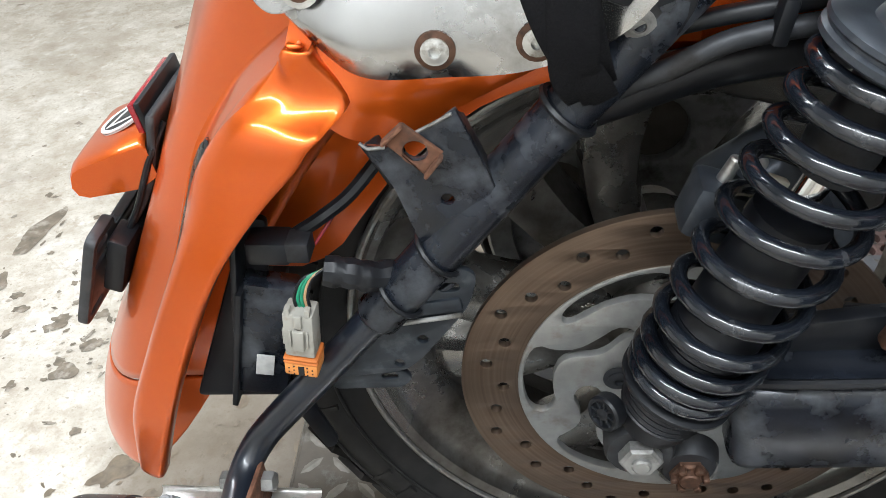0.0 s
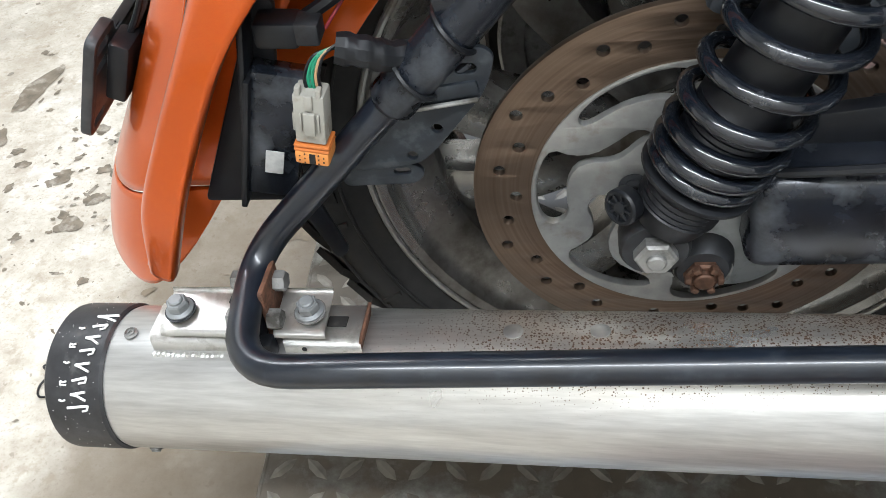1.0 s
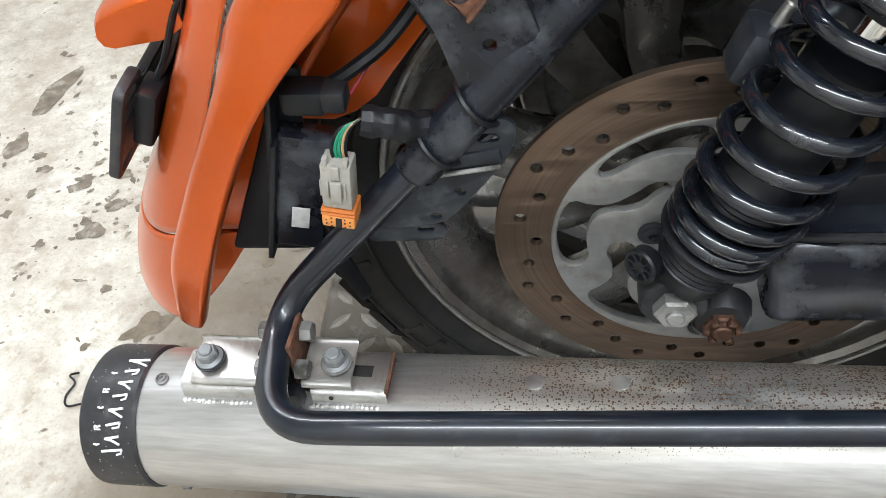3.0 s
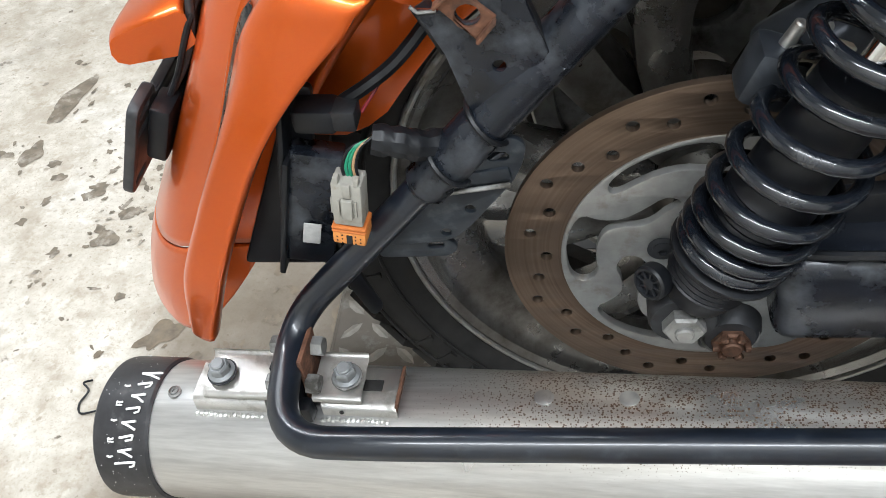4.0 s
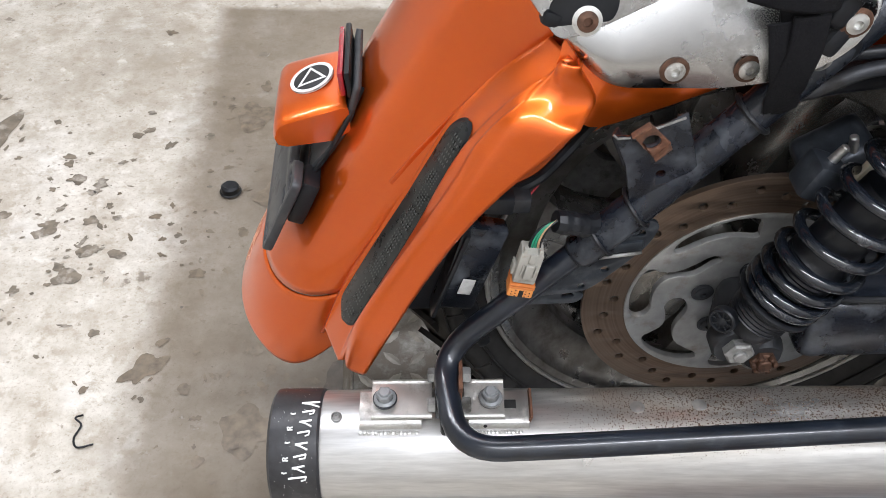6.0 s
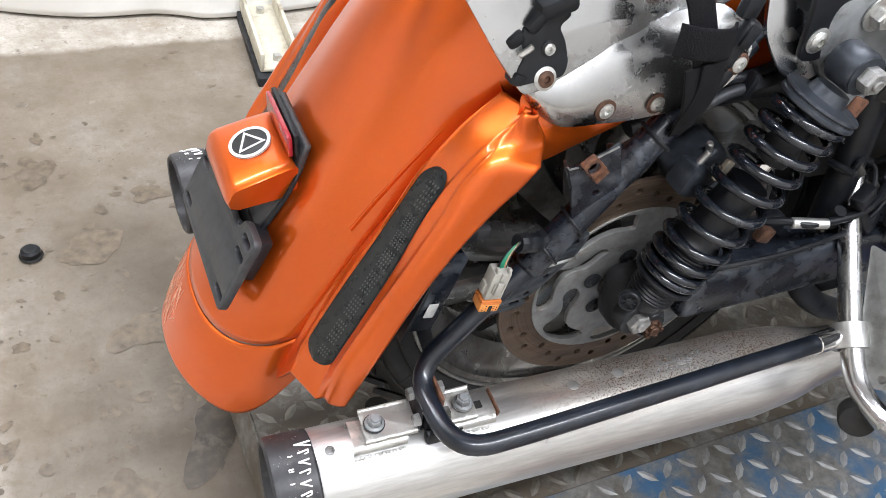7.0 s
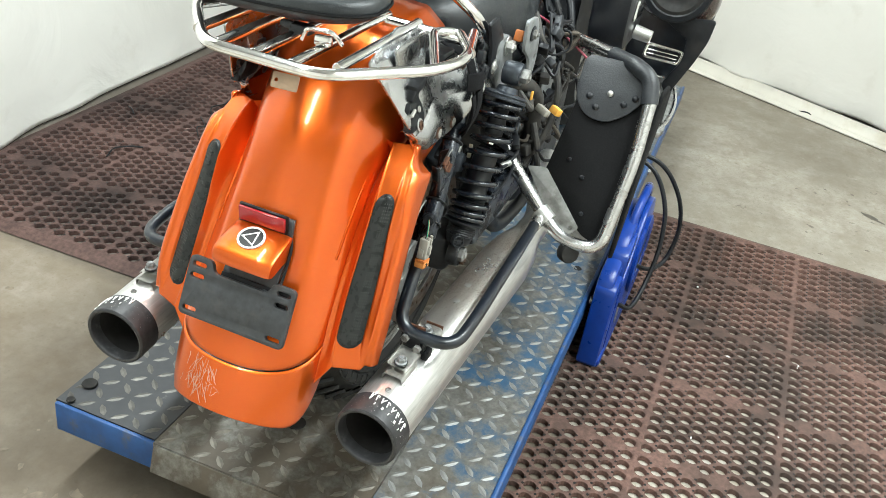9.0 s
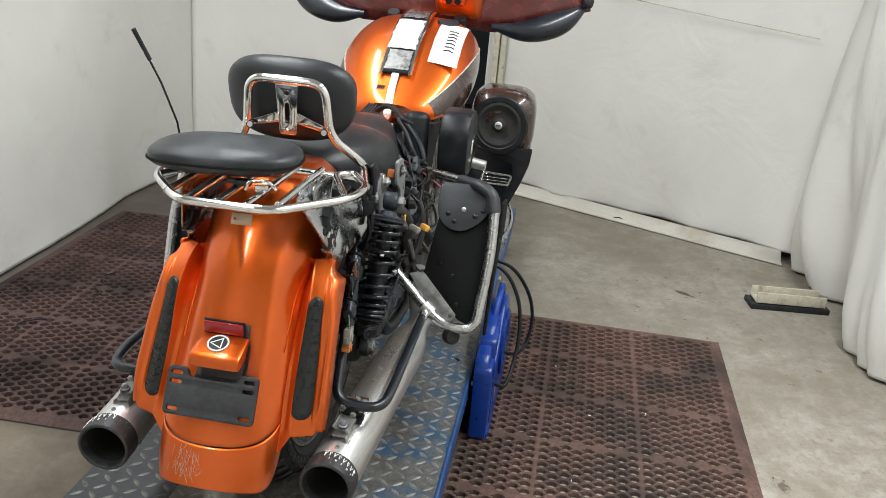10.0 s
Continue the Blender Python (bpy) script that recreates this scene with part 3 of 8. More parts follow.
def plane_xz(y):
    """Plate laid in the bike's side plane: its x is forwards, its y up."""
    return Matrix(((1, 0, 0, 0), (0, 0, -1, y), (0, 1, 0, 0), (0, 0, 0, 1)))


def grid_mesh(rows, bm=None, closed=False):
    b = bmesh.new()
    vs = [[b.verts.new(p) for p in r] for r in rows]
    for a, c in zip(vs, vs[1:]):
        n = len(a)
        for i in range(n if closed else n - 1):
            b.faces.new((a[i], a[(i + 1) % n], c[(i + 1) % n], c[i]))
    return join(bm, b)


def shell(ob, thick, offset=-1.0):
    md = ob.modifiers.new("thickness", "SOLIDIFY")
    md.thickness, md.offset = thick, offset
    return ob


def blob(c, size, power=2.6, rot=(0, 0, 0), nu=20, nv=32, shape=None):
    """A rounded cushion: a superellipsoid of the given full size."""
    rows = []
    sg = lambda v, e: math.copysign(abs(v) ** e, v)
    e = 2.0 / power
    m = pose(*c, *rot)
    for i in range(nu + 1):
        a = -math.pi / 2 + math.pi * i / nu
        row = []
        for j in range(nv):
            t = 2 * math.pi * j / nv
            q = Vector((size[0] / 2 * sg(math.cos(a), e) * sg(math.cos(t), e), size[1] / 2 * sg(math.cos(a), e) * sg(math.sin(t), e), size[2] / 2 * sg(math.sin(a), e)))
            if shape:
                q = shape(q)
            row.append(m @ q)
        rows.append(row)
    b = grid_mesh(rows, closed=True)
    bmesh.ops.remove_doubles(b, verts=b.verts, dist=1e-5)
    return b


def catmull(keys, t):
    """Smooth value through (t, value...) keys."""
    n = len(keys)
    for i in range(n - 1):
        if t <= keys[i + 1][0] or i == n - 2:
            break
    k0, k1, k2, k3 = keys[max(i - 1, 0)], keys[i], keys[i + 1], keys[min(i + 2, n - 1)]
    f = (t - k1[0]) / (k2[0] - k1[0])
    out = []
    for a, b, c, d in zip(k0[1:], k1[1:], k2[1:], k3[1:]):
        out.append(0.5 * (2 * b + (c - a) * f + (2 * a - 5 * b + 4 * c - d) * f * f + (3 * b - a - 3 * c + d) * f ** 3))
    return Vector(out)

# ---------------------------------------------------------------- the room


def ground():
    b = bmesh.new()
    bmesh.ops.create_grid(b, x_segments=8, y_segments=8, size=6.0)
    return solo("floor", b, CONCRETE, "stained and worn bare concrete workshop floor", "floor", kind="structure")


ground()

def curtain(name, pts, height, folds, depth, label, lift=0.0, seed=0, flare=0.0):
    """A hanging cloth wall along the floor line pts, with soft folds that grow towards the hem."""
    path = smooth_path([(x, y, 0) for x, y in pts], 28)
    run = 0.0
    cols = []
    for i, p in enumerate(path):
        if i:
            run += (p - path[i - 1]).length
        a, c = path[max(i - 1, 0)], path[min(i + 1, len(path) - 1)]
        n = Vector((-(c - a).y, (c - a).x, 0)).normalized()
        col = []
        for k in range(27):
            f = k / 26
            h = lift + (height - lift) * f ** 1.6
            w = noise.noise(Vector((run * folds, seed * 7.3, h * 0.6))) * depth * (0.25 + 1.1 * (1 - f) ** 2)
            w += noise.noise(Vector((run * folds * 3.1, seed * 3.1 + 5, h * 1.5))) * depth * 0.35 * (1 - f) ** 3
            w += (0.5 - abs(noise.noise(Vector((run * folds * 2.2 + 0.5 * h, seed * 5.7 + 2, h * 0.9))))) * depth * 0.5 * (1 - f) ** 1.5
            w += flare * math.exp(-h / 0.16)
            col.append(p + n * w + Vector((0, 0, h)))
        cols.append(col)
    ob = solo(name, grid_mesh(cols), CLOTH, label, "wall", kind="structure", angle=60)
    return shell(ob, 0.012, 0.0)


curtain("wall_left", [(-3.4, 3.1), (-1.75, 2.85), (-1.15, 2.1), (-0.72, 1.50), (-0.25, 1.42), (0.0, 1.42), (1.1, 1.59), (2.0, 1.64), (2.98, 1.62)], 2.8, 1.3, 0.035, "plain white cloth booth wall along the mats", 0.01, 1)
curtain("wall_front", [(2.98, 1.62), (3.2, 0.9), (3.45, 0.12)], 2.8, 1.0, 0.03, "plain white cloth end wall", 0.01, 2)
curtain("wall_front_curtain", [(3.44, 0.0), (3.344, -0.26), (2.99, -1.02), (2.68, -1.70), (2.60, -1.90)], 2.8, 1.4, 0.085, "white cloth curtain with a long seam and soiled folds", 0.05, 3)
curtain("wall_right", [(2.74, -1.78), (2.66, -1.74), (2.30, -1.72), (1.6, -1.70), (0.95, -1.78), (0.0, -1.80), (-3.4, -1.8)], 2.8, 3.0, 0.24, "white cloth curtain hanging in deep folds", 0.015, 4, flare=0.12)
solo("wall_back", box((-3.3, 0.65, 1.4), (0.1, 5.2, 2.8)), CLOTH, "plain white wall behind the bike lift", "wall", kind="structure")
# unseen ceiling, added with a grey that sets how much light bounces down
solo("ceiling", box((0.2, 0.6, 2.86), (8.4, 6.2, 0.1)), UNSEEN_ROOF, "unseen grey ceiling, its tone set for the bounced light", "ceiling", kind="structure")
seam = tube(smooth_path([(3.36, 0.0, 1.24), (3.22, -0.42, 1.21), (2.92, -1.05, 1.15), (2.66, -1.62, 1.10)], 10), 0.0028, 6)
solo("trim_seam", seam, CREAM, "stitched seam running along the curtain", "seam", kind="structure")
hem = grid_mesh([[Vector((x - 0.075, y, 0.004)), Vector((x - 0.03, y, 0.010)), Vector((x + 0.01, y, 0.055))] for x, y in ((3.42, 0.0), (3.33, -0.26), (3.12, -0.70), (2.96, -1.03), (2.80, -1.36), (2.66, -1.66))])
shell(solo("baseboard", hem, WALLBASE, "soiled white hem strip along the floor", "baseboard", kind="structure"), 0.006)
post = box((3.37, -0.05, 1.4), (0.06, 0.035, 2.8), bevel=0.004)
box((3.36, -0.09, 1.4), (0.03, 0.03, 2.8), bevel=0.003, bm=post)
solo("door_post", post, CREAM, "narrow cream-painted door post at the curtain edge", "post", kind="structure")


def stain(cx, cy, rx, ry, turn, seed):
    """A damp patch with a ragged edge and a few drips beside it."""
    rg = random.Random(seed)
    out = bmesh.new()
    for k in range(1 + rg.randint(2, 6)):
        ox, oy, f = (0, 0, 1.0) if k == 0 else (rg.uniform(-1.7, 1.7) * rx, rg.uniform(-1.9, 1.9) * ry, rg.uniform(0.08, 0.3))
        vs = []
        for i in range(26):
            a = 2 * math.pi * i / 26
            r = f * (0.75 + 0.5 * noise.noise(Vector((math.cos(a) * 1.3, math.sin(a) * 1.3, seed * 3.7 + k))))
            vs.append(out.verts.new(pose(cx, cy, 0.0012 + 0.0002 * k, 0, 0, turn) @ Vector((ox + rx * r * math.cos(a), oy + ry * r * math.sin(a), 0))))
        out.faces.new(vs)
    return solo("floor_stain", out, WET if seed in (8, 12) else OILED if -0.75 < cx < 0.3 else DAMP, "damp dark stain on the concrete floor", "stain", "floor stains", kind="structure")


for k, (x, y, rx, ry, turn) in enumerate(((-1.109, 0.789, 0.035, 0.09, -10), (-1.122, 0.628, 0.03, 0.045, 15), (-1.180, 0.629, 0.028, 0.018, 0), (-0.946, 0.519, 0.028, 0.02, 40),
                                          (-0.922, 0.662, 0.022, 0.014, 0), (-0.882, 0.403, 0.035, 0.022, 10), (-0.864, 0.464, 0.03, 0.016, 30), (-0.953, 0.728, 0.016, 0.012, 0),
                                          (-0.405, 0.155, 0.11, 0.055, 65), (-0.475, 0.390, 0.07, 0.04, 20), (-0.540, 0.090, 0.05, 0.06, 20), (0.560, -1.315, 0.035, 0.02, 0), (2.020, -1.140, 0.06, 0.02, 60), (-0.659, 0.407, 0.02, 0.016, 0), (-0.520, 0.620, 0.07, 0.05, 30), (-0.600, 0.850, 0.05, 0.08, 10), (-0.713, 0.203, 0.05, 0.03, 50), (-0.400, 0.750, 0.05, 0.035, 0))):
    stain(x, y, rx, ry, turn, k)


def speckle(name, clumps, seed, label, soak):
    """Strewn small spots, drips and ragged blots in loose clumps."""
    rg = random.Random(seed)
    out = bmesh.new()
    for cx, cy, spread, count, size in clumps:
        for k in range(count):
            x, y = rg.gauss(cx, spread), rg.gauss(cy, spread * 0.8)
            r = size * rg.uniform(0.25, 1.0) ** 2
            sq, turn = rg.uniform(0.35, 1.0), rg.uniform(0, 180)
            m = pose(x, y, 0.0008 + 0.00001 * (k % 30), 0, 0, turn)
            vs = []
            for i in range(14):
                a = 2 * math.pi * i / 14
                q = r * (0.8 + 0.7 * noise.noise(Vector((math.cos(a) * 1.6, math.sin(a) * 1.6, k * 1.9 + seed))))
                vs.append(out.verts.new(m @ Vector((q * math.cos(a), q * sq * math.sin(a), 0))))
            out.faces.new(vs)
    return solo(name, out, soak, label, "stain", "floor stains", kind="stuff")


speckle("floor_spots", ((-0.89, 0.56, 0.10, 40, 0.020), (-0.95, 0.74, 0.12, 30, 0.017), (-0.92, 0.36, 0.10, 26, 0.015), (-0.85, 0.20, 0.2, 30, 0.009), (-1.20, 0.82, 0.25, 22, 0.016), (1.90, -1.20, 0.35, 60, 0.018), (0.20, -1.40, 0.25, 26, 0.012)), 8, "strewn small dark spots on the concrete", DAMP)
speckle("floor_spots", ((-0.62, 0.52, 0.14, 46, 0.014), (-0.40, 1.00, 0.25, 34, 0.014), (-0.46, 0.25, 0.10, 40, 0.024), (-0.62, 0.16, 0.10, 36, 0.013), (-0.55, 0.80, 0.16, 30, 0.012)), 9, "small oily brown spots on the soiled concrete", OILED)

# ---------------------------------------------------------------- rubber mats


def drain_mat(name, x0, y0, px, py, turn, label, rubber):
    """Rubber drainage mat: panels of round holes between solid ribs, with a sloped border."""
    t, rib, pitch, rowp, cols, rws = 0.013, 0.007, 0.0368, 0.0330, 8, 9
    pw, ph = cols * pitch + rib, rws * rowp + rib
    seg, r = 12, 0.0146
    V, Fc = [], []

    def quad(a, b, c, d):
        n = len(V)
        V.extend((a, b, c, d))
        Fc.append((n, n + 1, n + 2, n + 3))

    def flat(xa, ya, xb, yb):
        quad((xa, ya, t), (xb, ya, t), (xb, yb, t), (xa, yb, t))

    angs = [2 * math.pi * (i + 0.5) / seg for i in range(seg)]
    for a in range(px):
        for c in range(py):
            ox, oy = a * pw, c * ph
            flat(ox, oy, ox + rib, oy + ph)
            flat(ox + rib, oy, ox + pw, oy + rib)
            for j in range(rws):
                ya = oy + rib + j * rowp
                off = (j % 2) * pitch / 2
                if off:
                    flat(ox + rib, ya, ox + rib + off, ya + rowp)
                    flat(ox + pw - off, ya, ox + pw, ya + rowp)
                for i in range(cols - (1 if off else 0)):
                    cx, cy = ox + rib + off + (i + 0.5) * pitch, ya + rowp / 2
                    n = len(V)
                    for g in angs:
                        co, si = math.cos(g), math.sin(g)
                        k = min(pitch / 2 / max(abs(co), 1e-6), rowp / 2 / max(abs(si), 1e-6))
                        V.append((cx + k * co, cy + k * si, t))
                        V.append((cx + r * co, cy + r * si, t - 0.0012))
                        V.append((cx + r * 0.96 * co, cy + r * 0.96 * si, t - 0.004))
                        V.append((cx + r * 0.90 * co, cy + r * 0.90 * si, 0.0))
                    for s in range(seg):
                        p, q = n + 4 * s, n + 4 * ((s + 1) % seg)
                        for lvl in range(3):
                            Fc.append((p + lvl, q + lvl, q + lvl + 1, p + lvl + 1))
                    for sx in (-1, 1):
                        for sy in (-1, 1):
                            idx = [s for s in range(seg) if math.copysign(1, math.cos(angs[s])) == sx and math.copysign(1, math.sin(angs[s])) == sy]
                            hi = [s for s in idx if abs(abs(V[n + 4 * s][1] - cy) - rowp / 2) < 1e-6]
                            lo = [s for s in idx if s not in hi]
                            if hi and lo:
                                e1 = max(hi, key=lambda s: abs(V[n + 4 * s][0] - cx))
                                e2 = max(lo, key=lambda s: abs(V[n + 4 * s][1] - cy))
                                V.append((cx + sx * pitch / 2, cy + sy * rowp / 2, t))
                                tri = (n + 4 * e1, n + 4 * e2, len(V) - 1)
                                Fc.append(tri if sx * sy < 0 else tri[::-1])
    W, H, bw = px * pw, py * ph, 0.035
    flat(W, 0, W + rib, H + rib)
    flat(0, H, W, H + rib)
    W, H = W + rib, H + rib
    inner = [(0, 0), (W, 0), (W, H), (0, H)]
    outer = [(-bw, -bw), (W + bw, -bw), (W + bw, H + bw), (-bw, H + bw)]
    for i in range(4):
        j = (i + 1) % 4
        quad((*outer[i], 0.002), (*outer[j], 0.002), (*inner[j], t), (*inner[i], t))
    # the small vent holes between the large ones, their dark painted as flat discs
    nb = len(Fc)
    for a in range(px):
        for c in range(py):
            for j in range(1, rws):
                for i in range(2 * cols - 1):
                    cx, cy = a * pw + rib + (i + 1.0) * pitch / 2, c * ph + rib + j * rowp
                    n = len(V)
                    for g in range(7):
                        V.append((cx + 0.0036 * math.cos(g * 2 * math.pi / 7), cy + 0.0032 * math.sin(g * 2 * math.pi / 7), t + 0.0002))
                    Fc.append(tuple(range(n, n + 7)))
    me = bpy.data.meshes.new(name)
    me.from_pydata(V, [], Fc)
    me.materials.append(rubber)
    me.materials.append(SOOT_AND_HOLES)
    me.polygons.foreach_set("material_index", [0] * nb + [1] * (len(Fc) - nb))
    me.transform(pose(x0, y0, 0.002, 0, 0, turn))
    me.update()
    return tagged(new(name, me), label, "floor mat", "rubber mats", "stuff")


drain_mat("rubber_mat", -0.02, -1.21, 5, 3, 0.4, "brown perforated rubber mat on the floor beside the lift", RUBBER_MAT)
drain_mat("rubber_mat", 0.275, 0.56, 6, 3, 2.0, "perforated rubber mat along the cloth wall, shade painted in", SHADED_MAT)

# ---------------------------------------------------------------- the lift
LIFT_TOP = 0.192
LIFT = Matrix.Rotation(radians(1.3), 4, "Z")
lift = thing("motorcycle_lift", (0.9, 0.02, 0.0), "low motorcycle lift table of worn blue diamond plate", "lift table")


def tread_deck(name, x0, x1, y0, y1, top, material, lug, label):
    """A chequer-plate sheet with raised lens-shaped lugs laid crosswise."""
    V = []
    Fc = []
    zb = top - 0.007
    for z in (top, zb):
        V += [(x0, y0, z), (x1, y0, z), (x1, y1, z), (x0, y1, z)]
    Fc += [(0, 1, 2, 3), (7, 6, 5, 4), (0, 4, 5, 1), (1, 5, 6, 2), (2, 6, 7, 3), (3, 7, 4, 0)]
    p, ln, wd, hh = 0.0340, 0.0165, 0.0054, 0.0012
    nx, ny = int((x1 - x0) / p), int((y1 - y0) / p)
    for i in range(nx):
        for j in range(ny):
            cx, cy = x0 + (i + 0.5) * (x1 - x0) / nx, y0 + (j + 0.5) * (y1 - y0) / ny
            g = radians(45 if (i + j) % 2 else -45)
            n = len(V)
            for u, v, w in ((-ln, 0, 0), (-ln * 0.4, -wd, 0), (ln * 0.4, -wd, 0), (ln, 0, 0), (ln * 0.4, wd, 0), (-ln * 0.4, wd, 0), (-ln * 0.62, 0, hh), (ln * 0.62, 0, hh)):
                V.append((cx + u * math.cos(g) - v * math.sin(g), cy + u * math.sin(g) + v * math.cos(g), top + w))
            Fc += [(n, n + 1, n + 6), (n + 1, n + 2, n + 7, n + 6), (n + 2, n + 3, n + 7), (n + 3, n + 4, n + 7), (n + 4, n + 5, n + 6, n + 7), (n + 5, n, n + 6)]
    me = bpy.data.meshes.new(name)
    me.from_pydata(V, [], Fc)
    me.transform(LIFT)
    ob = part(name, finish(me, 25), material, lift, label)
    me.materials.append(lug)
    me.polygons.foreach_set("material_index", [0] * 6 + [1] * (len(Fc) - 6))
    return ob


tread_deck("deck_plate", -0.38, 2.35, -0.376, -0.1935, LIFT_TOP, BLUE_PLATE, LUG, "blue diamond plate worn to bare steel")
tread_deck("deck_plate", -0.360, 2.35, 0.206, 0.421, LIFT_TOP - 0.004, DARK_PLATE, DARK_LUG, "dark dirty diamond plate")
tread_deck("drop_out_panel", -0.370, 0.62, -0.192, 0.203, LIFT_TOP - 0.002, SOILED_PLATE, DULL_LUG, "soiled brown steel diamond plate panel")
tread_deck("deck_plate", 0.624, 2.35, -0.192, 0.203, LIFT_TOP - 0.004, BLUE_PLATE, LUG, "blue diamond plate worn to bare steel")


def lifted(b):
    bmesh.ops.transform(b, matrix=LIFT, verts=b.verts)
    return b


part("side_rail", lifted(box((0.985, -0.381, 0.165), (2.73, 0.010, 0.062), bevel=0.003)), BLUE_EDGE, lift, "blue painted edge rail")
part("side_rail", lifted(box((0.985, 0.414, 0.148), (2.69, 0.010, 0.062), bevel=0.003)), BLUE_EDGE, lift, "blue painted edge rail")
part("end_flange", lifted(box((-0.365, 0.31, 0.155), (0.008, 0.215, 0.064), bevel=0.002)), BLUE_EDGE, lift, "blue painted end flange")
part("end_lip", lifted(box((-0.378, 0.005, 0.162), (0.007, 0.39, 0.056), (0, 14, 0), bevel=0.003)), SOILED_PLATE, lift, "bent steel lip")
part("underframe", lifted(box((1.0, 0.02, 0.075), (2.3, 0.58, 0.15), bevel=0.01)), BLACK_SATIN, lift, "dark steel underframe")
part("cross_beam", lifted(box((-0.28, 0.02, 0.13), (0.06, 0.76, 0.09), bevel=0.006)), BLACK_SATIN, lift)
# flat black discs paint the dark inside the bolt holes
for x, y, rr in ((-0.352, 0.395, 0.006), (-0.300, 0.396, 0.011), (-0.202, 0.011, 0.014), (0.66, -0.33, 0.008), (1.25, -0.345, 0.008)):
    part("deck_hole", lifted(lathe([(0, 0.0), (rr, 0.0), (rr * 1.25, 0.0006), (rr * 1.35, -0.001)], (x, y, LIFT_TOP + 0.0006), (x, y, LIFT_TOP + 1), 14)), SOOT_AND_HOLES, lift, "dark bolt hole")
for z, x in ((0.15, -0.2), (0.15, 0.6), (0.15, 1.5)):
    part("rail_bolt", lifted(hexrod((x, -0.385, z), (x, -0.394, z), 0.009)), ZINC, lift)

# ---------------------------------------------------------------- loose things on the floor


def floor_channel(at, turn, group):
    e = thing("floor_channel", at, "cream steel channel bracket lying at the foot of the curtain", "bracket", group)
    m = pose(*at, 0, 0, turn)

    def put(b):
        bmesh.ops.transform(b, matrix=m, verts=b.verts)
        return b
    part("base_plate", put(box((0, 0, 0.012), (0.34, 0.11, 0.024), bevel=0.003)), DARKCAST, e, "dark dirty base plate")
    part("web", put(box((0, 0, 0.032), (0.30, 0.085, 0.008), bevel=0.002)), CREAM, e)
    for s in (-1, 1):
        part("flange", put(box((0, s * 0.042, 0.052), (0.30, 0.010, 0.048), bevel=0.003)), CREAM, e)
        part("bolt", put(hexrod((s * 0.11, 0, 0.036), (s * 0.11, 0, 0.050), 0.011)), ZINC, e)
    return e


floor_channel((-0.03, 1.24, 0.0), 86, "floor channels")
floor_channel((2.03, -1.58, 0.0), -82, "floor channels")

plug = thing("rubber_plug", (-0.626, 0.620, 0.0), "small black rubber plug lying on the concrete", "plug")
part("body", lathe([(0, 0), (0.016, 0), (0.018, 0.004), (0.017, 0.016), (0.012, 0.020), (0, 0.018)], (-0.626, 0.620, 0), (-0.626, 0.620, 1), 18), BLACK_PLASTIC, plug)
part("collar", lathe([(0.018, 0.002), (0.021, 0.004), (0.018, 0.007)], (-0.626, 0.620, 0), (-0.626, 0.620, 1), 18), RUBBER, plug)
hook = tube(smooth_path([(-0.786, 0.118, 0.003), (-0.793, 0.108, 0.010), (-0.783, 0.098, 0.006), (-0.790, 0.078, 0.003), (-0.782, 0.062, 0.003), (-0.759, 0.066, 0.004)], 6), 0.0016, 6)
solo("zip_tie_offcut", hook, BLACK_PLASTIC, "curled black zip tie offcut on the concrete", "zip tie", "offcuts")
for q in ([(1.02, 1.10, 0.017), (1.07, 1.14, 0.022), (1.10, 1.13, 0.02), (1.16, 1.19, 0.017)], [(1.25, 0.86, 0.017), (1.28, 0.92, 0.024), (1.33, 0.92, 0.018)]):
    solo("zip_tie_offcut", tube(smooth_path(q, 6), 0.0022, 6), BLACK_PLASTIC, "short bent black zip tie offcut on the rubber mat", "zip tie", "offcuts")
for q in ([(0.716, 1.227, 0.017), (0.760, 1.235, 0.026), (0.805, 1.212, 0.024), (0.836, 1.182, 0.018)], [(1.188, 1.160, 0.017), (1.240, 1.200, 0.024), (1.300, 1.185, 0.022), (1.345, 1.202, 0.017)], [(1.03, 1.375, 0.017), (1.05, 1.400, 0.023), (1.069, 1.430, 0.018)]):
    solo("wire_offcut", tube(smooth_path(q, 6), 0.0028, 6), BLACK_PLASTIC, "bent black wire offcut on the rubber mat", "wire", "wire offcuts")
solo("wire_scrap", tube(smooth_path([(3.03, -0.80, 0.004), (3.01, -0.86, 0.02), (3.00, -0.90, 0.006), (3.04, -0.90, 0.004)], 6), 0.003, 6), BLACK_PLASTIC, "scrap of dark wire on the concrete by the curtain", "wire")
rng = random.Random(4)
for x, y, r in ((0.509, -0.895, 0.008), (0.778, -0.745, 0.007), (0.845, -0.925, 0.008), (0.40, -0.70, 0.006), (1.10, -0.62, 0.005), (0.70, -0.60, 0.006)):
    peb = blob((x, y, 0.006 + r * 0.5), (2 * r, 1.7 * r, 1.3 * r), 2.2, (0, 0, rng.uniform(0, 90)), 6, 8)
    solo("pebble", peb, PAPER, "small white chip lying in a mat hole", "chip", "white chips")

# ---------------------------------------------------------------- the blue blower beside the lift
blower = thing("blower", (0.74, -0.44, 0.012), "glossy blue plastic blower standing against the lift", "blower")
SH = 0.045      # the blower's place along the lift
BY = -0.412
scroll = rounded([(0.475, 0.02), (0.485, 0.275), (0.575, 0.290), (0.60, 0.325), (0.70, 0.355), (0.80, 0.352), (0.88, 0.31), (0.92, 0.22), (0.91, 0.02)], 0.05)
scroll = [(x + SH, z) for x, z in scroll]
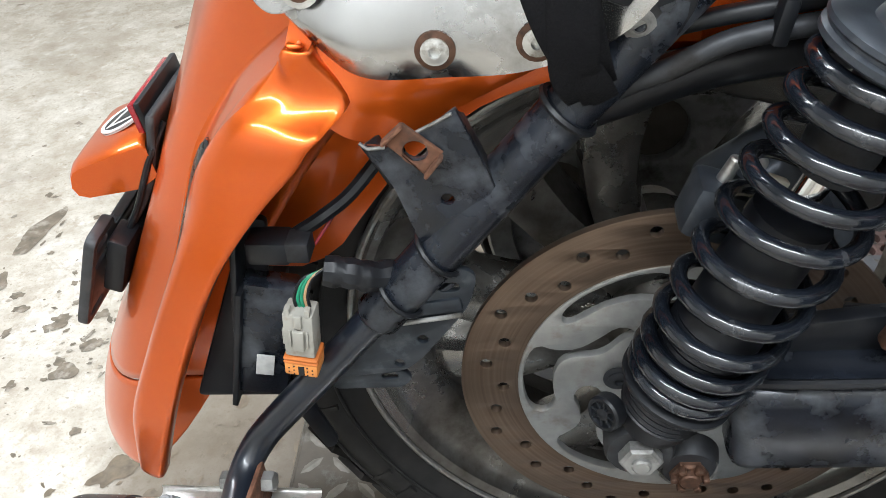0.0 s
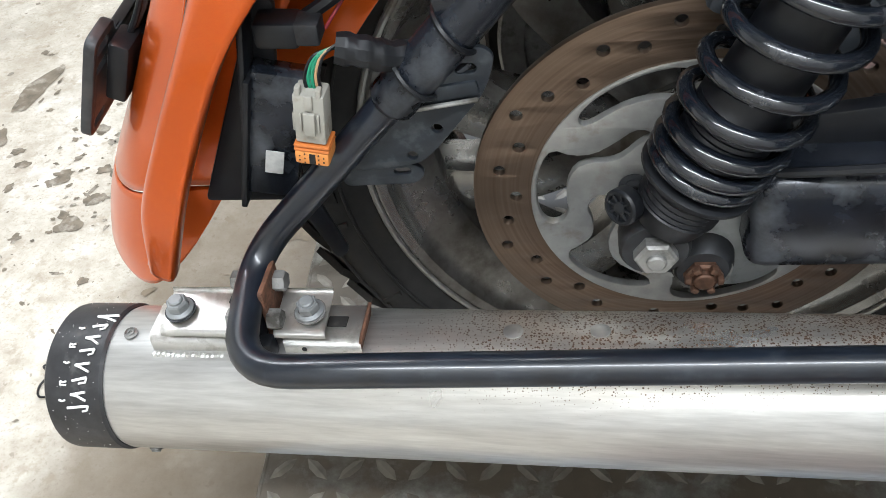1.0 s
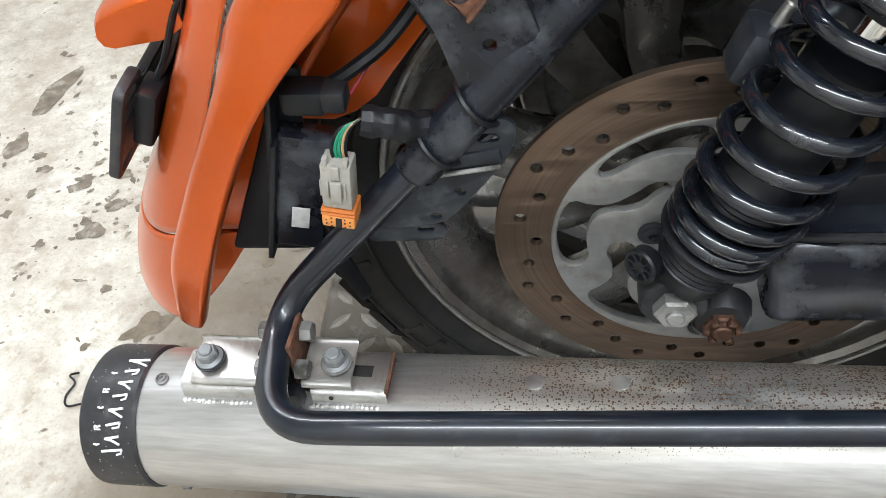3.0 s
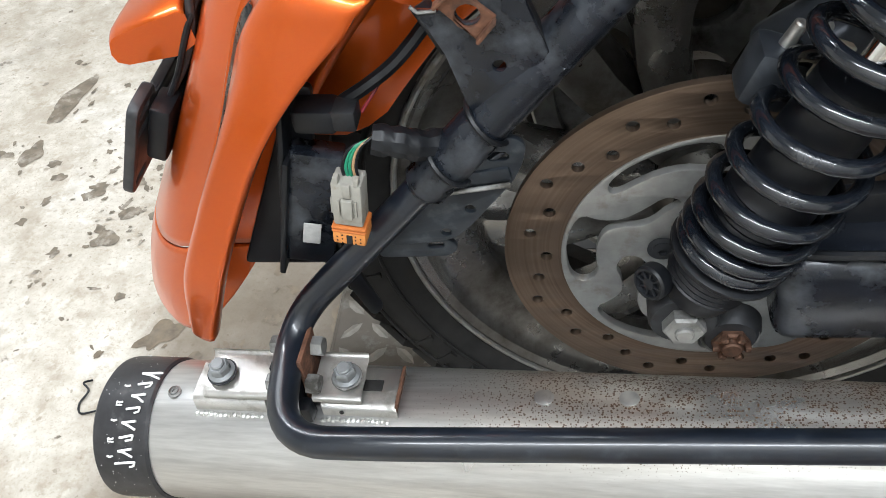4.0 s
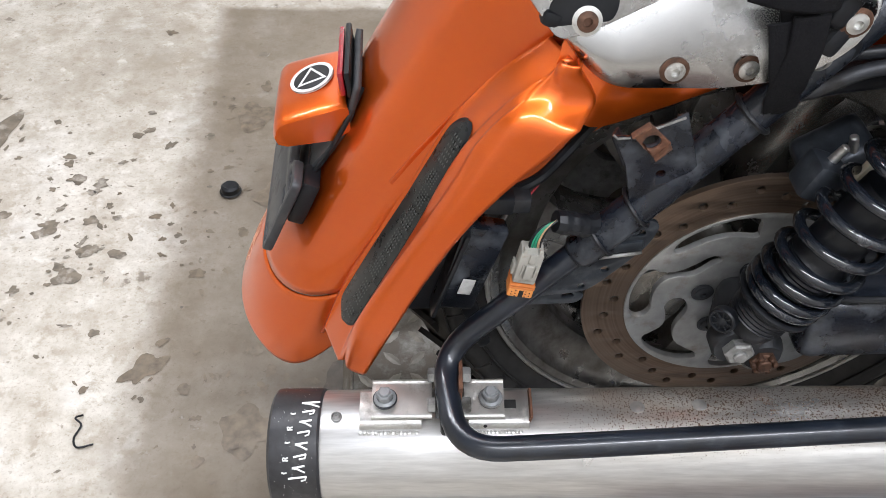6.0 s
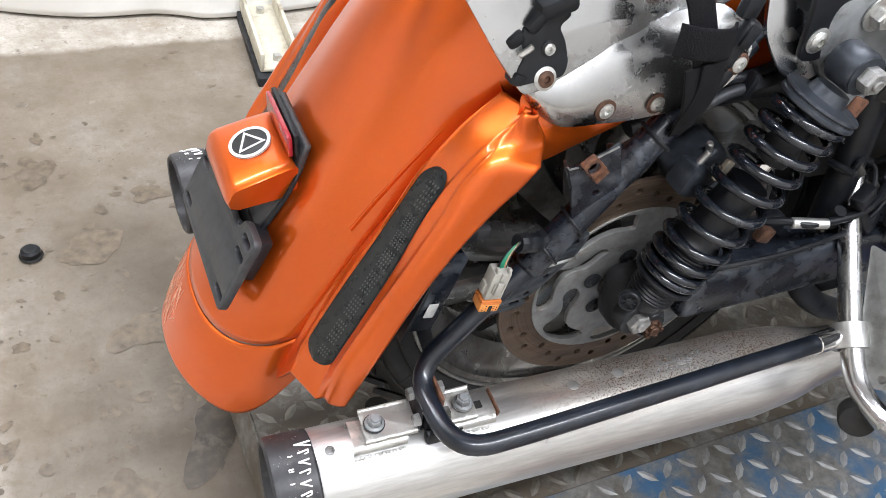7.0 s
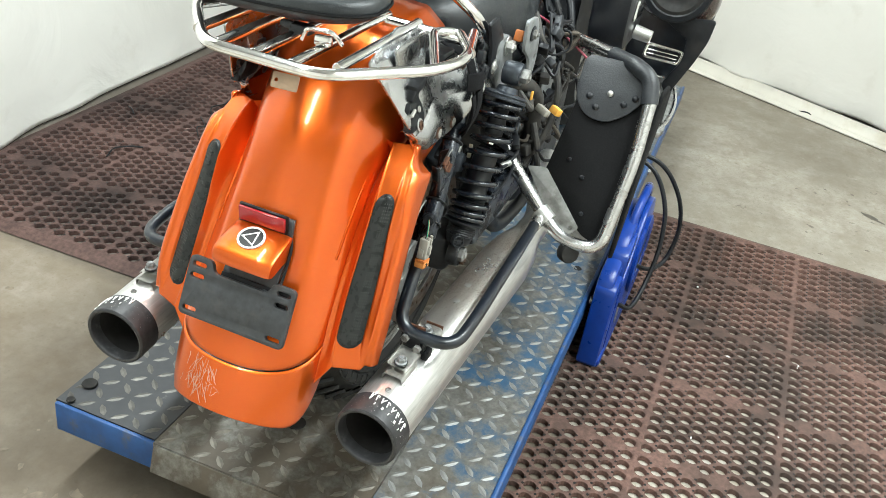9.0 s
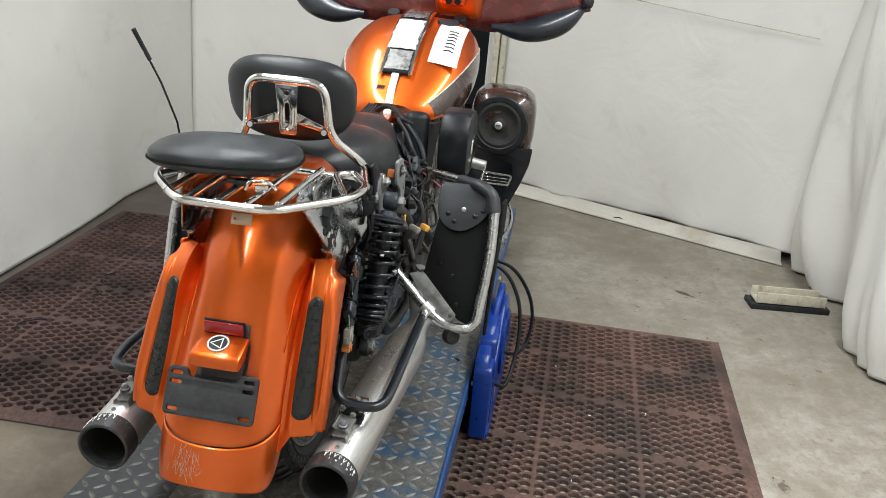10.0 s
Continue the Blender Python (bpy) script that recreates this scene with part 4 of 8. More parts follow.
part("housing", plate([scroll], 0.042, plane_xz(BY + 0.006), 0.010), BLUE_PLASTIC, blower)
part("flange", plate([rounded([(0.53, 0.018), (0.545, 0.24), (0.62, 0.27), (0.70, 0.37), (0.82, 0.37), (0.93, 0.25), (0.93, 0.018)], 0.06)], 0.016, Matrix.Translation((SH, 0, 0)) @ plane_xz(BY - 0.021), 0.004), BLUE_PLASTIC, blower)
part("inlet_ring", lathe([(0.075, 0.0), (0.105, 0.0), (0.108, 0.010), (0.098, 0.014), (0.078, 0.010)], (0.76 + SH, BY - 0.027, 0.215), (0.76 + SH, -1, 0.215), 40, close=True), BLUE_PLASTIC, blower)
part("inlet_grille", lathe([(0, 0.004), (0.078, 0.004), (0.078, 0.008), (0, 0.010)], (0.76 + SH, BY - 0.027, 0.215), (0.76 + SH, -1, 0.215), 30), BLACK_PLASTIC, blower, "black inlet grille")
part("rib", box((0.53 + SH, BY - 0.024, 0.225), (0.012, 0.014, 0.06), bevel=0.004), BLUE_PLASTIC, blower)
part("end_block", plate([rounded([(0.470, 0.016), (0.478, 0.245), (0.545, 0.262), (0.560, 0.016)], 0.018)], 0.052, Matrix.Translation((SH, 0, 0)) @ plane_xz(BY), 0.006), BLUE_PLASTIC, blower, "square-shouldered outlet block")
part("step_block", plate([rounded([(0.55, 0.20), (0.56, 0.300), (0.655, 0.330), (0.665, 0.20)], 0.016)], 0.050, Matrix.Translation((SH, 0, 0)) @ plane_xz(BY), 0.006), BLUE_PLASTIC, blower)
part("carry_handle", tube(smooth_path([(0.66 + SH, BY, 0.325), (0.70 + SH, BY - 0.004, 0.372), (0.76 + SH, BY - 0.006, 0.390), (0.83 + SH, BY - 0.004, 0.378), (0.88 + SH, BY, 0.325)], 6), 0.011, 12), BLUE_PLASTIC, blower, "arched blue handle")
part("foot", box((0.70 + SH, BY - 0.002, 0.026), (0.44, 0.060, 0.024), bevel=0.008), BLUE_PLASTIC, blower)
part("rating_plate", box((0.60 + SH, BY - 0.0305, 0.115), (0.02, 0.003, 0.05), (0, 0, 0), 0.001), ZINC, blower, "small silver plate")
for q in ([(0.86, -0.30, 0.46), (0.85, -0.41, 0.44), (0.83, -0.47, 0.36), (0.80, -0.49, 0.26), (0.74, -0.485, 0.17), (0.67, -0.47, 0.13), (0.63, -0.44, 0.15)], [(0.90, -0.30, 0.45), (0.90, -0.42, 0.44), (0.92, -0.49, 0.36), (0.93, -0.52, 0.26), (0.90, -0.51, 0.17), (0.84, -0.48, 0.16), (0.80, -0.44, 0.18)]):
    part("power_cable", tube(smooth_path(q, 8), 0.006, 10), BLACK_PLASTIC, blower, "thick black rubber cable")

# ---------------------------------------------------------------- the motorcycle
bike = thing("motorcycle", (0.0, 0.0, LIFT_TOP), "part-stripped candy orange touring motorcycle standing on the lift", "motorcycle")
AX, AZ = 0.0105, 0.5210
TYRE_R = AZ - LIFT_TOP


def socket_bolt(at, out, r, material, parent, washer=ZINC, label=""):
    """A domed button-head screw on a washer."""
    p, d = Vector(at), Vector(out).normalized()
    w = part("washer", lathe([(0, 0), (r * 1.38, 0), (r * 1.42, 0.0012), (r * 0.9, 0.0022)], p, p + d, 22), washer, parent)
    h = lathe([(r * 0.98, 0.0015), (r, 0.003), (r * 0.86, r * 0.42), (r * 0.5, r * 0.62), (r * 0.42, r * 0.62), (r * 0.40, r * 0.25), (0, r * 0.25)], p, p + d, 18)
    return part("bolt", h, material, parent, label)


def hex_bolt(at, out, r, ln, material, parent, washer=None, label=""):
    p, d = Vector(at), Vector(out).normalized()
    if washer:
        part("washer", lathe([(0, 0), (r * 1.5, 0), (r * 1.52, 0.0018), (r * 0.8, 0.0022)], p, p + d, 20), washer, parent)
    b = hexrod(p + d * 0.001, p + d * (0.001 + ln), r)
    lathe([(0, 0), (r * 0.45, 0), (r * 0.45, 0.004), (r * 0.36, 0.005), (0, 0.005)], p + d * (ln - 0.001), p + d * (ln + 1), 12, b)
    return part("bolt", b, material, parent, label)


# -------- rear wheel
def wheel(cx, cz, R, rim, width, name_label, spokes):
    w = part("wheel", lathe([(0.03, -0.07), (0.045, -0.055), (0.038, -0.03), (0.038, 0.03), (0.045, 0.055), (0.03, 0.07)], (cx, 0, cz), (cx, 1, cz), 28, close=True), WHEELGREY, bike, name_label)
    h = width / 2
    half = [(rim, 0.80), (rim + 0.020, 0.95), (rim + 0.036, 1.0), (R - 0.050, 0.99), (R - 0.036, 0.86), (R - 0.022, 0.70), (R - 0.011, 0.53), (R - 0.003, 0.27)]
    prof = [(r, -h * f) for r, f in half] + [(R, 0.0)] + [(r, h * f) for r, f in reversed(half)]
    part("tyre", lathe(prof, (cx, 0, cz), (cx, 1, cz), 72), RUBBER, w, "worn black tyre")
    rp = [(rim + 0.004, -h * 0.84), (rim - 0.004, -h * 0.86), (rim - 0.010, -h * 0.82), (rim - 0.014, -h * 0.72), (rim - 0.022, -h * 0.66), (rim - 0.040, -h * 0.58), (rim - 0.047, -h * 0.50), (rim - 0.047, -h * 0.30), (rim - 0.036, -h * 0.15), (rim - 0.036, h * 0.15), (rim - 0.047, h * 0.30), (rim - 0.047, h * 0.50), (rim - 0.022, h * 0.66), (rim - 0.012, h * 0.80), (rim - 0.004, h * 0.86), (rim + 0.004, h * 0.84), (rim + 0.002, 0)]
    part("rim", lathe(rp, (cx, 0, cz), (cx, 1, cz), 72, close=True), WHEELGREY, w, "brake-dusted cast rim")
    for yy in (-h * 0.86, h * 0.86):
        part("rim_lip", tube([(cx + (rim + 0.001) * math.cos(q), yy, cz + (rim + 0.001) * math.sin(q)) for q in [2 * math.pi * i / 72 for i in range(72)]], 0.0026, 8, closed=True), CARRIER, w, "bright rim edge")
    for k in range(spokes):
        for s in (-1, 1):
            a = 2 * math.pi * (k + 0.5) / spokes
            m = Matrix.Translation((cx, 0, cz)) @ Matrix.Rotation(a, 4, "Y")
            rows = []
            for f in (0, 0.17, 0.33, 0.5, 0.67, 0.83, 1.0):
                r0 = 0.038 + f * (rim - 0.078)
                th = s * (0.17 + 0.10 * f) + 0.22 * f * f
                wd, dp = 0.019 + 0.012 * f ** 2, 0.034 - 0.010 * f
                row = []
                for i in range(8):
                    q = 2 * math.pi * i / 8
                    x, y = wd * math.copysign(abs(math.cos(q)) ** 0.6, math.cos(q)), dp * math.copysign(abs(math.sin(q)) ** 0.6, math.sin(q))
                    row.append(m @ Vector((r0 * math.sin(th) + x * math.cos(th), -0.012 + y, r0 * math.cos(th) - x * math.sin(th))))
                rows.append(row)
            part("spoke", grid_mesh(rows, closed=True), WHEELGREY, w, "", 60)
    return w


rear = wheel(AX, AZ, TYRE_R, 0.236, 0.178, "cast twin-spoke wheel dull with brake dust", 5)
# tread blocks on the tyre's shoulder
blocks = bmesh.new()
for k in range(44):
    for s in (-1, 1):
        a = 2 * math.pi * k / 44 + (0.05 if s > 0 else 0)
        p = Matrix.Translation((AX, 0, AZ)) @ Matrix.Rotation(a, 4, "Y") @ pose(0, s * 0.062, TYRE_R - 0.0190, s * -40, 0, s * 22)
        b2 = bmesh.new()
        bmesh.ops.create_cube(b2, size=1.0)
        bmesh.ops.scale(b2, vec=(0.027, 0.038, 0.006), verts=b2.verts)
        bmesh.ops.transform(b2, matrix=p, verts=b2.verts)
        blocks = join(blocks, b2)
tagged(part("tread", blocks, RUBBER, rear, "raised tread blocks"), kind="stuff")

# raised sidewall bars stand for the worn tyre marking
marks = bmesh.new()
for k in range(26):
    a = radians(96 + 6.4 * k)
    if k % 9 > 6:
        continue
    p = Matrix.Translation((AX, 0, AZ)) @ Matrix.Rotation(-a, 4, "Y") @ Matrix.Translation((0.272, -0.0885, 0))
    b2 = bmesh.new()
    bmesh.ops.create_cube(b2, size=1.0)
    bmesh.ops.scale(b2, vec=(0.018, 0.003, 0.004 + 0.004 * (k % 3)), verts=b2.verts)
    bmesh.ops.transform(b2, matrix=p, verts=b2.verts)
    marks = join(marks, b2)
tagged(part("sidewall_marking", marks, RUBBER, rear, "raised bars of worn sidewall marking"), kind="stuff")
for r in (0.258, 0.284):
    part("sidewall_rib", tube([(AX + r * math.cos(q), -0.0870, AZ + r * math.sin(q)) for q in [2 * math.pi * i / 72 for i in range(72)]], 0.0016, 6, closed=True), RUBBER, rear)

# brake disc
RY = -0.115


def polar(r, a):
    return (AX + r * math.cos(a), AZ + r * math.sin(a))


ring = [circle(AX, AZ, 0.1505, 110), circle(AX, AZ, 0.1085, 80)]
for k in range(35):
    # the drillings step inwards in runs of three and two
    ring.append(circle(*polar((0.1375, 0.1290, 0.1205, 0.1335, 0.1250)[k % 5], radians(200.7 - 360 * k / 35)), 0.0043, 12))
rotor = part("brake_disc", plate(ring, 0.006, plane_xz(RY), 0.0005), ROTOR, bike, "drilled brake disc filmed with brown rust")


def eased(pts, rounds=2):
    """Cut the corners of a closed outline until it runs smoothly."""
    for _ in range(rounds):
        nxt = pts[1:] + pts[:1]
        pts = [q for (ax, az), (bx, bz) in zip(pts, nxt) for q in ((0.75 * ax + 0.25 * bx, 0.75 * az + 0.25 * bz), (0.25 * ax + 0.75 * bx, 0.25 * az + 0.75 * bz))]
    return pts


SWEPT = ((0.104, 139), (0.1065, 133), (0.107, 125), (0.107, 114), (0.107, 104), (0.105, 96), (0.098, 93), (0.089, 94), (0.081, 93), (0.083, 101), (0.088, 110), (0.091, 121), (0.092, 130), (0.094, 138), (0.098, 141))
BAY = ((0.106, 182), (0.107, 174), (0.107, 163), (0.104, 156), (0.090, 156), (0.077, 151), (0.071, 138), (0.071, 126), (0.066, 120), (0.059, 119), (0.060, 129), (0.059, 143), (0.064, 151), (0.076, 156), (0.084, 162), (0.086, 172), (0.085, 183), (0.084, 189), (0.091, 195), (0.100, 195), (0.105, 190))
POCKET = ((0.072, 189), (0.067, 180), (0.056, 178), (0.049, 190), (0.051, 203), (0.064, 213), (0.074, 222), (0.082, 233), (0.084, 246), (0.086, 254), (0.094, 257), (0.100, 248), (0.103, 237), (0.105, 226), (0.104, 217), (0.099, 213), (0.091, 213), (0.078, 211), (0.072, 205), (0.070, 196))
spider = [circle(AX, AZ, 0.1100, 96), circle(AX, AZ, 0.026, 24)]
for holes, turn in (((SWEPT, BAY, POCKET), 0), ((SWEPT, BAY), 173), ((SWEPT,), 283)):
    # swept slots, open bays and pockets leave wavy arms between them
    for hole in holes:
        spider.append(eased([polar(r, radians(a + turn)) for r, a in reversed(hole)], 1))
part("disc_carrier", plate(spider, 0.007, plane_xz(RY - 0.001), 0.001), WAVEGREY, rotor, "swept bare aluminium carrier")
for k in range(5):
    x, z = polar(0.0412, radians(163.7 + 72 * k))
    socket_bolt((x, RY - 0.006, z), (0, -1, 0), 0.0075, DARKCAST, rotor, DARKCAST)

# belt pulley on the far side of the wheel
pull = [circle(AX, AZ, 0.138, 90), circle(AX, AZ, 0.030, 24)] + [circle(*polar(0.085, 2 * math.pi * k / 5 + 0.3), 0.030, 22) for k in range(5)]
pulley = part("belt_pulley", plate(pull, 0.016, plane_xz(0.094), 0.003), CAST, bike, "dusty cast belt pulley")
part("pulley_web", lathe([(0.028, -0.004), (0.122, -0.002), (0.122, 0.004), (0.028, 0.004)], (AX, 0.100, AZ), (AX, 1, AZ), 60, close=True), BROWNCAST, pulley, "brown dusty pulley web")
part("pulley_rim", lathe([(0.120, -0.018), (0.140, -0.018), (0.143, -0.014), (0.140, -0.010), (0.140, 0.018), (0.143, 0.022), (0.120, 0.022)], (AX, 0.094, AZ), (AX, 1, AZ), 80, close=True), CAST, pulley)
part("drive_belt", tube([(AX + 0.143 * math.cos(a), 0.096, AZ + 0.143 * math.sin(a)) for a in [radians(80 + 5 * k) for k in range(41)]] + [(0.45, 0.096, 0.45)], 0.006, 8, squash=2.0), RUBBER, bike, "black toothed drive belt")

# axle, swingarm and adjuster
swing = part("swingarm", box((0.20, -0.178, 0.574), (0.34, 0.055, 0.072), (0, -1.5, 0), 0.012, 3), SCUFFED, bike, "black box-section swingarm with grimy smears")
part("swingarm_cap", box((0.372, -0.175, 0.579), (0.03, 0.075, 0.09), bevel=0.014), BLACK_SATIN, swing)
part("axle_block", box((0.018, -0.150, 0.532), (0.085, 0.05, 0.075), (0, -4, 0), 0.016, 3), DARKCAST, swing, "cast axle block")
part("weld_gusset", plate([rounded([(0.03, 0.59), (0.17, 0.612), (0.16, 0.64), (0.05, 0.625)], 0.012)], 0.012, plane_xz(-0.165), 0.002), BLACK_SATIN, swing)
cam_plate = part("adjuster_cam", lathe([(0, 0), (0.034, 0), (0.036, 0.002), (0.036, 0.007), (0.033, 0.009), (0, 0.009)], (0.030, -0.170, 0.530), (0.030, -1, 0.530), 36), PALEGREY, bike, "grey axle adjuster cam plate")
part("axle_boss", lathe([(0, 0), (0.022, 0), (0.020, 0.014), (0.016, 0.02), (0, 0.02)], (0.010, -0.172, 0.523), (0.010, -0.30, 0.520), 24), DARKCAST, cam_plate)
nut = part("axle_nut", hexrod((AX, -0.188, 0.520), (AX, -0.196, 0.520), 0.0125), COPPER, bike, "rust-brown castle nut")
for k in range(6):
    a = math.pi / 3 * k
    part("castle_tooth", box((AX + 0.0100 * math.cos(a), -0.197, 0.520 + 0.0100 * math.sin(a)), (0.0042, 0.006, 0.0048), (0, -math.degrees(a), 0), 0.001), COPPER, nut)
part("axle_end", rod((AX, -0.192, 0.520), (AX, -0.2005, 0.520), 0.0072, 0.0066), COPPER, nut)
part("nut_washer", lathe([(0, 0), (0.0185, 0), (0.0185, 0.003), (0, 0.003)], (AX, -0.186, 0.520), (AX, -1, 0.520), 26), CAST, nut)

# caliper and brake hose
cal = part("brake_caliper", box((0.045, -0.118, 0.690), (0.060, 0.052, 0.045), (0, -35, 0), 0.010, 3), EYEGREY, bike, "blue-grey brake caliper")
part("bleed_nipple", rod((0.045, -0.135, 0.71), (0.038, -0.137, 0.729), 0.0045, 0.0035, 12), ZINC, cal)
part("caliper_lug", box((0.085, -0.115, 0.655), (0.04, 0.036, 0.030), (0, -40, 0), 0.008), EYEGREY, cal)
part("brake_hose", tube(smooth_path([(0.10, -0.15, 0.62), (0.14, -0.185, 0.645), (0.17, -0.20, 0.648), (0.24, -0.20, 0.655), (0.30, -0.17, 0.67)], 8), 0.0045, 10), BLACK_PLASTIC, bike, "black brake hose")
part("hose_union", rod((0.145, -0.19, 0.646), (0.185, -0.203, 0.648), 0.0065, 0.006, 12), ZINC, bike, "silver hose union")
part("hose_clip", box((0.118, -0.186, 0.632), (0.02, 0.012, 0.018), (0, 20, 0), 0.003), COPPER, bike, "rusty hose clip")
part("speed_lead", tube(smooth_path([(0.02, -0.19, 0.60), (0.08, -0.207, 0.617), (0.16, -0.21, 0.625), (0.26, -0.195, 0.63), (0.32, -0.17, 0.66)], 8), 0.003, 8), BLACK_PLASTIC, bike)

# -------- the right and left shock absorbers


def shock(s):
    A, B = Vector((-0.0215, s * 0.186, 0.5465)), Vector((0.088, s * 0.200, 0.835))
    d = (B - A).normalized()
    at = lambda h: A + d * h
    ln = (B - A).length
    body = part("shock_absorber", lathe([(0, 0.016), (0.020, 0.018), (0.023, 0.026), (0.0235, 0.032), (0.0255, 0.034)] + [(0.0245 + 0.0012 * (k % 2), 0.035 + 0.0020 * k) for k in range(40)] + [(0.0225, 0.118), (0.021, 0.19), (0, 0.19)], A, B, 32), BLACK_SATIN, bike, "coil-over rear shock with a black spring")
    part("damper_rod", rod(at(0.2), at(ln - 0.02), 0.0075), CHROME, body)
    part("bump_stop", lathe([(0.008, 0), (0.016, 0.004), (0.018, 0.02), (0.014, 0.035), (0.008, 0.04)], at(0.215), B, 20), DARKCAST, body)
    part("upper_tube", lathe([(0.012, 0.0), (0.0145, 0.004), (0.0145, 0.055), (0.012, 0.058)], at(ln - 0.085), B, 26), BLACK_PLASTIC, body)
    n, wire, foot = 10.6, 0.0048, 0.066
    helix = []
    m, _ = frame_to(at(foot), B)
    for i in range(int(n * 24) + 1):
        f = i / (n * 24)
        a = 2 * math.pi * n * f
        # the coils sit close together at both ends
        h = (ln - foot - 0.034) * (f ** 1.18 - 0.05 * math.sin(2 * math.pi * f))
        R = 0.0300 + 0.0030 * min(1, 3 * f)
        helix.append(m @ Vector((R * math.cos(a), R * math.sin(a), h)))
    part("spring", tube(helix, wire, 12), SPRING_BLACK, body, "glossy black coil spring", 60)
    part("spring_seat", lathe([(0.024, 0), (0.033, 0.0), (0.0345, 0.002), (0.0345, 0.004), (0.031, 0.006), (0.024, 0.006)], at(0.055), B, 36, close=True), BLACK_PLASTIC, body)
    part("top_cap", lathe([(0, 0.0), (0.0365, 0.0), (0.0385, 0.0015), (0.0385, 0.0045), (0.0365, 0.006), (0.0365, 0.0075), (0.0385, 0.009), (0.038, 0.0115), (0.033, 0.013), (0.020, 0.014), (0.017, 0.024), (0, 0.026)], at(ln - 0.030), B, 40), EYEGREY, body, "blue-grey stacked spring collar")
    part("upper_eye", lathe([(0.009, -0.015), (0.019, -0.015), (0.0205, -0.012), (0.0205, 0.012), (0.019, 0.015), (0.009, 0.015)], B + d * 0.018, B + d * 0.018 + Vector((0, 1, 0)), 26, close=True), EYEGREY, body, "blue-grey upper shock eye")
    part("lower_eye", lathe([(0.009, -0.012), (0.020, -0.012), (0.022, -0.009), (0.022, 0.006), (0.020, 0.008), (0.009, 0.008)], A, A + Vector((0, 1, 0)), 26, close=True), DARKCAST, body)
    kn = A + d * 0.026 + Vector((-0.026, s * 0.004, 0.010))
    kd = Vector((-0.75, s * 0.8, 0.2)).normalized()
    knob = part("adjuster_knob", lathe([(0, 0.0), (0.0105, 0.0), (0.0116, 0.002), (0.0116, 0.009), (0.0105, 0.0105), (0.0088, 0.0105), (0.0082, 0.008), (0.0040, 0.008), (0.0040, 0.0100), (0.003, 0.0105), (0, 0.0105)], kn, kn + kd, 28), BLACK_PLASTIC, body, "ribbed black damping knob")
    mk2, _ = frame_to(kn, kn + kd)
    for k in range(8):
        q = 2 * math.pi * k / 8
        part("knob_spoke", tube([mk2 @ Vector((0.004 * math.cos(q), 0.004 * math.sin(q), 0.0092)), mk2 @ Vector((0.0088 * math.cos(q), 0.0088 * math.sin(q), 0.0092))], 0.0009, 6), BLACK_PLASTIC, knob)
    hex_bolt(A + Vector((0, s * 0.008, 0)), (0, s, 0), 0.0135, 0.012, CAST, body, DARKCAST)
    hex_bolt(B + d * 0.018 + Vector((0, s * 0.015, 0)), (0, s, 0), 0.0125, 0.014, CAST, body, EYEGREY)
    return body


shock(-1)
shock(1)
mount = plate([rounded([(0.075, 0.90), (0.14, 0.905), (0.185, 0.85), (0.175, 0.775), (0.15, 0.75), (0.135, 0.80), (0.10, 0.815), (0.08, 0.85)], 0.02)], 0.014, plane_xz(-0.165), 0.003)
mount = part("frame_gusset", mount, PALEGREY, bike, "grey frame gusset with grimy edges")
part("gusset_patch", box((0.165, -0.174, 0.775), (0.022, 0.006, 0.035), (0, 20, 0), 0.003), RUST, mount, "rust patch")
hex_bolt((0.128, -0.173, 0.885), (0, -1, 0), 0.011, 0.012, ZINC, mount, ZINC)

# -------- mufflers and guard rails, one on each side


def side(pts, s):
    return [(x, s * y, z) for x, y, z in pts]


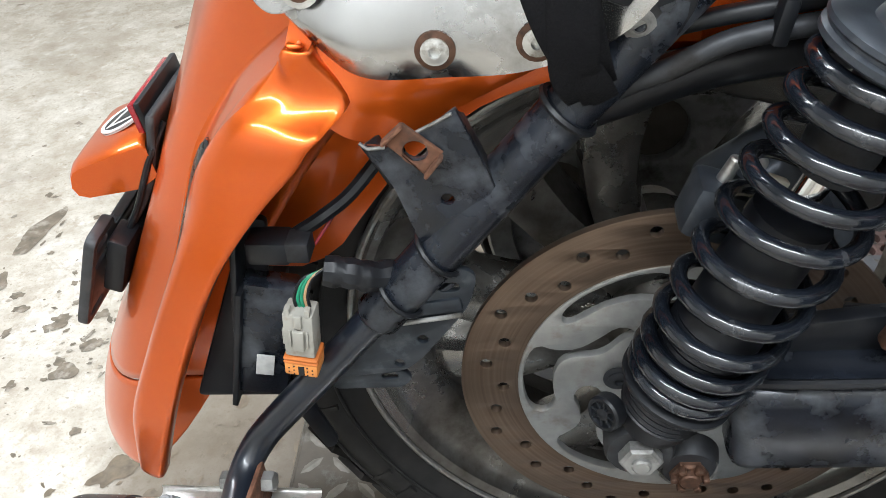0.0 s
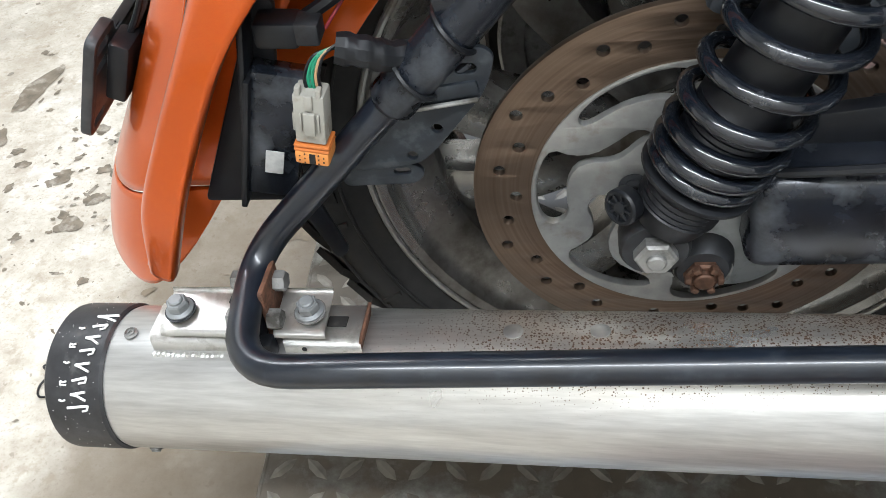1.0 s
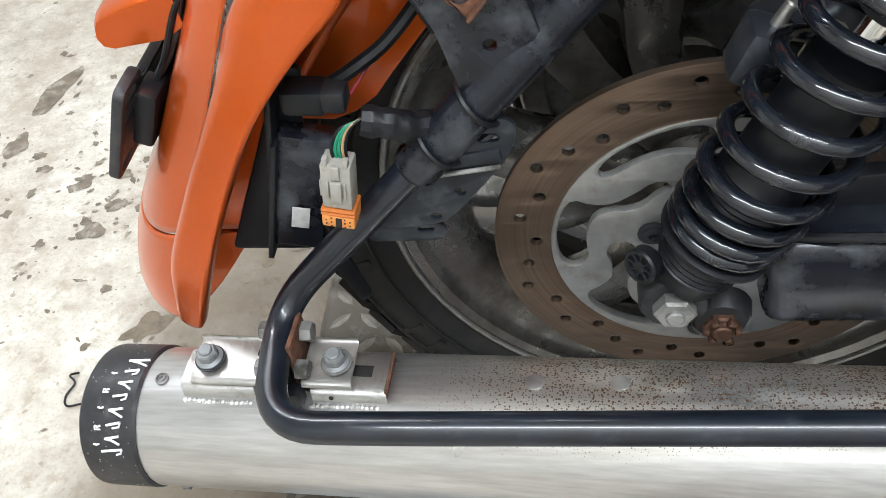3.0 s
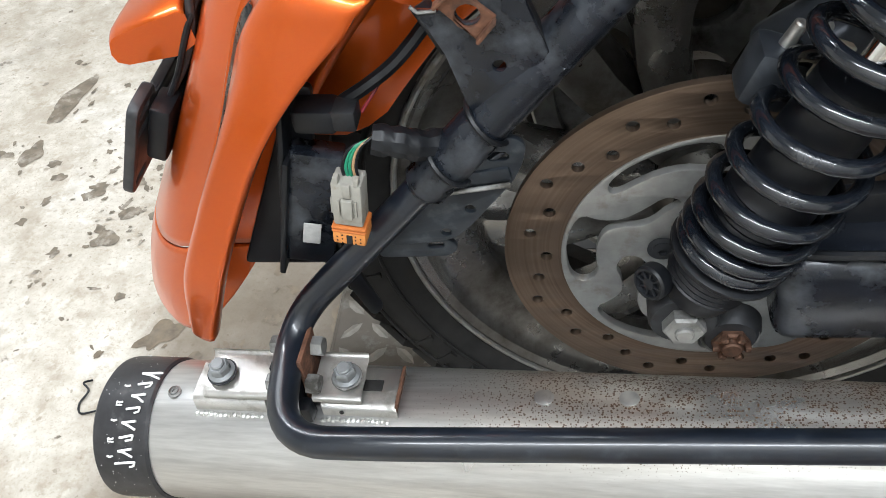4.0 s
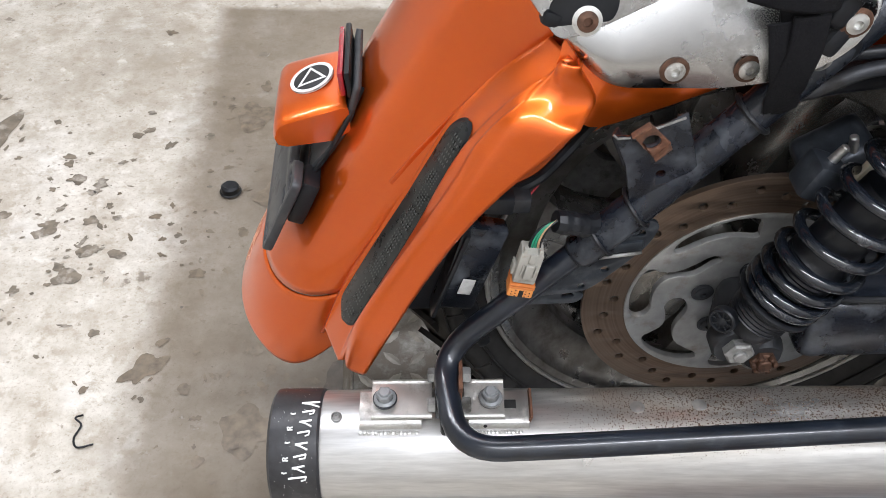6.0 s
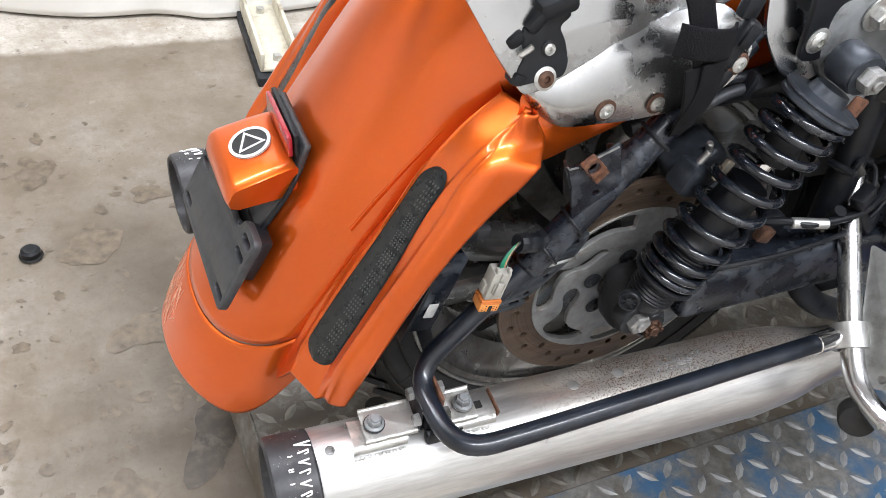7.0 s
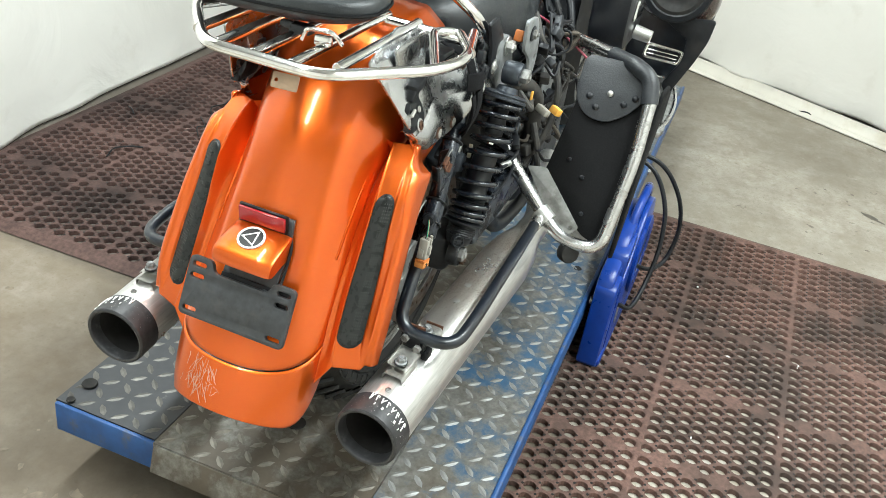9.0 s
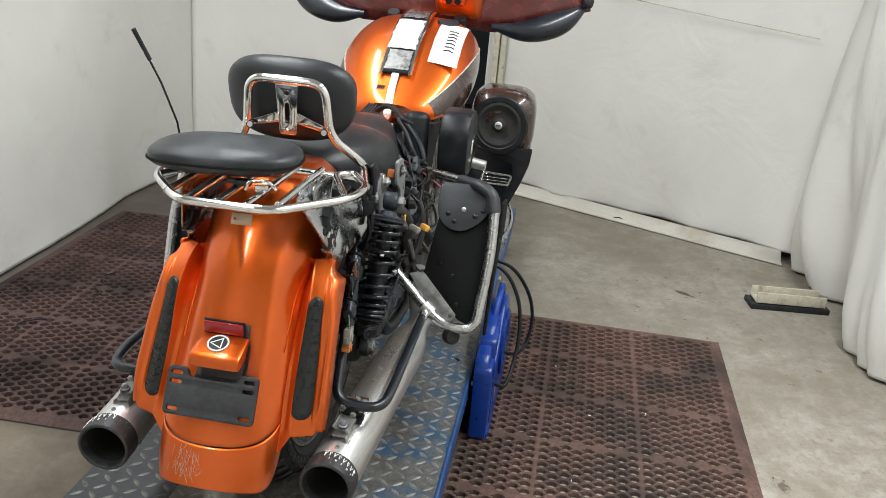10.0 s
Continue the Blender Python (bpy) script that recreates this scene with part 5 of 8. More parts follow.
def muffler(s):
    P0, P1 = Vector((-0.4240, s * 0.2220, 0.4443)), Vector((0.2947, s * 0.2550, 0.4755))
    L = (P1 - P0).length
    d = (P1 - P0).normalized()
    R = 0.0506
    body = part("muffler", lathe([(R - 0.003, 0.040), (R - 0.001, 0.044), (R, 0.047), (R, 0.54), (R - 0.006, 0.60), (R - 0.020, 0.665), (0.030, 0.70), (0.028, L + 0.02)], P0, P1, 64), MUFFLER, bike, "brushed steel slip-on muffler freckled with rust")
    part("header_pipe", tube(smooth_path(side([(0.28, 0.246, 0.446), (0.40, 0.235, 0.44), (0.55, 0.20, 0.43), (0.70, 0.17, 0.45)], s), 6), 0.028, 20), ZINC, body, "dull exhaust pipe")
    cap = part("end_cap", lathe([(R - 0.0075, 0.20), (R - 0.0075, 0.006), (R - 0.0055, 0.001), (R - 0.002, 0.0), (R + 0.0008, 0.0025), (R + 0.0015, 0.006), (R + 0.0015, 0.0425), (R, 0.0445), (R - 0.003, 0.0445)], P0, P1, 64), CAP_BLACK, body, "matt black end cap with white script marks")
    part("bore", lathe([(R - 0.008, 0.02), (R - 0.008, 0.16), (0.03, 0.18), (0, 0.18)], P0, P1, 40), SOOT_AND_HOLES, cap, "dark sooty bore")
    # white script drawn as plain strokes round the cap
    m, _ = frame_to(P0, P1)
    zx = m.inverted().to_3x3() @ Vector((0, 0, 1))
    up = math.atan2(zx.y, zx.x)
    sgn = 1 if (m.inverted().to_3x3() @ Vector((0, s, 0))).x * -math.sin(up) + (m.inverted().to_3x3() @ Vector((0, s, 0))).y * math.cos(up) > 0 else -1

    def on_cap(h, deg, lift=0.0022):
        a = up + sgn * radians(deg)
        return m @ Vector(((R + lift) * math.cos(a), (R + lift) * math.sin(a), h))

    # the maker's script: slanted white brush strokes that drift across the cap, a row of small ticks beside them
    strokes = bmesh.new()
    sg = random.Random(31)
    for k in range(8):
        f = k / 7
        deg, mid = -14 + 74 * f, 0.0355 - 0.0090 * f
        tall = 0.0155 if k in (0, 7) else 0.0105
        lean = sg.uniform(1.5, 3.0)
        strokes = tube([on_cap(mid - tall / 2, deg + lean), on_cap(mid, deg + lean / 2), on_cap(mid + tall / 2, deg)], 0.0010, 6, strokes)
        if k % 2 == 0:
            strokes = tube([on_cap(mid - tall / 2, deg + lean), on_cap(mid - tall * sg.uniform(0.0, 0.2), deg + 3.0), on_cap(mid + tall / 2, deg + 6.5)], 0.0009, 6, strokes)
        else:
            strokes = tube([on_cap(mid + tall / 2, deg), on_cap(mid + tall * 0.42, deg + 3.5), on_cap(mid + tall * sg.uniform(-0.1, 0.2), deg + 4.5)], 0.0008, 6, strokes)
    for k in range(5):
        deg, mid = 0 + 14 * k, 0.0215 - 0.0060 * k / 4
        strokes = tube([on_cap(mid - 0.0022, deg), on_cap(mid, deg + 0.8), on_cap(mid + 0.0022, deg)], 0.0008, 5, strokes)
        if k % 2:
            strokes = tube([on_cap(mid - 0.0022, deg), on_cap(mid - 0.0022, deg + 2.6), on_cap(mid + 0.0022, deg + 2.6)], 0.0007, 5, strokes)
    tagged(part("script_mark", strokes, WHITE, cap, "white painted strokes"), kind="stuff")
    fleck = bmesh.new()
    for k in range(70):
        q = on_cap(sg.uniform(0.006, 0.042), sg.uniform(-60, 110), 0.0017)
        fleck = join(fleck, blob(q, (0.0008 * sg.uniform(0.4, 1.3),) * 3, 2.0, (0, 0, 0), 3, 5))
    tagged(part("paint_fleck", fleck, STICKER, cap, "pale specks on the cap"), kind="stuff")
    for deg in (3, 130, -110):
        q = on_cap(0.0585, deg, 0.0)
        ax = m @ Vector((0, 0, 0.0585))
        socket_bolt(q, q - ax, 0.0034, CAST, body, CAST)
    for h, deg in ((0.318, -6), (0.372, -8)):
        q = m @ Vector((0, 0, h))
        w = on_cap(h, deg, 0.0)
        part("rivet", lathe([(0.0065, 0), (0.0065, 0.0006), (0.004, 0.0014), (0, 0.0016)], w, w + (w - q), 14), ZINC, body)
    # welded channel with two folded plates bolted on it, laid along the muffler
    ex = d
    ez = (Vector((0, 0, 1)) - ex * ex.z).normalized()
    ey = ez.cross(ex) * s
    L3 = Matrix(((ex.x, ey.x, ez.x, P0.x), (ex.y, ey.y, ez.y, P0.y), (ex.z, ey.z, ez.z, P0.z), (0, 0, 0, 1)))

    def put(b):
        bmesh.ops.transform(b, matrix=L3, verts=b.verts)
        return b

    def bent(h0, h1, pts, thick):
        """A sheet folded across the muffler, drawn as an outline of (outward, up) points."""
        b = grid_mesh([[Vector((h, o, v)) for o, v in pts] for h in (h0, h1)])
        bmesh.ops.solidify(b, geom=b.faces[:], thickness=thick)
        return put(b)

    fold = [(-0.020, R - 0.004), (-0.019, R + 0.007), (-0.0165, R + 0.0100), (0.0100, R + 0.0100), (0.0130, R + 0.0070), (0.0145, R - 0.005)]
    ch = part("mounting_channel", bent(0.079, 0.132, fold, 0.0024), BRIGHT, body, "bright pressed steel channel welded to the muffler", 50)
    ch2 = part("mounting_channel", bent(0.172, 0.2235, fold, 0.0024), BRIGHT, body, "bright pressed steel channel welded to the muffler", 50)
    part("channel_end", put(box((0.2235, -0.002, R + 0.0065), (0.0022, 0.030, 0.014), (0, 14, 0), 0.0006)), RUST, ch2, "rust-edged channel end")
    # slot and hole are black pieces laid on, their inner dark painted
    part("channel_slot", put(box((0.2060, -0.0025, R + 0.0102), (0.013, 0.0085, 0.0012), (0, 0, 0), 0.0003)), SOOT_AND_HOLES, ch2, "dark slot")
    part("channel_hole", put(rod((0.186, 0.0140, R + 0.003), (0.186, 0.0158, R + 0.003), 0.0017, 0.0017, 10)), SOOT_AND_HOLES, ch2)
    wg = random.Random(5)
    for base, h0, h1 in ((ch, 0.080, 0.132), (ch2, 0.172, 0.222)):
        weld = bmesh.new()
        for k in range(int((h1 - h0) / 0.0034)):
            weld = join(weld, blob((h0 + 0.0034 * k, 0.0165 + wg.uniform(-0.0004, 0.0004), R - 0.0040), (0.0050, 0.0052, wg.uniform(0.0036, 0.0050)), 2.0, (0, 0, 0), 5, 7))
        tagged(part("weld_bead", put(weld), ZINC, base, "rippled weld bead"), kind="stuff")
    lip = [(-0.0185, R + 0.0245), (-0.0180, R + 0.0215), (-0.0165, R + 0.0200), (0.0105, R + 0.0175), (0.0130, R + 0.0160), (0.0138, R + 0.0125)]
    for h0, h1, bh in ((0.0900, 0.141, 0.1015), (0.168, 0.202, 0.1905)):
        br = part("mounting_bracket", bent(h0, h1, lip, 0.0026), BRIGHT, body, "bright folded mounting plate", 50)
        washer = put(lathe([(0, 0), (0.0102, 0), (0.0105, 0.0016), (0.006, 0.002)], (bh, -0.001, R + 0.0205), (bh, 0.004, R + 0.12), 20))
        part("washer", washer, DARKCAST if h0 < 0.1 else CAST, br)
        flange_nut = lathe([(0, 0.002), (0.0092, 0.002), (0.0094, 0.0034), (0.0070, 0.0050)], (bh, -0.001, R + 0.0200), (bh, 0.004, R + 0.12), 22)
        lathe([(0.0074, 0.0045), (0.0074, 0.0095), (0.0064, 0.0110), (0, 0.0112)], (bh, -0.001, R + 0.0200), (bh, 0.004, R + 0.12), 6, flange_nut)
        nutp = part("bolt", put(flange_nut), PALEGREY, br, "dull flanged hex nut", 25)
        part("stud_end", put(lathe([(0.0048, 0.010), (0.0048, 0.0124), (0.0040, 0.0132), (0, 0.0132)], (bh, -0.001, R + 0.0200), (bh, 0.004, R + 0.12), 16)), PALEGREY, nutp)
    # clamp block that ties the rail to the plates
    clamp = part("rail_clamp", put(box((0.1545, -0.006, R + 0.023), (0.012, 0.040, 0.034), (0, 0, 0), 0.003)), BLACK_SATIN, body, "black clamp block with rusty edges")
    part("clamp_plate", put(box((0.1640, -0.008, R + 0.026), (0.0035, 0.030, 0.040), (0, 4, 0), 0.001)), RUST, clamp, "rusty clamp plate")
    part("clamp_plate", put(box((0.1455, -0.008, R + 0.022), (0.0035, 0.032, 0.036), (0, 0, 0), 0.001)), BLACK_SATIN, clamp)
    part("clamp_foot", put(box((0.158, 0.016, R + 0.006), (0.020, 0.012, 0.016), (0, 0, 0), 0.003)), BLACK_SATIN, clamp)
    for o, v in ((-0.016, 0.034), (0.006, 0.022)):
        part("bolt", put(hexrod((0.1655, o, R + v), (0.1740, o, R + v), 0.0072)), CAST, clamp, "dull hex bolt head")
        part("nut", put(hexrod((0.1440, o, R + v), (0.1375, o, R + v), 0.0068)), CAST, clamp)
    return body


def guard(s):
    """The bent tube that runs down the frame, round the muffler and forwards."""
    p = round_path(side([(0.03, 0.140, 0.860), (-0.055, 0.162, 0.778), (-0.145, 0.179, 0.682), (-0.2775, 0.194, 0.5405), (-0.2690, 0.2860, 0.5350), (-0.197, 0.2915, 0.5455), (0.165, 0.2815, 0.5490)], s), 0.036, 8)
    g = part("guard_rail", tube(p, 0.0101, 18), BLACK_GLOSS, bike, "glossy black bent guard tube", 60)
    part("rail_socket", tube(side([(-0.176, 0.1833, 0.6490), (-0.173, 0.1830, 0.6522), (-0.145, 0.1790, 0.682), (-0.055, 0.162, 0.778), (0.02, 0.142, 0.850)], s), [0.0106, 0.0146, 0.0146, 0.0146, 0.0146], 20), SCUFFED, g, "thicker black socket tube", 60)
    part("rail_sleeve", rod(*side([(0.156, 0.2820, 0.5490), (0.196, 0.2805, 0.5495)], s), 0.0120, 0.0120, 20), CHROME, g, "chrome rail ferrule")
    return g


muffler(-1)
muffler(1)
rail = guard(-1)
guard(1)

# welded brackets on the right-hand rail
SB = -0.180
nutplate = plate([[(-0.1635, 0.7660), (-0.1530, 0.7650), (-0.1280, 0.7765), (-0.1180, 0.7840), (-0.1160, 0.7850), (-0.1000, 0.7400), (-0.1040, 0.7290), (-0.1330, 0.6870), (-0.1400, 0.6960), (-0.1516, 0.7400)], circle(-0.1247, 0.7325, 0.0035, 12), circle(-0.1378, 0.7635, 0.0062, 14)], 0.004, plane_xz(SB - 0.002), 0.0008)
nb = part("rail_bracket", nutplate, SCUFFED, rail, "black welded bracket with a rusted cage nut")
fold = part("bracket_side", grid_mesh([[Vector((x + 0.0004 * k, SB - 0.003 + 0.0034 * k, z - 0.0022 * k)) for k in range(6)] for x, z in ((-0.1160, 0.7840), (-0.1105, 0.7700), (-0.1050, 0.7550), (-0.0995, 0.7395), (-0.1040, 0.7290))]), BLACK_SATIN, nb, "folded side of the bracket")
shell(fold, 0.003)
lip = part("bracket_lip", grid_mesh([[Vector((x + 0.002 * k, SB - 0.003 + 0.004 * k, z - 0.0004 * k)) for k in range(4)] for x, z in ((-0.1640, 0.7665), (-0.1575, 0.7530), (-0.1516, 0.7400))]), BLACK_SATIN, nb, "turned bracket edge")
shell(lip, 0.0025)
part("cage_nut", plate([[(-0.1535, 0.7700), (-0.1424, 0.7800), (-0.1240, 0.7625), (-0.1345, 0.7500)], circle(-0.1378, 0.7635, 0.0064, 16)], 0.003, plane_xz(SB - 0.0055), 0.0008), RUST, nb, "rusty cage nut")
part("nut_tab", box((-0.1480, SB - 0.0085, 0.7752), (0.0150, 0.006, 0.0022), (0, -42, 0), 0.0008), RUST, nb)
part("nut_tab", box((-0.1292, SB - 0.0085, 0.7560), (0.0150, 0.006, 0.0022), (0, -50, 0), 0.0008), RUST, nb)
low = plate([rounded([(-0.152, 0.662), (-0.138, 0.678), (-0.122, 0.687), (-0.1135, 0.681), (-0.116, 0.668), (-0.122, 0.654), (-0.150, 0.618), (-0.161, 0.607), (-0.200, 0.601), (-0.206, 0.606)], 0.006), slot(-0.1300, 0.6725, 0.0125, 0.0062, 0.05), circle(-0.1490, 0.6325, 0.0033, 10), circle(-0.1655, 0.6130, 0.0031, 10)], 0.004, plane_xz(-0.182), 0.0008)
foot_lobe = plate([rounded([(-0.212, 0.604), (-0.166, 0.6045), (-0.159, 0.597), (-0.166, 0.5885), (-0.212, 0.587)], 0.006), slot(-0.1740, 0.5985, 0.0105, 0.0050, 0.1)], 0.004, plane_xz(-0.179), 0.0008)
lb = part("lower_bracket", low, BLUESTEEL, rail, "blue-black perforated lower bracket")
# pale rod laid along the fold as its painted highlight
part("bracket_fold", rod((-0.160, -0.1865, 0.6480), (-0.1235, -0.1865, 0.6540), 0.0015, 0.0015, 8), CAST, lb, "folded edge with its highlight painted on")
part("bracket_lobe", foot_lobe, BLUESTEEL, lb)
part("bracket_web", box((-0.141, -0.183, 0.6580), (0.036, 0.006, 0.010), (0, -9, 0), 0.002), BLUESTEEL, lb)
part("bracket_flange", box((-0.150, -0.168, 0.656), (0.060, 0.030, 0.003), (0, -38, 0), 0.001), SCUFFED, lb)
for q in ((-0.134, 0.177, 0.694), (-0.158, 0.1808, 0.668)):
    x, y, z = q
    part("zip_tie", tube([(x + 0.0162 * math.cos(a) * 0.66, -y + 0.0165 * math.sin(a), z - 0.0162 * math.cos(a) * 0.75) for a in [2 * math.pi * k / 20 for k in range(20)]], 0.0018, 6, closed=True), BLACK_PLASTIC, rail)
part("zip_tie", tube([(-0.062 + 0.0164 * math.cos(a) * 0.76, -0.1633 + 0.0166 * math.sin(a), 0.7705 - 0.0164 * math.cos(a) * 0.65) for a in [2 * math.pi * k / 20 for k in range(20)]], 0.0022, 6, closed=True), BLACK_PLASTIC, rail)

# -------- rear fender: swept crown, tail piece and the two filler panels
CROWN = [(0.0, -0.480, 0.436), (0.12, -0.462, 0.480), (0.22, -0.438, 0.524), (0.36, -0.399, 0.592), (0.48, -0.362, 0.662), (0.60, -0.324, 0.738), (0.74, -0.270, 0.832), (0.88, -0.165, 0.932), (1.0, -0.02, 0.958), (1.12, 0.16, 0.945), (1.25, 0.33, 0.90)]


def crown(t):
    p = catmull(CROWN, t)
    q = catmull(CROWN, t + 0.01) - catmull(CROWN, t - 0.01)
    tx, tz = q.x, q.y
    k = math.hypot(tx, tz)
    return p.x, p.y, -tz / k, tx / k      # point, outward normal


SEAM = [(0.0, -0.402, 0.1120, 0.398), (0.08, -0.398, 0.1145, 0.432), (0.17, -0.3885, 0.1150, 0.474), (0.262, -0.368, 0.1150, 0.533), (0.353, -0.347, 0.1135, 0.580), (0.475, -0.310, 0.1110, 0.643), (0.597, -0.268, 0.1090, 0.702), (0.689, -0.225, 0.1100, 0.753), (0.78, -0.185, 0.1145, 0.797), (0.9, -0.10, 0.1150, 0.840)]


def ease(a, b, v):
    f = min(1, max(0, (v - a) / (b - a)))
    return f * f * (3 - 2 * f)


def fender_point(t, f):
    """A point of the fender at crown station t, f from -1 to 1 across. Below the struts it runs out to the panel seam, above them into upright side walls."""
    x, z, nx, nz = crown(t)
    side_y = math.copysign(1, f) if f else 0.0
    g = min(1.0, abs(f) / 0.8)
    k = max(0.0, (abs(f) - 0.8) / 0.2)
    # lower fender: full crown, a soft shoulder ridge, then a hollow towards the seam
    sm = catmull(SEAM, min(t, 0.9))
    flow = ease(0.20, 0.40, t)
    reach = radians(84 - 9 * flow)
    th = g * reach
    y1 = sm.y * (math.sin(th) / math.sin(reach)) ** (0.90 + 0.06 * flow)
    d1 = (1 - math.cos(th) ** 0.92) / (1 - math.cos(reach) ** 0.92)
    d1 += 0.15 * flow * (0.5 - 0.5 * math.cos(math.pi * g) - d1)
    ridge = (0.0045 * math.exp(-((g - 0.50) / 0.13) ** 2) - 0.0030 * math.exp(-((g - 0.78) / 0.12) ** 2)) * ease(0.22, 0.42, t)
    low = Vector((x + (sm.x - x) * d1 + nx * ridge, side_y * y1, z + (sm.z - z) * d1 + nz * ridge))
    low += Vector((0.045 * k, side_y * 0.002 * k * (1 - k), 0.006 * k * ease(0.2, 0.0, t)))
    # upper fender under the struts
    th = g * math.pi / 2
    y2 = 0.116 * math.sin(th) ** (2 / 2.3)
    drop = 0.080 * (1 - math.cos(th) ** (2 / 2.3)) + 0.097 * k - 0.005 * math.exp(-((y2 / 0.116 - 0.55) / 0.11) ** 2)
    high = Vector((x - nx * drop, side_y * y2, z - nz * drop))
    return low.lerp(high, ease(0.74, 0.90, t))


def split_line(f):
    """Where the tail piece is parted from the fender: it climbs towards the sides."""
    return 0.182 + 0.075 * min(1.0, abs(f) / 0.8) ** 2


def hem_line(f):
    """The lower rim of the tail lifts where it runs forwards."""
    return 0.24 * max(0.0, (abs(f) - 0.5) / 0.5) ** 2


ACROSS = [-1 + 2 * i / 48 for i in range(49)]
fen = part("rear_fender", grid_mesh([[fender_point(split_line(f) + 0.005 + (1.016 - split_line(f)) * i / 60, f) for f in ACROSS] for i in range(61)]), ORANGE, bike, "candy orange rear fender with a swept crown", 50)
shell(fen, 0.003)
tail = part("fender_tail", grid_mesh([[fender_point(hem_line(f) + (split_line(f) - hem_line(f)) * i / 18, f) for f in ACROSS] for i in range(19)]), ORANGE, bike, "orange fender tail piece with a patch of scratches", 50)
shell(tail, 0.003)
sc = bmesh.new()
rg = random.Random(12)
for k in range(64):
    t = rg.uniform(0.05, 0.18)
    y = 0.030 + rg.gauss(0, 0.016)
    pts = []
    dy, dt = rg.uniform(-0.009, 0.009), rg.uniform(0.01, 0.06)
    for j in range(5):
        tt, yy = max(0.004, t - dt * j / 4), y + dy * j / 4 + rg.uniform(-0.001, 0.001)
        f = 0.8 * math.asin(max(-1, min(1, yy / 0.1140))) / radians(84)
        x, z, nx, nz = crown(tt)
        pts.append(fender_point(tt, f) + Vector((nx, 0, nz)) * 0.0004)
    sc = tube(pts, rg.uniform(0.0002, 0.0005), 4, sc)
tagged(part("scratch_patch", sc, SCRATCH, tail, "pale scraped scratches"), kind="stuff")

# filler panels: inner edge, lamp line and outer edge as they run down
INNER = [(0.0, -0.185, 0.1145, 0.797), (0.15, -0.225, 0.1100, 0.753), (0.3, -0.268, 0.1090, 0.702), (0.5, -0.310, 0.1110, 0.643), (0.7, -0.347, 0.1135, 0.580), (0.85, -0.368, 0.1150, 0.533), (1.0, -0.3885, 0.1150, 0.474)]
LAMPL = [(0.0, -0.200, 0.137, 0.808), (0.1, -0.234, 0.142, 0.783), (0.2, -0.265, 0.1455, 0.746), (0.3, -0.284, 0.1465, 0.708), (0.5, -0.3035, 0.148, 0.664), (0.7, -0.333, 0.150, 0.603), (0.87, -0.360, 0.1525, 0.546), (1.0, -0.3745, 0.158, 0.512)]
RIDGE = [(0.0, -0.200, 0.152, 0.809), (0.1, -0.224, 0.166, 0.786), (0.2, -0.255, 0.173, 0.754), (0.3, -0.270, 0.177, 0.724), (0.5, -0.294, 0.180, 0.680), (0.7, -0.322, 0.1825, 0.628), (0.87, -0.350, 0.185, 0.570), (1.0, -0.361, 0.183, 0.519)]
OUTER = [(0.0, -0.190, 0.160, 0.807), (0.05, -0.189, 0.160, 0.795), (0.09, -0.187, 0.164, 0.780), (0.115, -0.188, 0.174, 0.771), (0.135, -0.1915, 0.1815, 0.765), (0.3, -0.2298, 0.1863, 0.728), (0.5, -0.2633, 0.191, 0.687), (0.7, -0.2915, 0.194, 0.637), (0.85, -0.3186, 0.1975, 0.5805), (1.0, -0.345, 0.1965, 0.516)]
PN = Vector((-0.86, 0.30, 0.40)).normalized()
PQ = Vector((0.33, 0.94, 0.05)).normalized()


def lamp_half(u):
    return 0.0128 + 0.0046 * ease(0.18, 0.75, u)


def filler_row(u, s, n=52):
    a, l, r, o = (catmull(c, u) for c in (INNER, LAMPL, RIDGE, OUTER))
    pod = math.exp(-((u - 0.52) / 0.385) ** 10)
    h = lamp_half(u)
    rim = l - PQ * (h + 0.0035)
    keys = [(0.0, *a), (0.05, *(a.lerp(rim, 0.12) - PN * 0.0006)), (0.16, *(a.lerp(rim, 0.55) - PN * 0.0032 * pod)), (0.25, *(rim + PN * 0.0022 * pod)), (0.30, *(l - PQ * h - PN * 0.0014 * pod)),
            (0.44, *(l - PN * 0.0008 * pod)), (0.57, *(l + PQ * h - PN * 0.0014 * pod)), (0.62, *(l + PQ * (h + 0.0035) + PN * 0.0030 * pod)), (0.70, *(r.lerp(l + PQ * (h + 0.0035), 0.35) + PN * 0.0004)), (0.79, *r),
            (0.86, *(r.lerp(o, 0.30) + Vector((-0.003, 0.0035, 0.001)))), (0.94, *(r.lerp(o, 0.72) + Vector((-0.002, 0.0020, 0.0)))), (1.0, *o)]
    row = [catmull(keys, i / n) for i in range(n + 1)]
    # a scoop for the case latch is pressed into the upper corner
    scoop = 0.0125 * math.exp(-((u - 0.078) / 0.030) ** 2) - 0.0025 * math.exp(-((u - 0.020) / 0.02) ** 2) - 0.0030 * math.exp(-((u - 0.150) / 0.035) ** 2)
    row = [p - PN * (scoop * min(1, max(0, (i / n - 0.62) / 0.22)) ** 1.5) for i, p in enumerate(row)]
    e = row[-1]
    row += [e + Vector((0.0025, -0.0015, -0.001)), e + Vector((0.0035, -0.006, -0.001)), e + Vector((0.0035, -0.012, -0.001))]
    return [Vector((p.x, s * p.y, p.z)) for p in row]


def lamp_row(u, s, half, lift):
    """A strip of the lamp, laid on the panel's middle line."""
    l = catmull(LAMPL, u)
    return [Vector((p.x, s * p.y, p.z)) for p in [l + PQ * (half * g) + PN * (lift - 0.0016 * g * g) for g in (-1, -0.6, -0.2, 0.2, 0.6, 1)]]


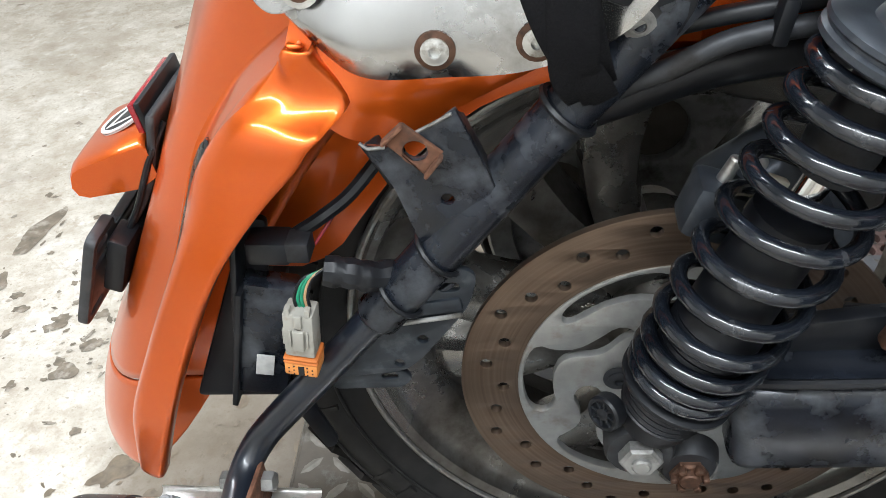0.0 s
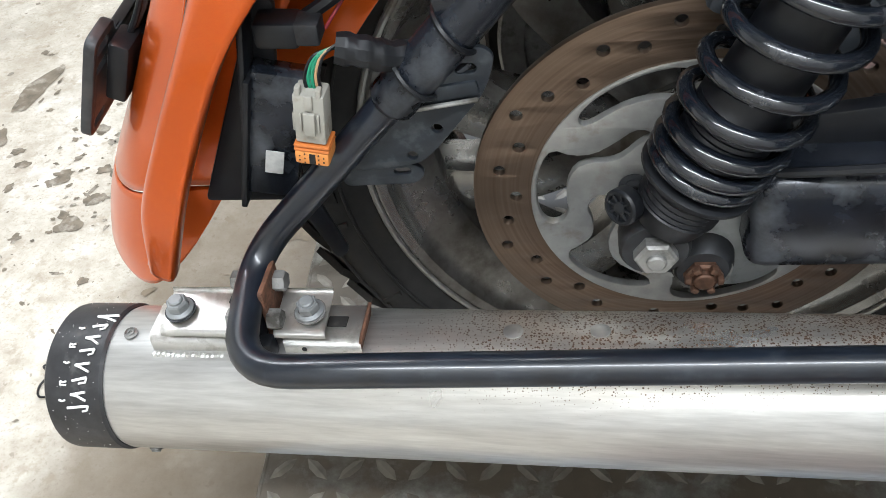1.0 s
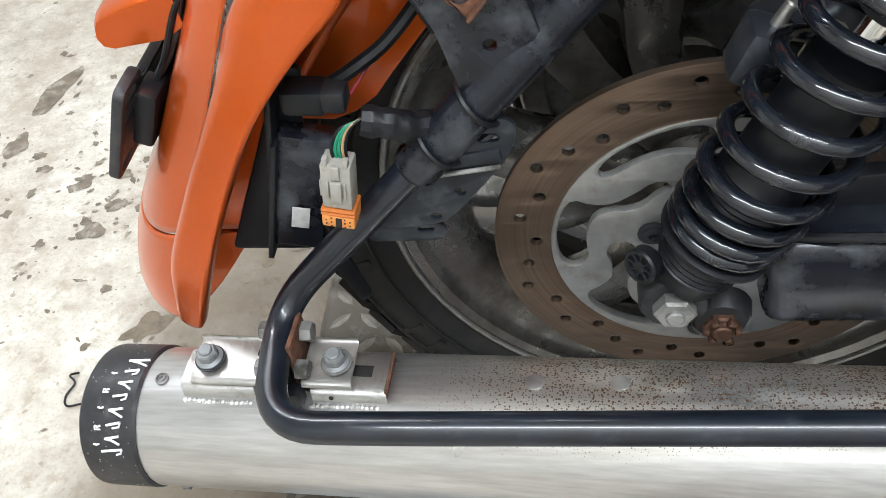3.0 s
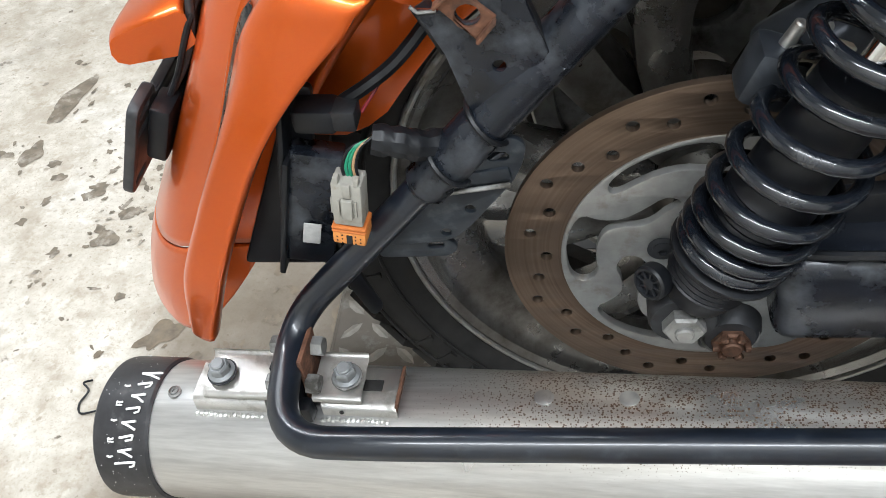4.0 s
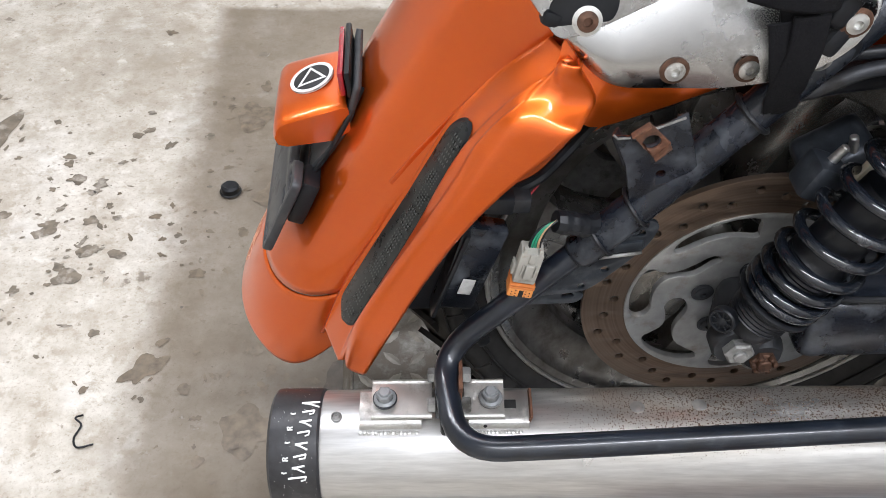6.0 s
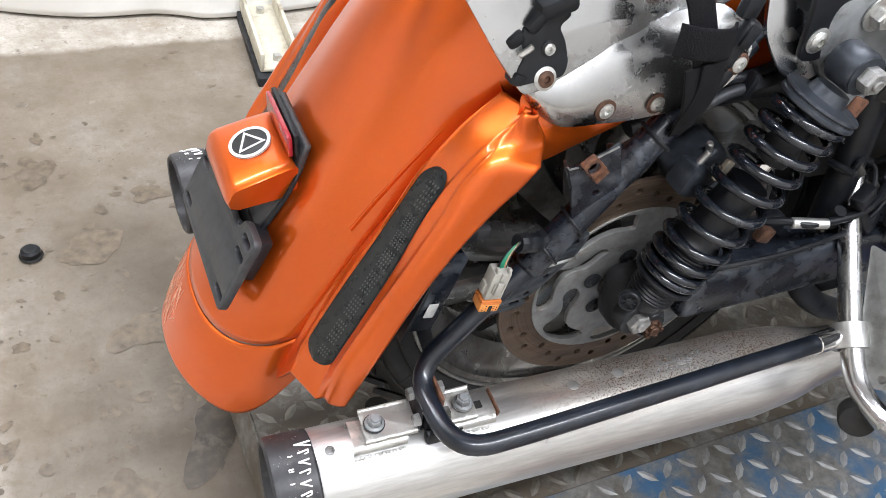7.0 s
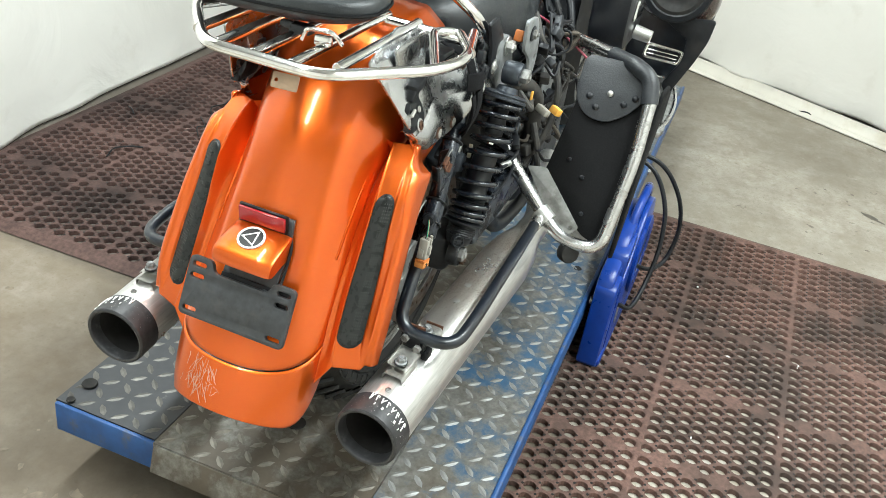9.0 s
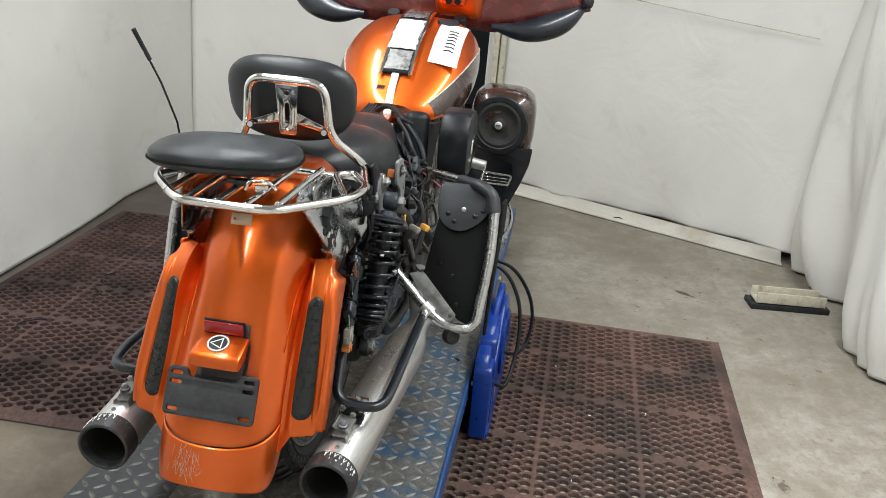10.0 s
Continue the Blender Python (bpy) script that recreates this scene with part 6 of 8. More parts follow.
for s in (-1, 1):
    fp = part("filler_panel", grid_mesh([filler_row(i / 84, s) for i in range(85)]), ORANGE, bike, "orange side panel moulded round the tail lamp", 50)
    shell(fp, 0.0025)
    rows, rim_rows = [], []
    u0, u1 = 0.190, 0.882
    for i in range(61):
        f = 0.5 - 0.5 * math.cos(math.pi * i / 60)
        end = min(f, 1 - f) / 0.07
        half = lamp_half(u0 + (u1 - u0) * f) * (1.0 if end >= 1 else math.sqrt(max(0.0, 1 - (1 - end) ** 2)))
        rows.append(lamp_row(u0 + (u1 - u0) * f, s, max(half, 0.0006), 0.0022))
        rim_rows.append(lamp_row(u0 - 0.005 + (u1 - u0 + 0.010) * f, s, max(half, 0.0006) + 0.0016, 0.0012))
    lens = part("tail_lamp", grid_mesh(rows), LENS, fp, "slim smoked tail lamp lens")
    part("lamp_gasket", grid_mesh(rim_rows), BLACK_PLASTIC, fp, "black gasket")
    cells = bmesh.new()
    for k in range(52):
        u = u0 + (u1 - u0) * (k + 2.0) / 56
        if k % 7 == 6:
            continue
        for g in (-0.02, 0.20, 0.42, 0.64):
            r0, r1 = lamp_row(u, s, 0.0150, 0.0026), lamp_row(u + 0.0058, s, 0.0150, 0.0026)
            at = lambda r, h: r[2] + (r[3] - r[2]) * ((h + 0.2) / 0.4)
            cells.faces.new([cells.verts.new(v) for v in (at(r0, g), at(r0, g + 0.10), at(r1, g + 0.10), at(r1, g))])
    tagged(part("lamp_cell_grid", cells, LENSCELL, fp, "faint grid of lamp cells under the smoked lens"), kind="stuff")

# underside of the panel: black inner structure and brackets
part("inner_fender", plate([rounded([(-0.322, 0.549), (-0.290, 0.618), (-0.252, 0.700), (-0.238, 0.700), (-0.258, 0.60), (-0.262, 0.549)], 0.006)], 0.006, plane_xz(-0.148), 0.0015), BLACK_SATIN, fen, "black plastic inner fender")
part("inner_flange", box((-0.266, -0.158, 0.640), (0.004, 0.026, 0.116), (0, 12, 0), 0.001), BLACK_SATIN, fen, "raised black edge flange")
ib = part("lamp_box", box((-0.2545, -0.158, 0.614), (0.034, 0.018, 0.094), (0, 16, 6), 0.003), SCUFFED, fen, "black plastic lamp housing")
part("paper_sticker", box((-0.2570, -0.1690, 0.5975), (0.0115, 0.0012, 0.0175), (0, 15, 6), 0.0004), STICKER, ib, "small blank grubby white sticker")
part("housing_rib", box((-0.2715, -0.163, 0.612), (0.004, 0.022, 0.100), (0, 15, 0), 0.001), BLACK_PLASTIC, ib)
part("harness_plug", box((-0.2365, -0.158, 0.6855), (0.026, 0.020, 0.0165), (0, 3, 0), 0.003), BLACK_PLASTIC, fen, "black wiring plug")
part("plug_body", box((-0.2190, -0.159, 0.6855), (0.0150, 0.017, 0.0140), (0, 3, 0), 0.002), DARKCAST, fen)
part("tail_stay", plate([rounded([(-0.262, 0.56), (-0.245, 0.56), (-0.228, 0.50), (-0.238, 0.492)], 0.006)], 0.004, plane_xz(-0.150), 0.0008), BLACK_SATIN, fen)
part("wire", tube(smooth_path([(-0.222, -0.150, 0.688), (-0.205, -0.148, 0.698), (-0.188, -0.135, 0.706), (-0.165, -0.124, 0.73), (-0.13, -0.122, 0.78)], 6), 0.0045, 8), BLACK_PLASTIC, fen)
part("wire", tube(smooth_path([(-0.212, -0.150, 0.680), (-0.204, -0.146, 0.690), (-0.198, -0.136, 0.696)], 6), 0.0011, 6), REDWIRE, fen)

# wiring connector that hangs by the rail
def on_plug(b):
    bmesh.ops.transform(b, matrix=pose(-0.2160, -0.1975, 0.6480, 0, 8, -4), verts=b.verts)
    return b


plug_body = box((0, 0, 0.008), (0.0178, 0.0150, 0.0330), bevel=0.0016)
cn = part("wiring_connector", on_plug(plug_body), CONNECTOR, bike, "grey plug with an orange seal hanging from its wires")
part("connector_latch", on_plug(box((0.0005, -0.0085, 0.0065), (0.0065, 0.0035, 0.0150), bevel=0.0008)), CONNECTOR, cn)
part("connector_latch", on_plug(box((0.0005, -0.0080, 0.0205), (0.0048, 0.0030, 0.0095), bevel=0.0008)), CONNECTOR, cn)
for x in (-0.0058, 0.0058):
    part("connector_lug", on_plug(box((x, -0.0050, 0.0255), (0.0032, 0.0048, 0.0066), bevel=0.0008)), CONNECTOR, cn)
for x in (-0.0045, 0.0055):
    part("latch_arm", on_plug(box((x, -0.0082, 0.0070), (0.0012, 0.0018, 0.0120), bevel=0.0003)), CONNECTOR, cn)
part("side_rib", on_plug(box((-0.0100, 0.001, 0.002), (0.0024, 0.008, 0.0120), bevel=0.0006)), CONNECTOR, cn)
for z in (-0.0105, -0.0132):
    part("connector_seal", on_plug(box((0, 0, z), (0.0206, 0.0166, 0.0021), bevel=0.0009)), SEAL, cn, "orange sealing lip")
part("connector_face", on_plug(box((0, 0, -0.0188), (0.0200, 0.0166, 0.0092), bevel=0.0014)), AMBERSEAL, cn, "amber pin housing")
# keyway and pin holes are small black blocks painting their depth
part("pin_slot", on_plug(box((0.0004, -0.0083, -0.0188), (0.0036, 0.0012, 0.0070), bevel=0.0003)), SOOT_AND_HOLES, cn, "dark keyway")
for k in range(10):
    part("pin_hole", on_plug(box((0.0040 * (1 if k % 2 else -1) + 0.0030 * (1 if k % 2 else -1) * (k // 2 % 2), -0.0082, -0.0158 - 0.0015 * (k // 2)), (0.0009, 0.0010, 0.0009), bevel=0.0002)), SOOT_AND_HOLES, cn)
for k, (mat, off) in enumerate(((GREEN, 0.0), (GREEN, 0.003), (TAN, 0.006), (BLACK_PLASTIC, -0.003), (BLACK_PLASTIC, 0.008))):
    part("wire", tube(smooth_path([(-0.2130 + off * 0.7, -0.197, 0.670), (-0.2125 + off * 0.7, -0.197, 0.680), (-0.2065 + off * 0.5, -0.195, 0.6905), (-0.196 + off * 0.3, -0.191, 0.6935 + off * 0.3)], 6), 0.0010, 6), mat, cn)
part("wire_sleeve", tube(smooth_path([(-0.197, -0.190, 0.692), (-0.183, -0.188, 0.688), (-0.170, -0.183, 0.681), (-0.155, -0.172, 0.676)], 6), [0.0085, 0.009, 0.0095, 0.0095, 0.0085, 0.0088, 0.0094, 0.009, 0.0085, 0.0095, 0.0095, 0.009, 0.0085, 0.009, 0.0095, 0.009, 0.008, 0.008, 0.007], 10), BLACK_PLASTIC, cn, "black heat-shrink sleeve")

far_plug = part("wiring_connector", box((-0.205, 0.205, 0.655), (0.018, 0.016, 0.050), (12, 14, 10), 0.003), CONNECTOR, bike, "grey plug hanging from its wires")
part("wire", tube(smooth_path([(-0.200, 0.201, 0.680), (-0.192, 0.192, 0.700), (-0.176, 0.170, 0.705), (-0.150, 0.150, 0.700)], 6), 0.0035, 8), BLACK_PLASTIC, far_plug)

# -------- number plate holder, lamp and reflector on the fender
PB = Matrix(((0.0, 0.40, 0.917, -0.4170), (-1, 0, 0, 0.003), (0, 0.917, -0.40, 0.5950), (0, 0, 0, 1)))
outline = rounded([(-0.088, -0.045), (0.088, -0.045), (0.088, 0.045), (0.050, 0.045), (0.045, 0.028), (-0.045, 0.028), (-0.050, 0.045), (-0.088, 0.045)], 0.010)
slots = [slot(sx * 0.070, y, 0.022, 0.007) for sx in (-1, 1) for y in (0.033, 0.016)] + [slot(sx * 0.070, -0.034, 0.022, 0.007) for sx in (-1, 1)]
ph = part("plate_holder", plate([outline] + slots, 0.009, PB, 0.0022), HOLDERGREY, bike, "empty dark grey plastic number plate holder")
back = [(-0.3480, 0.712), (-0.3510, 0.700), (-0.3555, 0.682), (-0.3640, 0.660), (-0.3770, 0.640), (-0.3900, 0.624), (-0.3980, 0.610)]
arm = part("holder_arm", grid_mesh([[Vector((x, g, z)) for g in (-0.0435, -0.0425, 0, 0.0425, 0.0435)] for x, z in back]), HOLDERGREY, ph, "curved grey backing bracket")
shell(arm, 0.006)
part("holder_block", box((-0.398, -0.055, 0.600), (0.016, 0.030, 0.050), (0, 23, 0), 0.003), BLACK_PLASTIC, ph)
part("holder_block", box((-0.396, 0.0, 0.600), (0.014, 0.090, 0.040), (0, 23, 0), 0.003), BLACK_PLASTIC, ph)
hex_bolt((-0.4035, -0.034, 0.617), (-0.917, 0, 0.40), 0.005, 0.004, DARKCAST, ph)


def plate_lamp():
    """A wedge-shaped box with a gently sloping top and rounded edges."""
    xs = [(-0.356, 0.664, 0.0435), (-0.357, 0.691, 0.0440), (-0.362, 0.6935, 0.0450), (-0.385, 0.6870, 0.0465), (-0.411, 0.6785, 0.0475), (-0.4165, 0.6755, 0.0475), (-0.4195, 0.671, 0.0475), (-0.4220, 0.659, 0.0475), (-0.4195, 0.6520, 0.0470), (-0.412, 0.6495, 0.0465), (-0.372, 0.654, 0.0440)]
    rows = []
    for x, z, w in xs:
        low = z < 0.666
        rows.append([Vector((x + 0.003 * abs(g) ** 8, -0.002 + g * w * (0.985 if low else 1.0), z - (0.0 if low else 0.0035 * abs(g) ** 10))) for g in (-1, -0.985, -0.95, -0.8, -0.4, 0, 0.4, 0.8, 0.95, 0.985, 1)])
    b = grid_mesh(rows)
    for k in (0, -1):
        b.faces.new([b.verts.new(r[k]) for r in rows])
    bmesh.ops.remove_doubles(b, verts=b.verts, dist=1e-5)
    return b


pl = part("plate_lamp", plate_lamp(), ORANGE, bike, "orange wedge-shaped lamp cover with a round emblem", 50)
EM = Matrix(((0.0, 0.937, -0.349, -0.3875), (-1, 0, 0, 0.001), (0, 0.349, 0.937, 0.6878), (0, 0, 0, 1))) @ Matrix.Rotation(radians(-24), 4, 'Z')
part("emblem_disc", plate([circle(0, 0, 0.0205, 36)], 0.0016, EM, 0.0003), INK, pl, "black round emblem")
part("emblem_ring", plate([circle(0, 0, 0.0205, 36), circle(0, 0, 0.0172, 36)], 0.0026, EM, 0.0003), WHITE, pl, "white ring")
part("emblem_triangle", plate([[(0.0, 0.0160), (-0.0139, -0.0080), (0.0139, -0.0080)], [(0.0, 0.0118), (-0.0102, -0.0059), (0.0102, -0.0059)]], 0.0026, EM, 0.0002), WHITE, pl, "white triangle outline")
RF = pose(-0.3565, 0.002, 0.7060, 0, -96, 0)
refl = box((0, 0, 0), (0.023, 0.076, 0.005), bevel=0.0015)
bmesh.ops.transform(refl, matrix=RF @ pose(0, 0, 0.003), verts=refl.verts)
rf = part("reflector", refl, RED, bike, "red rectangular reflector on a black backing")
bk = box((0, 0, -0.003), (0.026, 0.080, 0.005), bevel=0.0015)
bmesh.ops.transform(bk, matrix=RF, verts=bk.verts)
part("reflector_backing", bk, BLACK_PLASTIC, rf)
part("plate_wire", tube(smooth_path([(-0.342, -0.030, 0.700), (-0.356, -0.046, 0.676), (-0.375, -0.048, 0.64), (-0.392, -0.048, 0.615)], 6), 0.0025, 8), BLACK_PLASTIC, ph)

# -------- polished fender struts
STRUT_LOW = [(0.0, -0.205, 0.142, 0.826), (0.10, -0.184, 0.149, 0.8010), (0.22, -0.162, 0.157, 0.7900), (0.45, -0.124, 0.159, 0.7895), (0.65, -0.083, 0.161, 0.7915), (0.82, -0.042, 0.174, 0.811), (0.93, -0.018, 0.182, 0.840), (1.0, -0.013, 0.182, 0.866)]
STRUT_CREASE = [(0.0, -0.209, 0.140, 0.831), (0.10, -0.196, 0.144, 0.835), (0.22, -0.166, 0.146, 0.843), (0.45, -0.130, 0.142, 0.862), (0.65, -0.090, 0.139, 0.874), (0.82, -0.052, 0.141, 0.886), (0.93, -0.030, 0.150, 0.892), (1.0, -0.018, 0.168, 0.884)]
strut_out = rounded([(-0.300, 0.950), (-0.265, 0.905), (-0.232, 0.856), (-0.207, 0.824), (-0.19, 0.828), (-0.14, 0.850), (-0.09, 0.864), (-0.03, 0.876), (0.000, 0.890), (-0.04, 0.93), (-0.12, 0.965), (-0.20, 0.975)], 0.010)
for s in (-1, 1):
    lean = Matrix(((1, 0, 0, 0), (0, 1, -s * 0.34, s * 0.34 * 0.80), (0, 0, 1, 0), (0, 0, 0, 1)))
    strut_me = plate([strut_out], 0.005, plane_xz(s * 0.162), 0.0018)
    strut_me.transform(lean)
    st = part("fender_strut", strut_me, STAINLESS, bike, "polished steel fender strut cover")
    rows = []
    for i in range(41):
        lo, hi = catmull(STRUT_LOW, i / 40), catmull(STRUT_CREASE, i / 40)
        row = [lo + Vector((0.002, -0.012, 0.004)), lo + Vector((0.0, -0.004, -0.0005))]
        for k in range(15):
            g = k / 14
            p = lo.lerp(hi, g)
            p.y += 0.0085 * math.sin(math.pi * min(1, g * 1.02)) ** 0.8 * (0.35 + 0.65 * ease(0.0, 0.15, i / 40) * ease(1.0, 0.85, i / 40))
            row.append(p)
        row.append(hi + Vector((0, -0.010, -0.002)))
        rows.append([Vector((p.x, s * p.y, p.z)) for p in row])
    roll = part("strut_roll", grid_mesh(rows), STAINLESS, st, "polished rolled lower half", 60)
    shell(roll, 0.0015)
    for x, y, z, r, mt in ((-0.1257, 0.1610, 0.8055, 0.0072, ZINC), (-0.0760, 0.1635, 0.8085, 0.0072, ZINC), (-0.0290, 0.1880, 0.8590, 0.0072, ZINC), (-0.066, 0.163, 0.904, 0.0080, COPPER)):
        socket_bolt((x, s * y, z), (0, s, 0.05), r, mt, st, COPPER)
    dk = part("docking_clamp", plate([rounded([(-0.212, 0.833), (-0.216, 0.845), (-0.209, 0.856), (-0.214, 0.874), (-0.200, 0.890), (-0.197, 0.899), (-0.173, 0.899), (-0.168, 0.884), (-0.179, 0.877), (-0.172, 0.866), (-0.167, 0.848), (-0.171, 0.837)], 0.005)], 0.016, Matrix.Translation((0, 0, 0)) @ plane_xz(s * 0.1400), 0.003), BLACK_PLASTIC, st, "black plastic docking clamp")
    dk.data.transform(Matrix(((1, 0, 0, 0), (0, 1, -s * 0.30, s * 0.30 * 0.855), (0, 0, 1, 0), (0, 0, 0, 1))))
    socket_bolt((-0.189, s * 0.1525, 0.838), (0, s, 0.3), 0.0072, COPPER, dk, ZINC)
    socket_bolt((-0.188, s * 0.1455, 0.861), (0, s, 0.3), 0.0050, ZINC, dk, BLACK_PLASTIC)
    part("clamp_hook", box((-0.217, s * 0.138, 0.868), (0.016, 0.012, 0.012), (0, -35, 0), 0.003), BLACK_PLASTIC, dk)
    part("clamp_pin", rod((-0.215, s * 0.148, 0.858), (-0.204, s * 0.148, 0.866), 0.0028, 0.0028, 10), ZINC, dk)
    part("clamp_jaw", box((-0.186, s * 0.136, 0.896), (0.034, 0.022, 0.016), (0, -16, 0), 0.005), BLACK_PLASTIC, dk)
    part("clamp_lever", box((-0.200, s * 0.136, 0.886), (0.012, 0.020, 0.026), (0, 38, 0), 0.004), BLACK_PLASTIC, dk)
    part("clamp_toe", box((-0.212, s * 0.146, 0.838), (0.014, 0.016, 0.012), (0, 20, 0), 0.004), BLACK_PLASTIC, dk)

part("side_trim", plate([rounded([(0.020, 0.915), (0.026, 0.862), (0.050, 0.828), (0.078, 0.812), (0.14, 0.835), (0.15, 0.90)], 0.012)], 0.006, Matrix(((1, 0, 0, 0), (0, 1, 0.3, -0.26), (0, 0, 1, 0), (0, 0, 0, 1))) @ plane_xz(-0.150), 0.002), STAINLESS, bike, "polished side trim")
for q in ([(-0.1655, SB - 0.005, 0.7690), (-0.1620, SB - 0.005, 0.7655), (-0.1530, SB - 0.004, 0.7655)], [(-0.1385, SB - 0.004, 0.7725), (-0.1280, SB - 0.004, 0.7775), (-0.1180, SB - 0.005, 0.7835)]):
    part("bare_edge", tube(q, 0.0010, 6), CAST, nb, "bare metal edge")

# strap wound round the strut


def webbing(name, pts, width, parent, label=""):
    """A flat woven band with ribs across it."""
    path = smooth_path(pts, 22)
    rows = []
    for i, p in enumerate(path):
        d = (path[min(i + 1, len(path) - 1)] - path[max(i - 1, 0)]).normalized()
        w = d.cross(Vector((0, -1, 0.15))).normalized()
        lift = 0.00012 * (i % 2)
        rows.append([p + w * (width * g) + Vector((0, -0.0012 * (1 - g * g) - lift * (abs(g) < 0.9), 0)) for g in (-1, -0.85, -0.4, 0.0, 0.4, 0.85, 1)])
    ob = part(name, grid_mesh(rows), WEBBING, parent, label, 20)
    return shell(ob, 0.0025) or ob


strap = webbing("tie_down_strap", [(-0.108, -0.140, 0.950), (-0.092, -0.174, 0.928), (-0.080, -0.185, 0.900), (-0.070, -0.191, 0.872), (-0.063, -0.192, 0.850), (-0.058, -0.190, 0.826), (-0.054, -0.184, 0.804), (-0.050, -0.172, 0.786)], 0.0120, bike, "black nylon strap looped round the strut")
strap = bpy.data.objects["tie_down_strap"]
webbing("strap_tail", [(-0.062, -0.196, 0.868), (-0.060, -0.198, 0.846), (-0.060, -0.195, 0.822), (-0.059, -0.188, 0.802), (-0.052, -0.178, 0.786)], 0.0115, strap)
webbing("strap_tail", [(-0.078, -0.193, 0.862), (-0.072, -0.196, 0.840), (-0.064, -0.192, 0.818), (-0.052, -0.184, 0.796), (-0.046, -0.174, 0.780)], 0.0090, strap)
webbing("strap_loop", [(-0.101, -0.186, 0.886), (-0.086, -0.195, 0.886), (-0.068, -0.198, 0.885), (-0.052, -0.195, 0.884), (-0.042, -0.186, 0.883)], 0.0135, strap, "doubled keeper loop")
sb = part("strap_buckle", box((-0.035, -0.184, 0.876), (0.016, 0.014, 0.046), (0, 22, 0), 0.005, 3), BLACK_PLASTIC, strap, "black side-release buckle")
part("buckle_clip", box((-0.036, -0.185, 0.846), (0.013, 0.010, 0.026), (0, 24, 0), 0.004), BLACK_PLASTIC, sb)
part("buckle_clip", box((-0.033, -0.180, 0.908), (0.018, 0.012, 0.022), (0, 8, 0), 0.004), BLACK_PLASTIC, sb)
part("buckle_rib", box((-0.032, -0.192, 0.886), (0.012, 0.003, 0.020), (0, 22, 0), 0.001), BLACK_PLASTIC, sb)
ratchet = part("ratchet", box((-0.140, -0.150, 0.928), (0.044, 0.03, 0.026), (0, 0, 0), 0.004), BLACK_PLASTIC, strap, "black strap ratchet")
part("ratchet_teeth", box((-0.140, -0.166, 0.926), (0.034, 0.004, 0.016), (0, 0, 0), 0.001), WEBBING, ratchet)

# fender skirts behind the struts, a dark lug and the hoses along the frame
for s in (-1, 1):
    part("fender_skirt", plate([eased([(-0.330, 0.640), (-0.250, 0.620), (-0.216, 0.634), (-0.192, 0.666), (-0.166, 0.698), (-0.118, 0.737), (-0.090, 0.749), (-0.060, 0.757), (0.02, 0.775), (0.13, 0.79), (0.13, 0.88), (-0.06, 0.88), (-0.21, 0.80), (-0.290, 0.70)], 1)], 0.003, plane_xz(s * 0.1005), 0.001), ORANGE, fen, "orange inner fender wall along the wheel arch")
    edge = [(0.0, -0.2060, 0.1480, 0.7980), (0.14, -0.1960, 0.1540, 0.7720), (0.26, -0.1805, 0.1560, 0.7560), (0.40, -0.1640, 0.1505, 0.7500), (0.60, -0.1350, 0.1470, 0.7580), (0.80, -0.1040, 0.1495, 0.7740), (1.0, -0.0600, 0.1500, 0.7950)]
    rows = []
    for i in range(41):
        p = catmull(edge, i / 40)
        top = Vector((-0.198 + 0.145 * i / 40, 0.142, 0.826))
        row = [p + Vector((0.004, -0.040, 0.010)), p + Vector((0.002, -0.012, 0.002)), p + Vector((0.0, -0.005, 0.0)), p]
        for v in (0.06, 0.13, 0.22, 0.35, 0.6, 1.0):
            q = p.lerp(top, v)
            q.y += 0.004 * math.sin(math.pi * min(1, v / 0.6))
            row.append(q)
        rows.append([Vector((q.x, s * q.y, q.z)) for q in row])
    part("fender_flank", grid_mesh(rows), ORANGE, fen, "orange rounded fender flank under the strut", 60)
lug3 = part("strut_lug", plate([rounded([(-0.050, 0.800), (-0.012, 0.803), (0.0, 0.825), (-0.015, 0.85), (-0.05, 0.84)], 0.008)], 0.008, plane_xz(-0.160), 0.002), BLACK_SATIN, bike, "black strut lug")
socket_bolt((-0.029, -0.164, 0.815), (0, -1, 0), 0.0080, CAST, lug3, DARKCAST)
part("frame_hose", tube(smooth_path([(-0.085, -0.150, 0.745), (-0.040, -0.150, 0.772), (-0.010, -0.150, 0.784), (0.018, -0.148, 0.796), (0.055, -0.146, 0.801), (0.10, -0.135, 0.800)], 6), 0.0058, 12), DARKCAST, bike, "grey-black rubber hose along the frame")
part("frame_hose", tube(smooth_path([(-0.055, -0.142, 0.790), (0.0, -0.140, 0.803), (0.05, -0.140, 0.810), (0.12, -0.12, 0.810)], 6), 0.0050, 12), BLACK_PLASTIC, bike, "black rubber hose")
part("hose_tie", box((0.040, -0.150, 0.806), (0.008, 0.012, 0.024), (0, 10, 0), 0.002), BLACK_PLASTIC, bike)
part("frame_rail", tube(smooth_path([(-0.05, -0.110, 0.742), (0.02, -0.112, 0.766), (0.10, -0.115, 0.775), (0.2, -0.12, 0.775)], 6), 0.013, 14), BLACK_SATIN, bike, "black frame rail")
part("spring_tag", box((0.040, -0.165, 0.715), (0.012, 0.006, 0.024), (0, 28, 10), 0.001), CREAM, bike, "cream paper tag tied to the damper")
part("sensor_body", box((0.015, -0.150, 0.700), (0.030, 0.030, 0.034), (0, 20, 0), 0.006), EYEGREY, bike, "blue-grey dusty sensor body")
part("sensor_stud", rod((0.020, -0.150, 0.715), (0.026, -0.152, 0.731), 0.0042, 0.0036, 14), ZINC, bike)
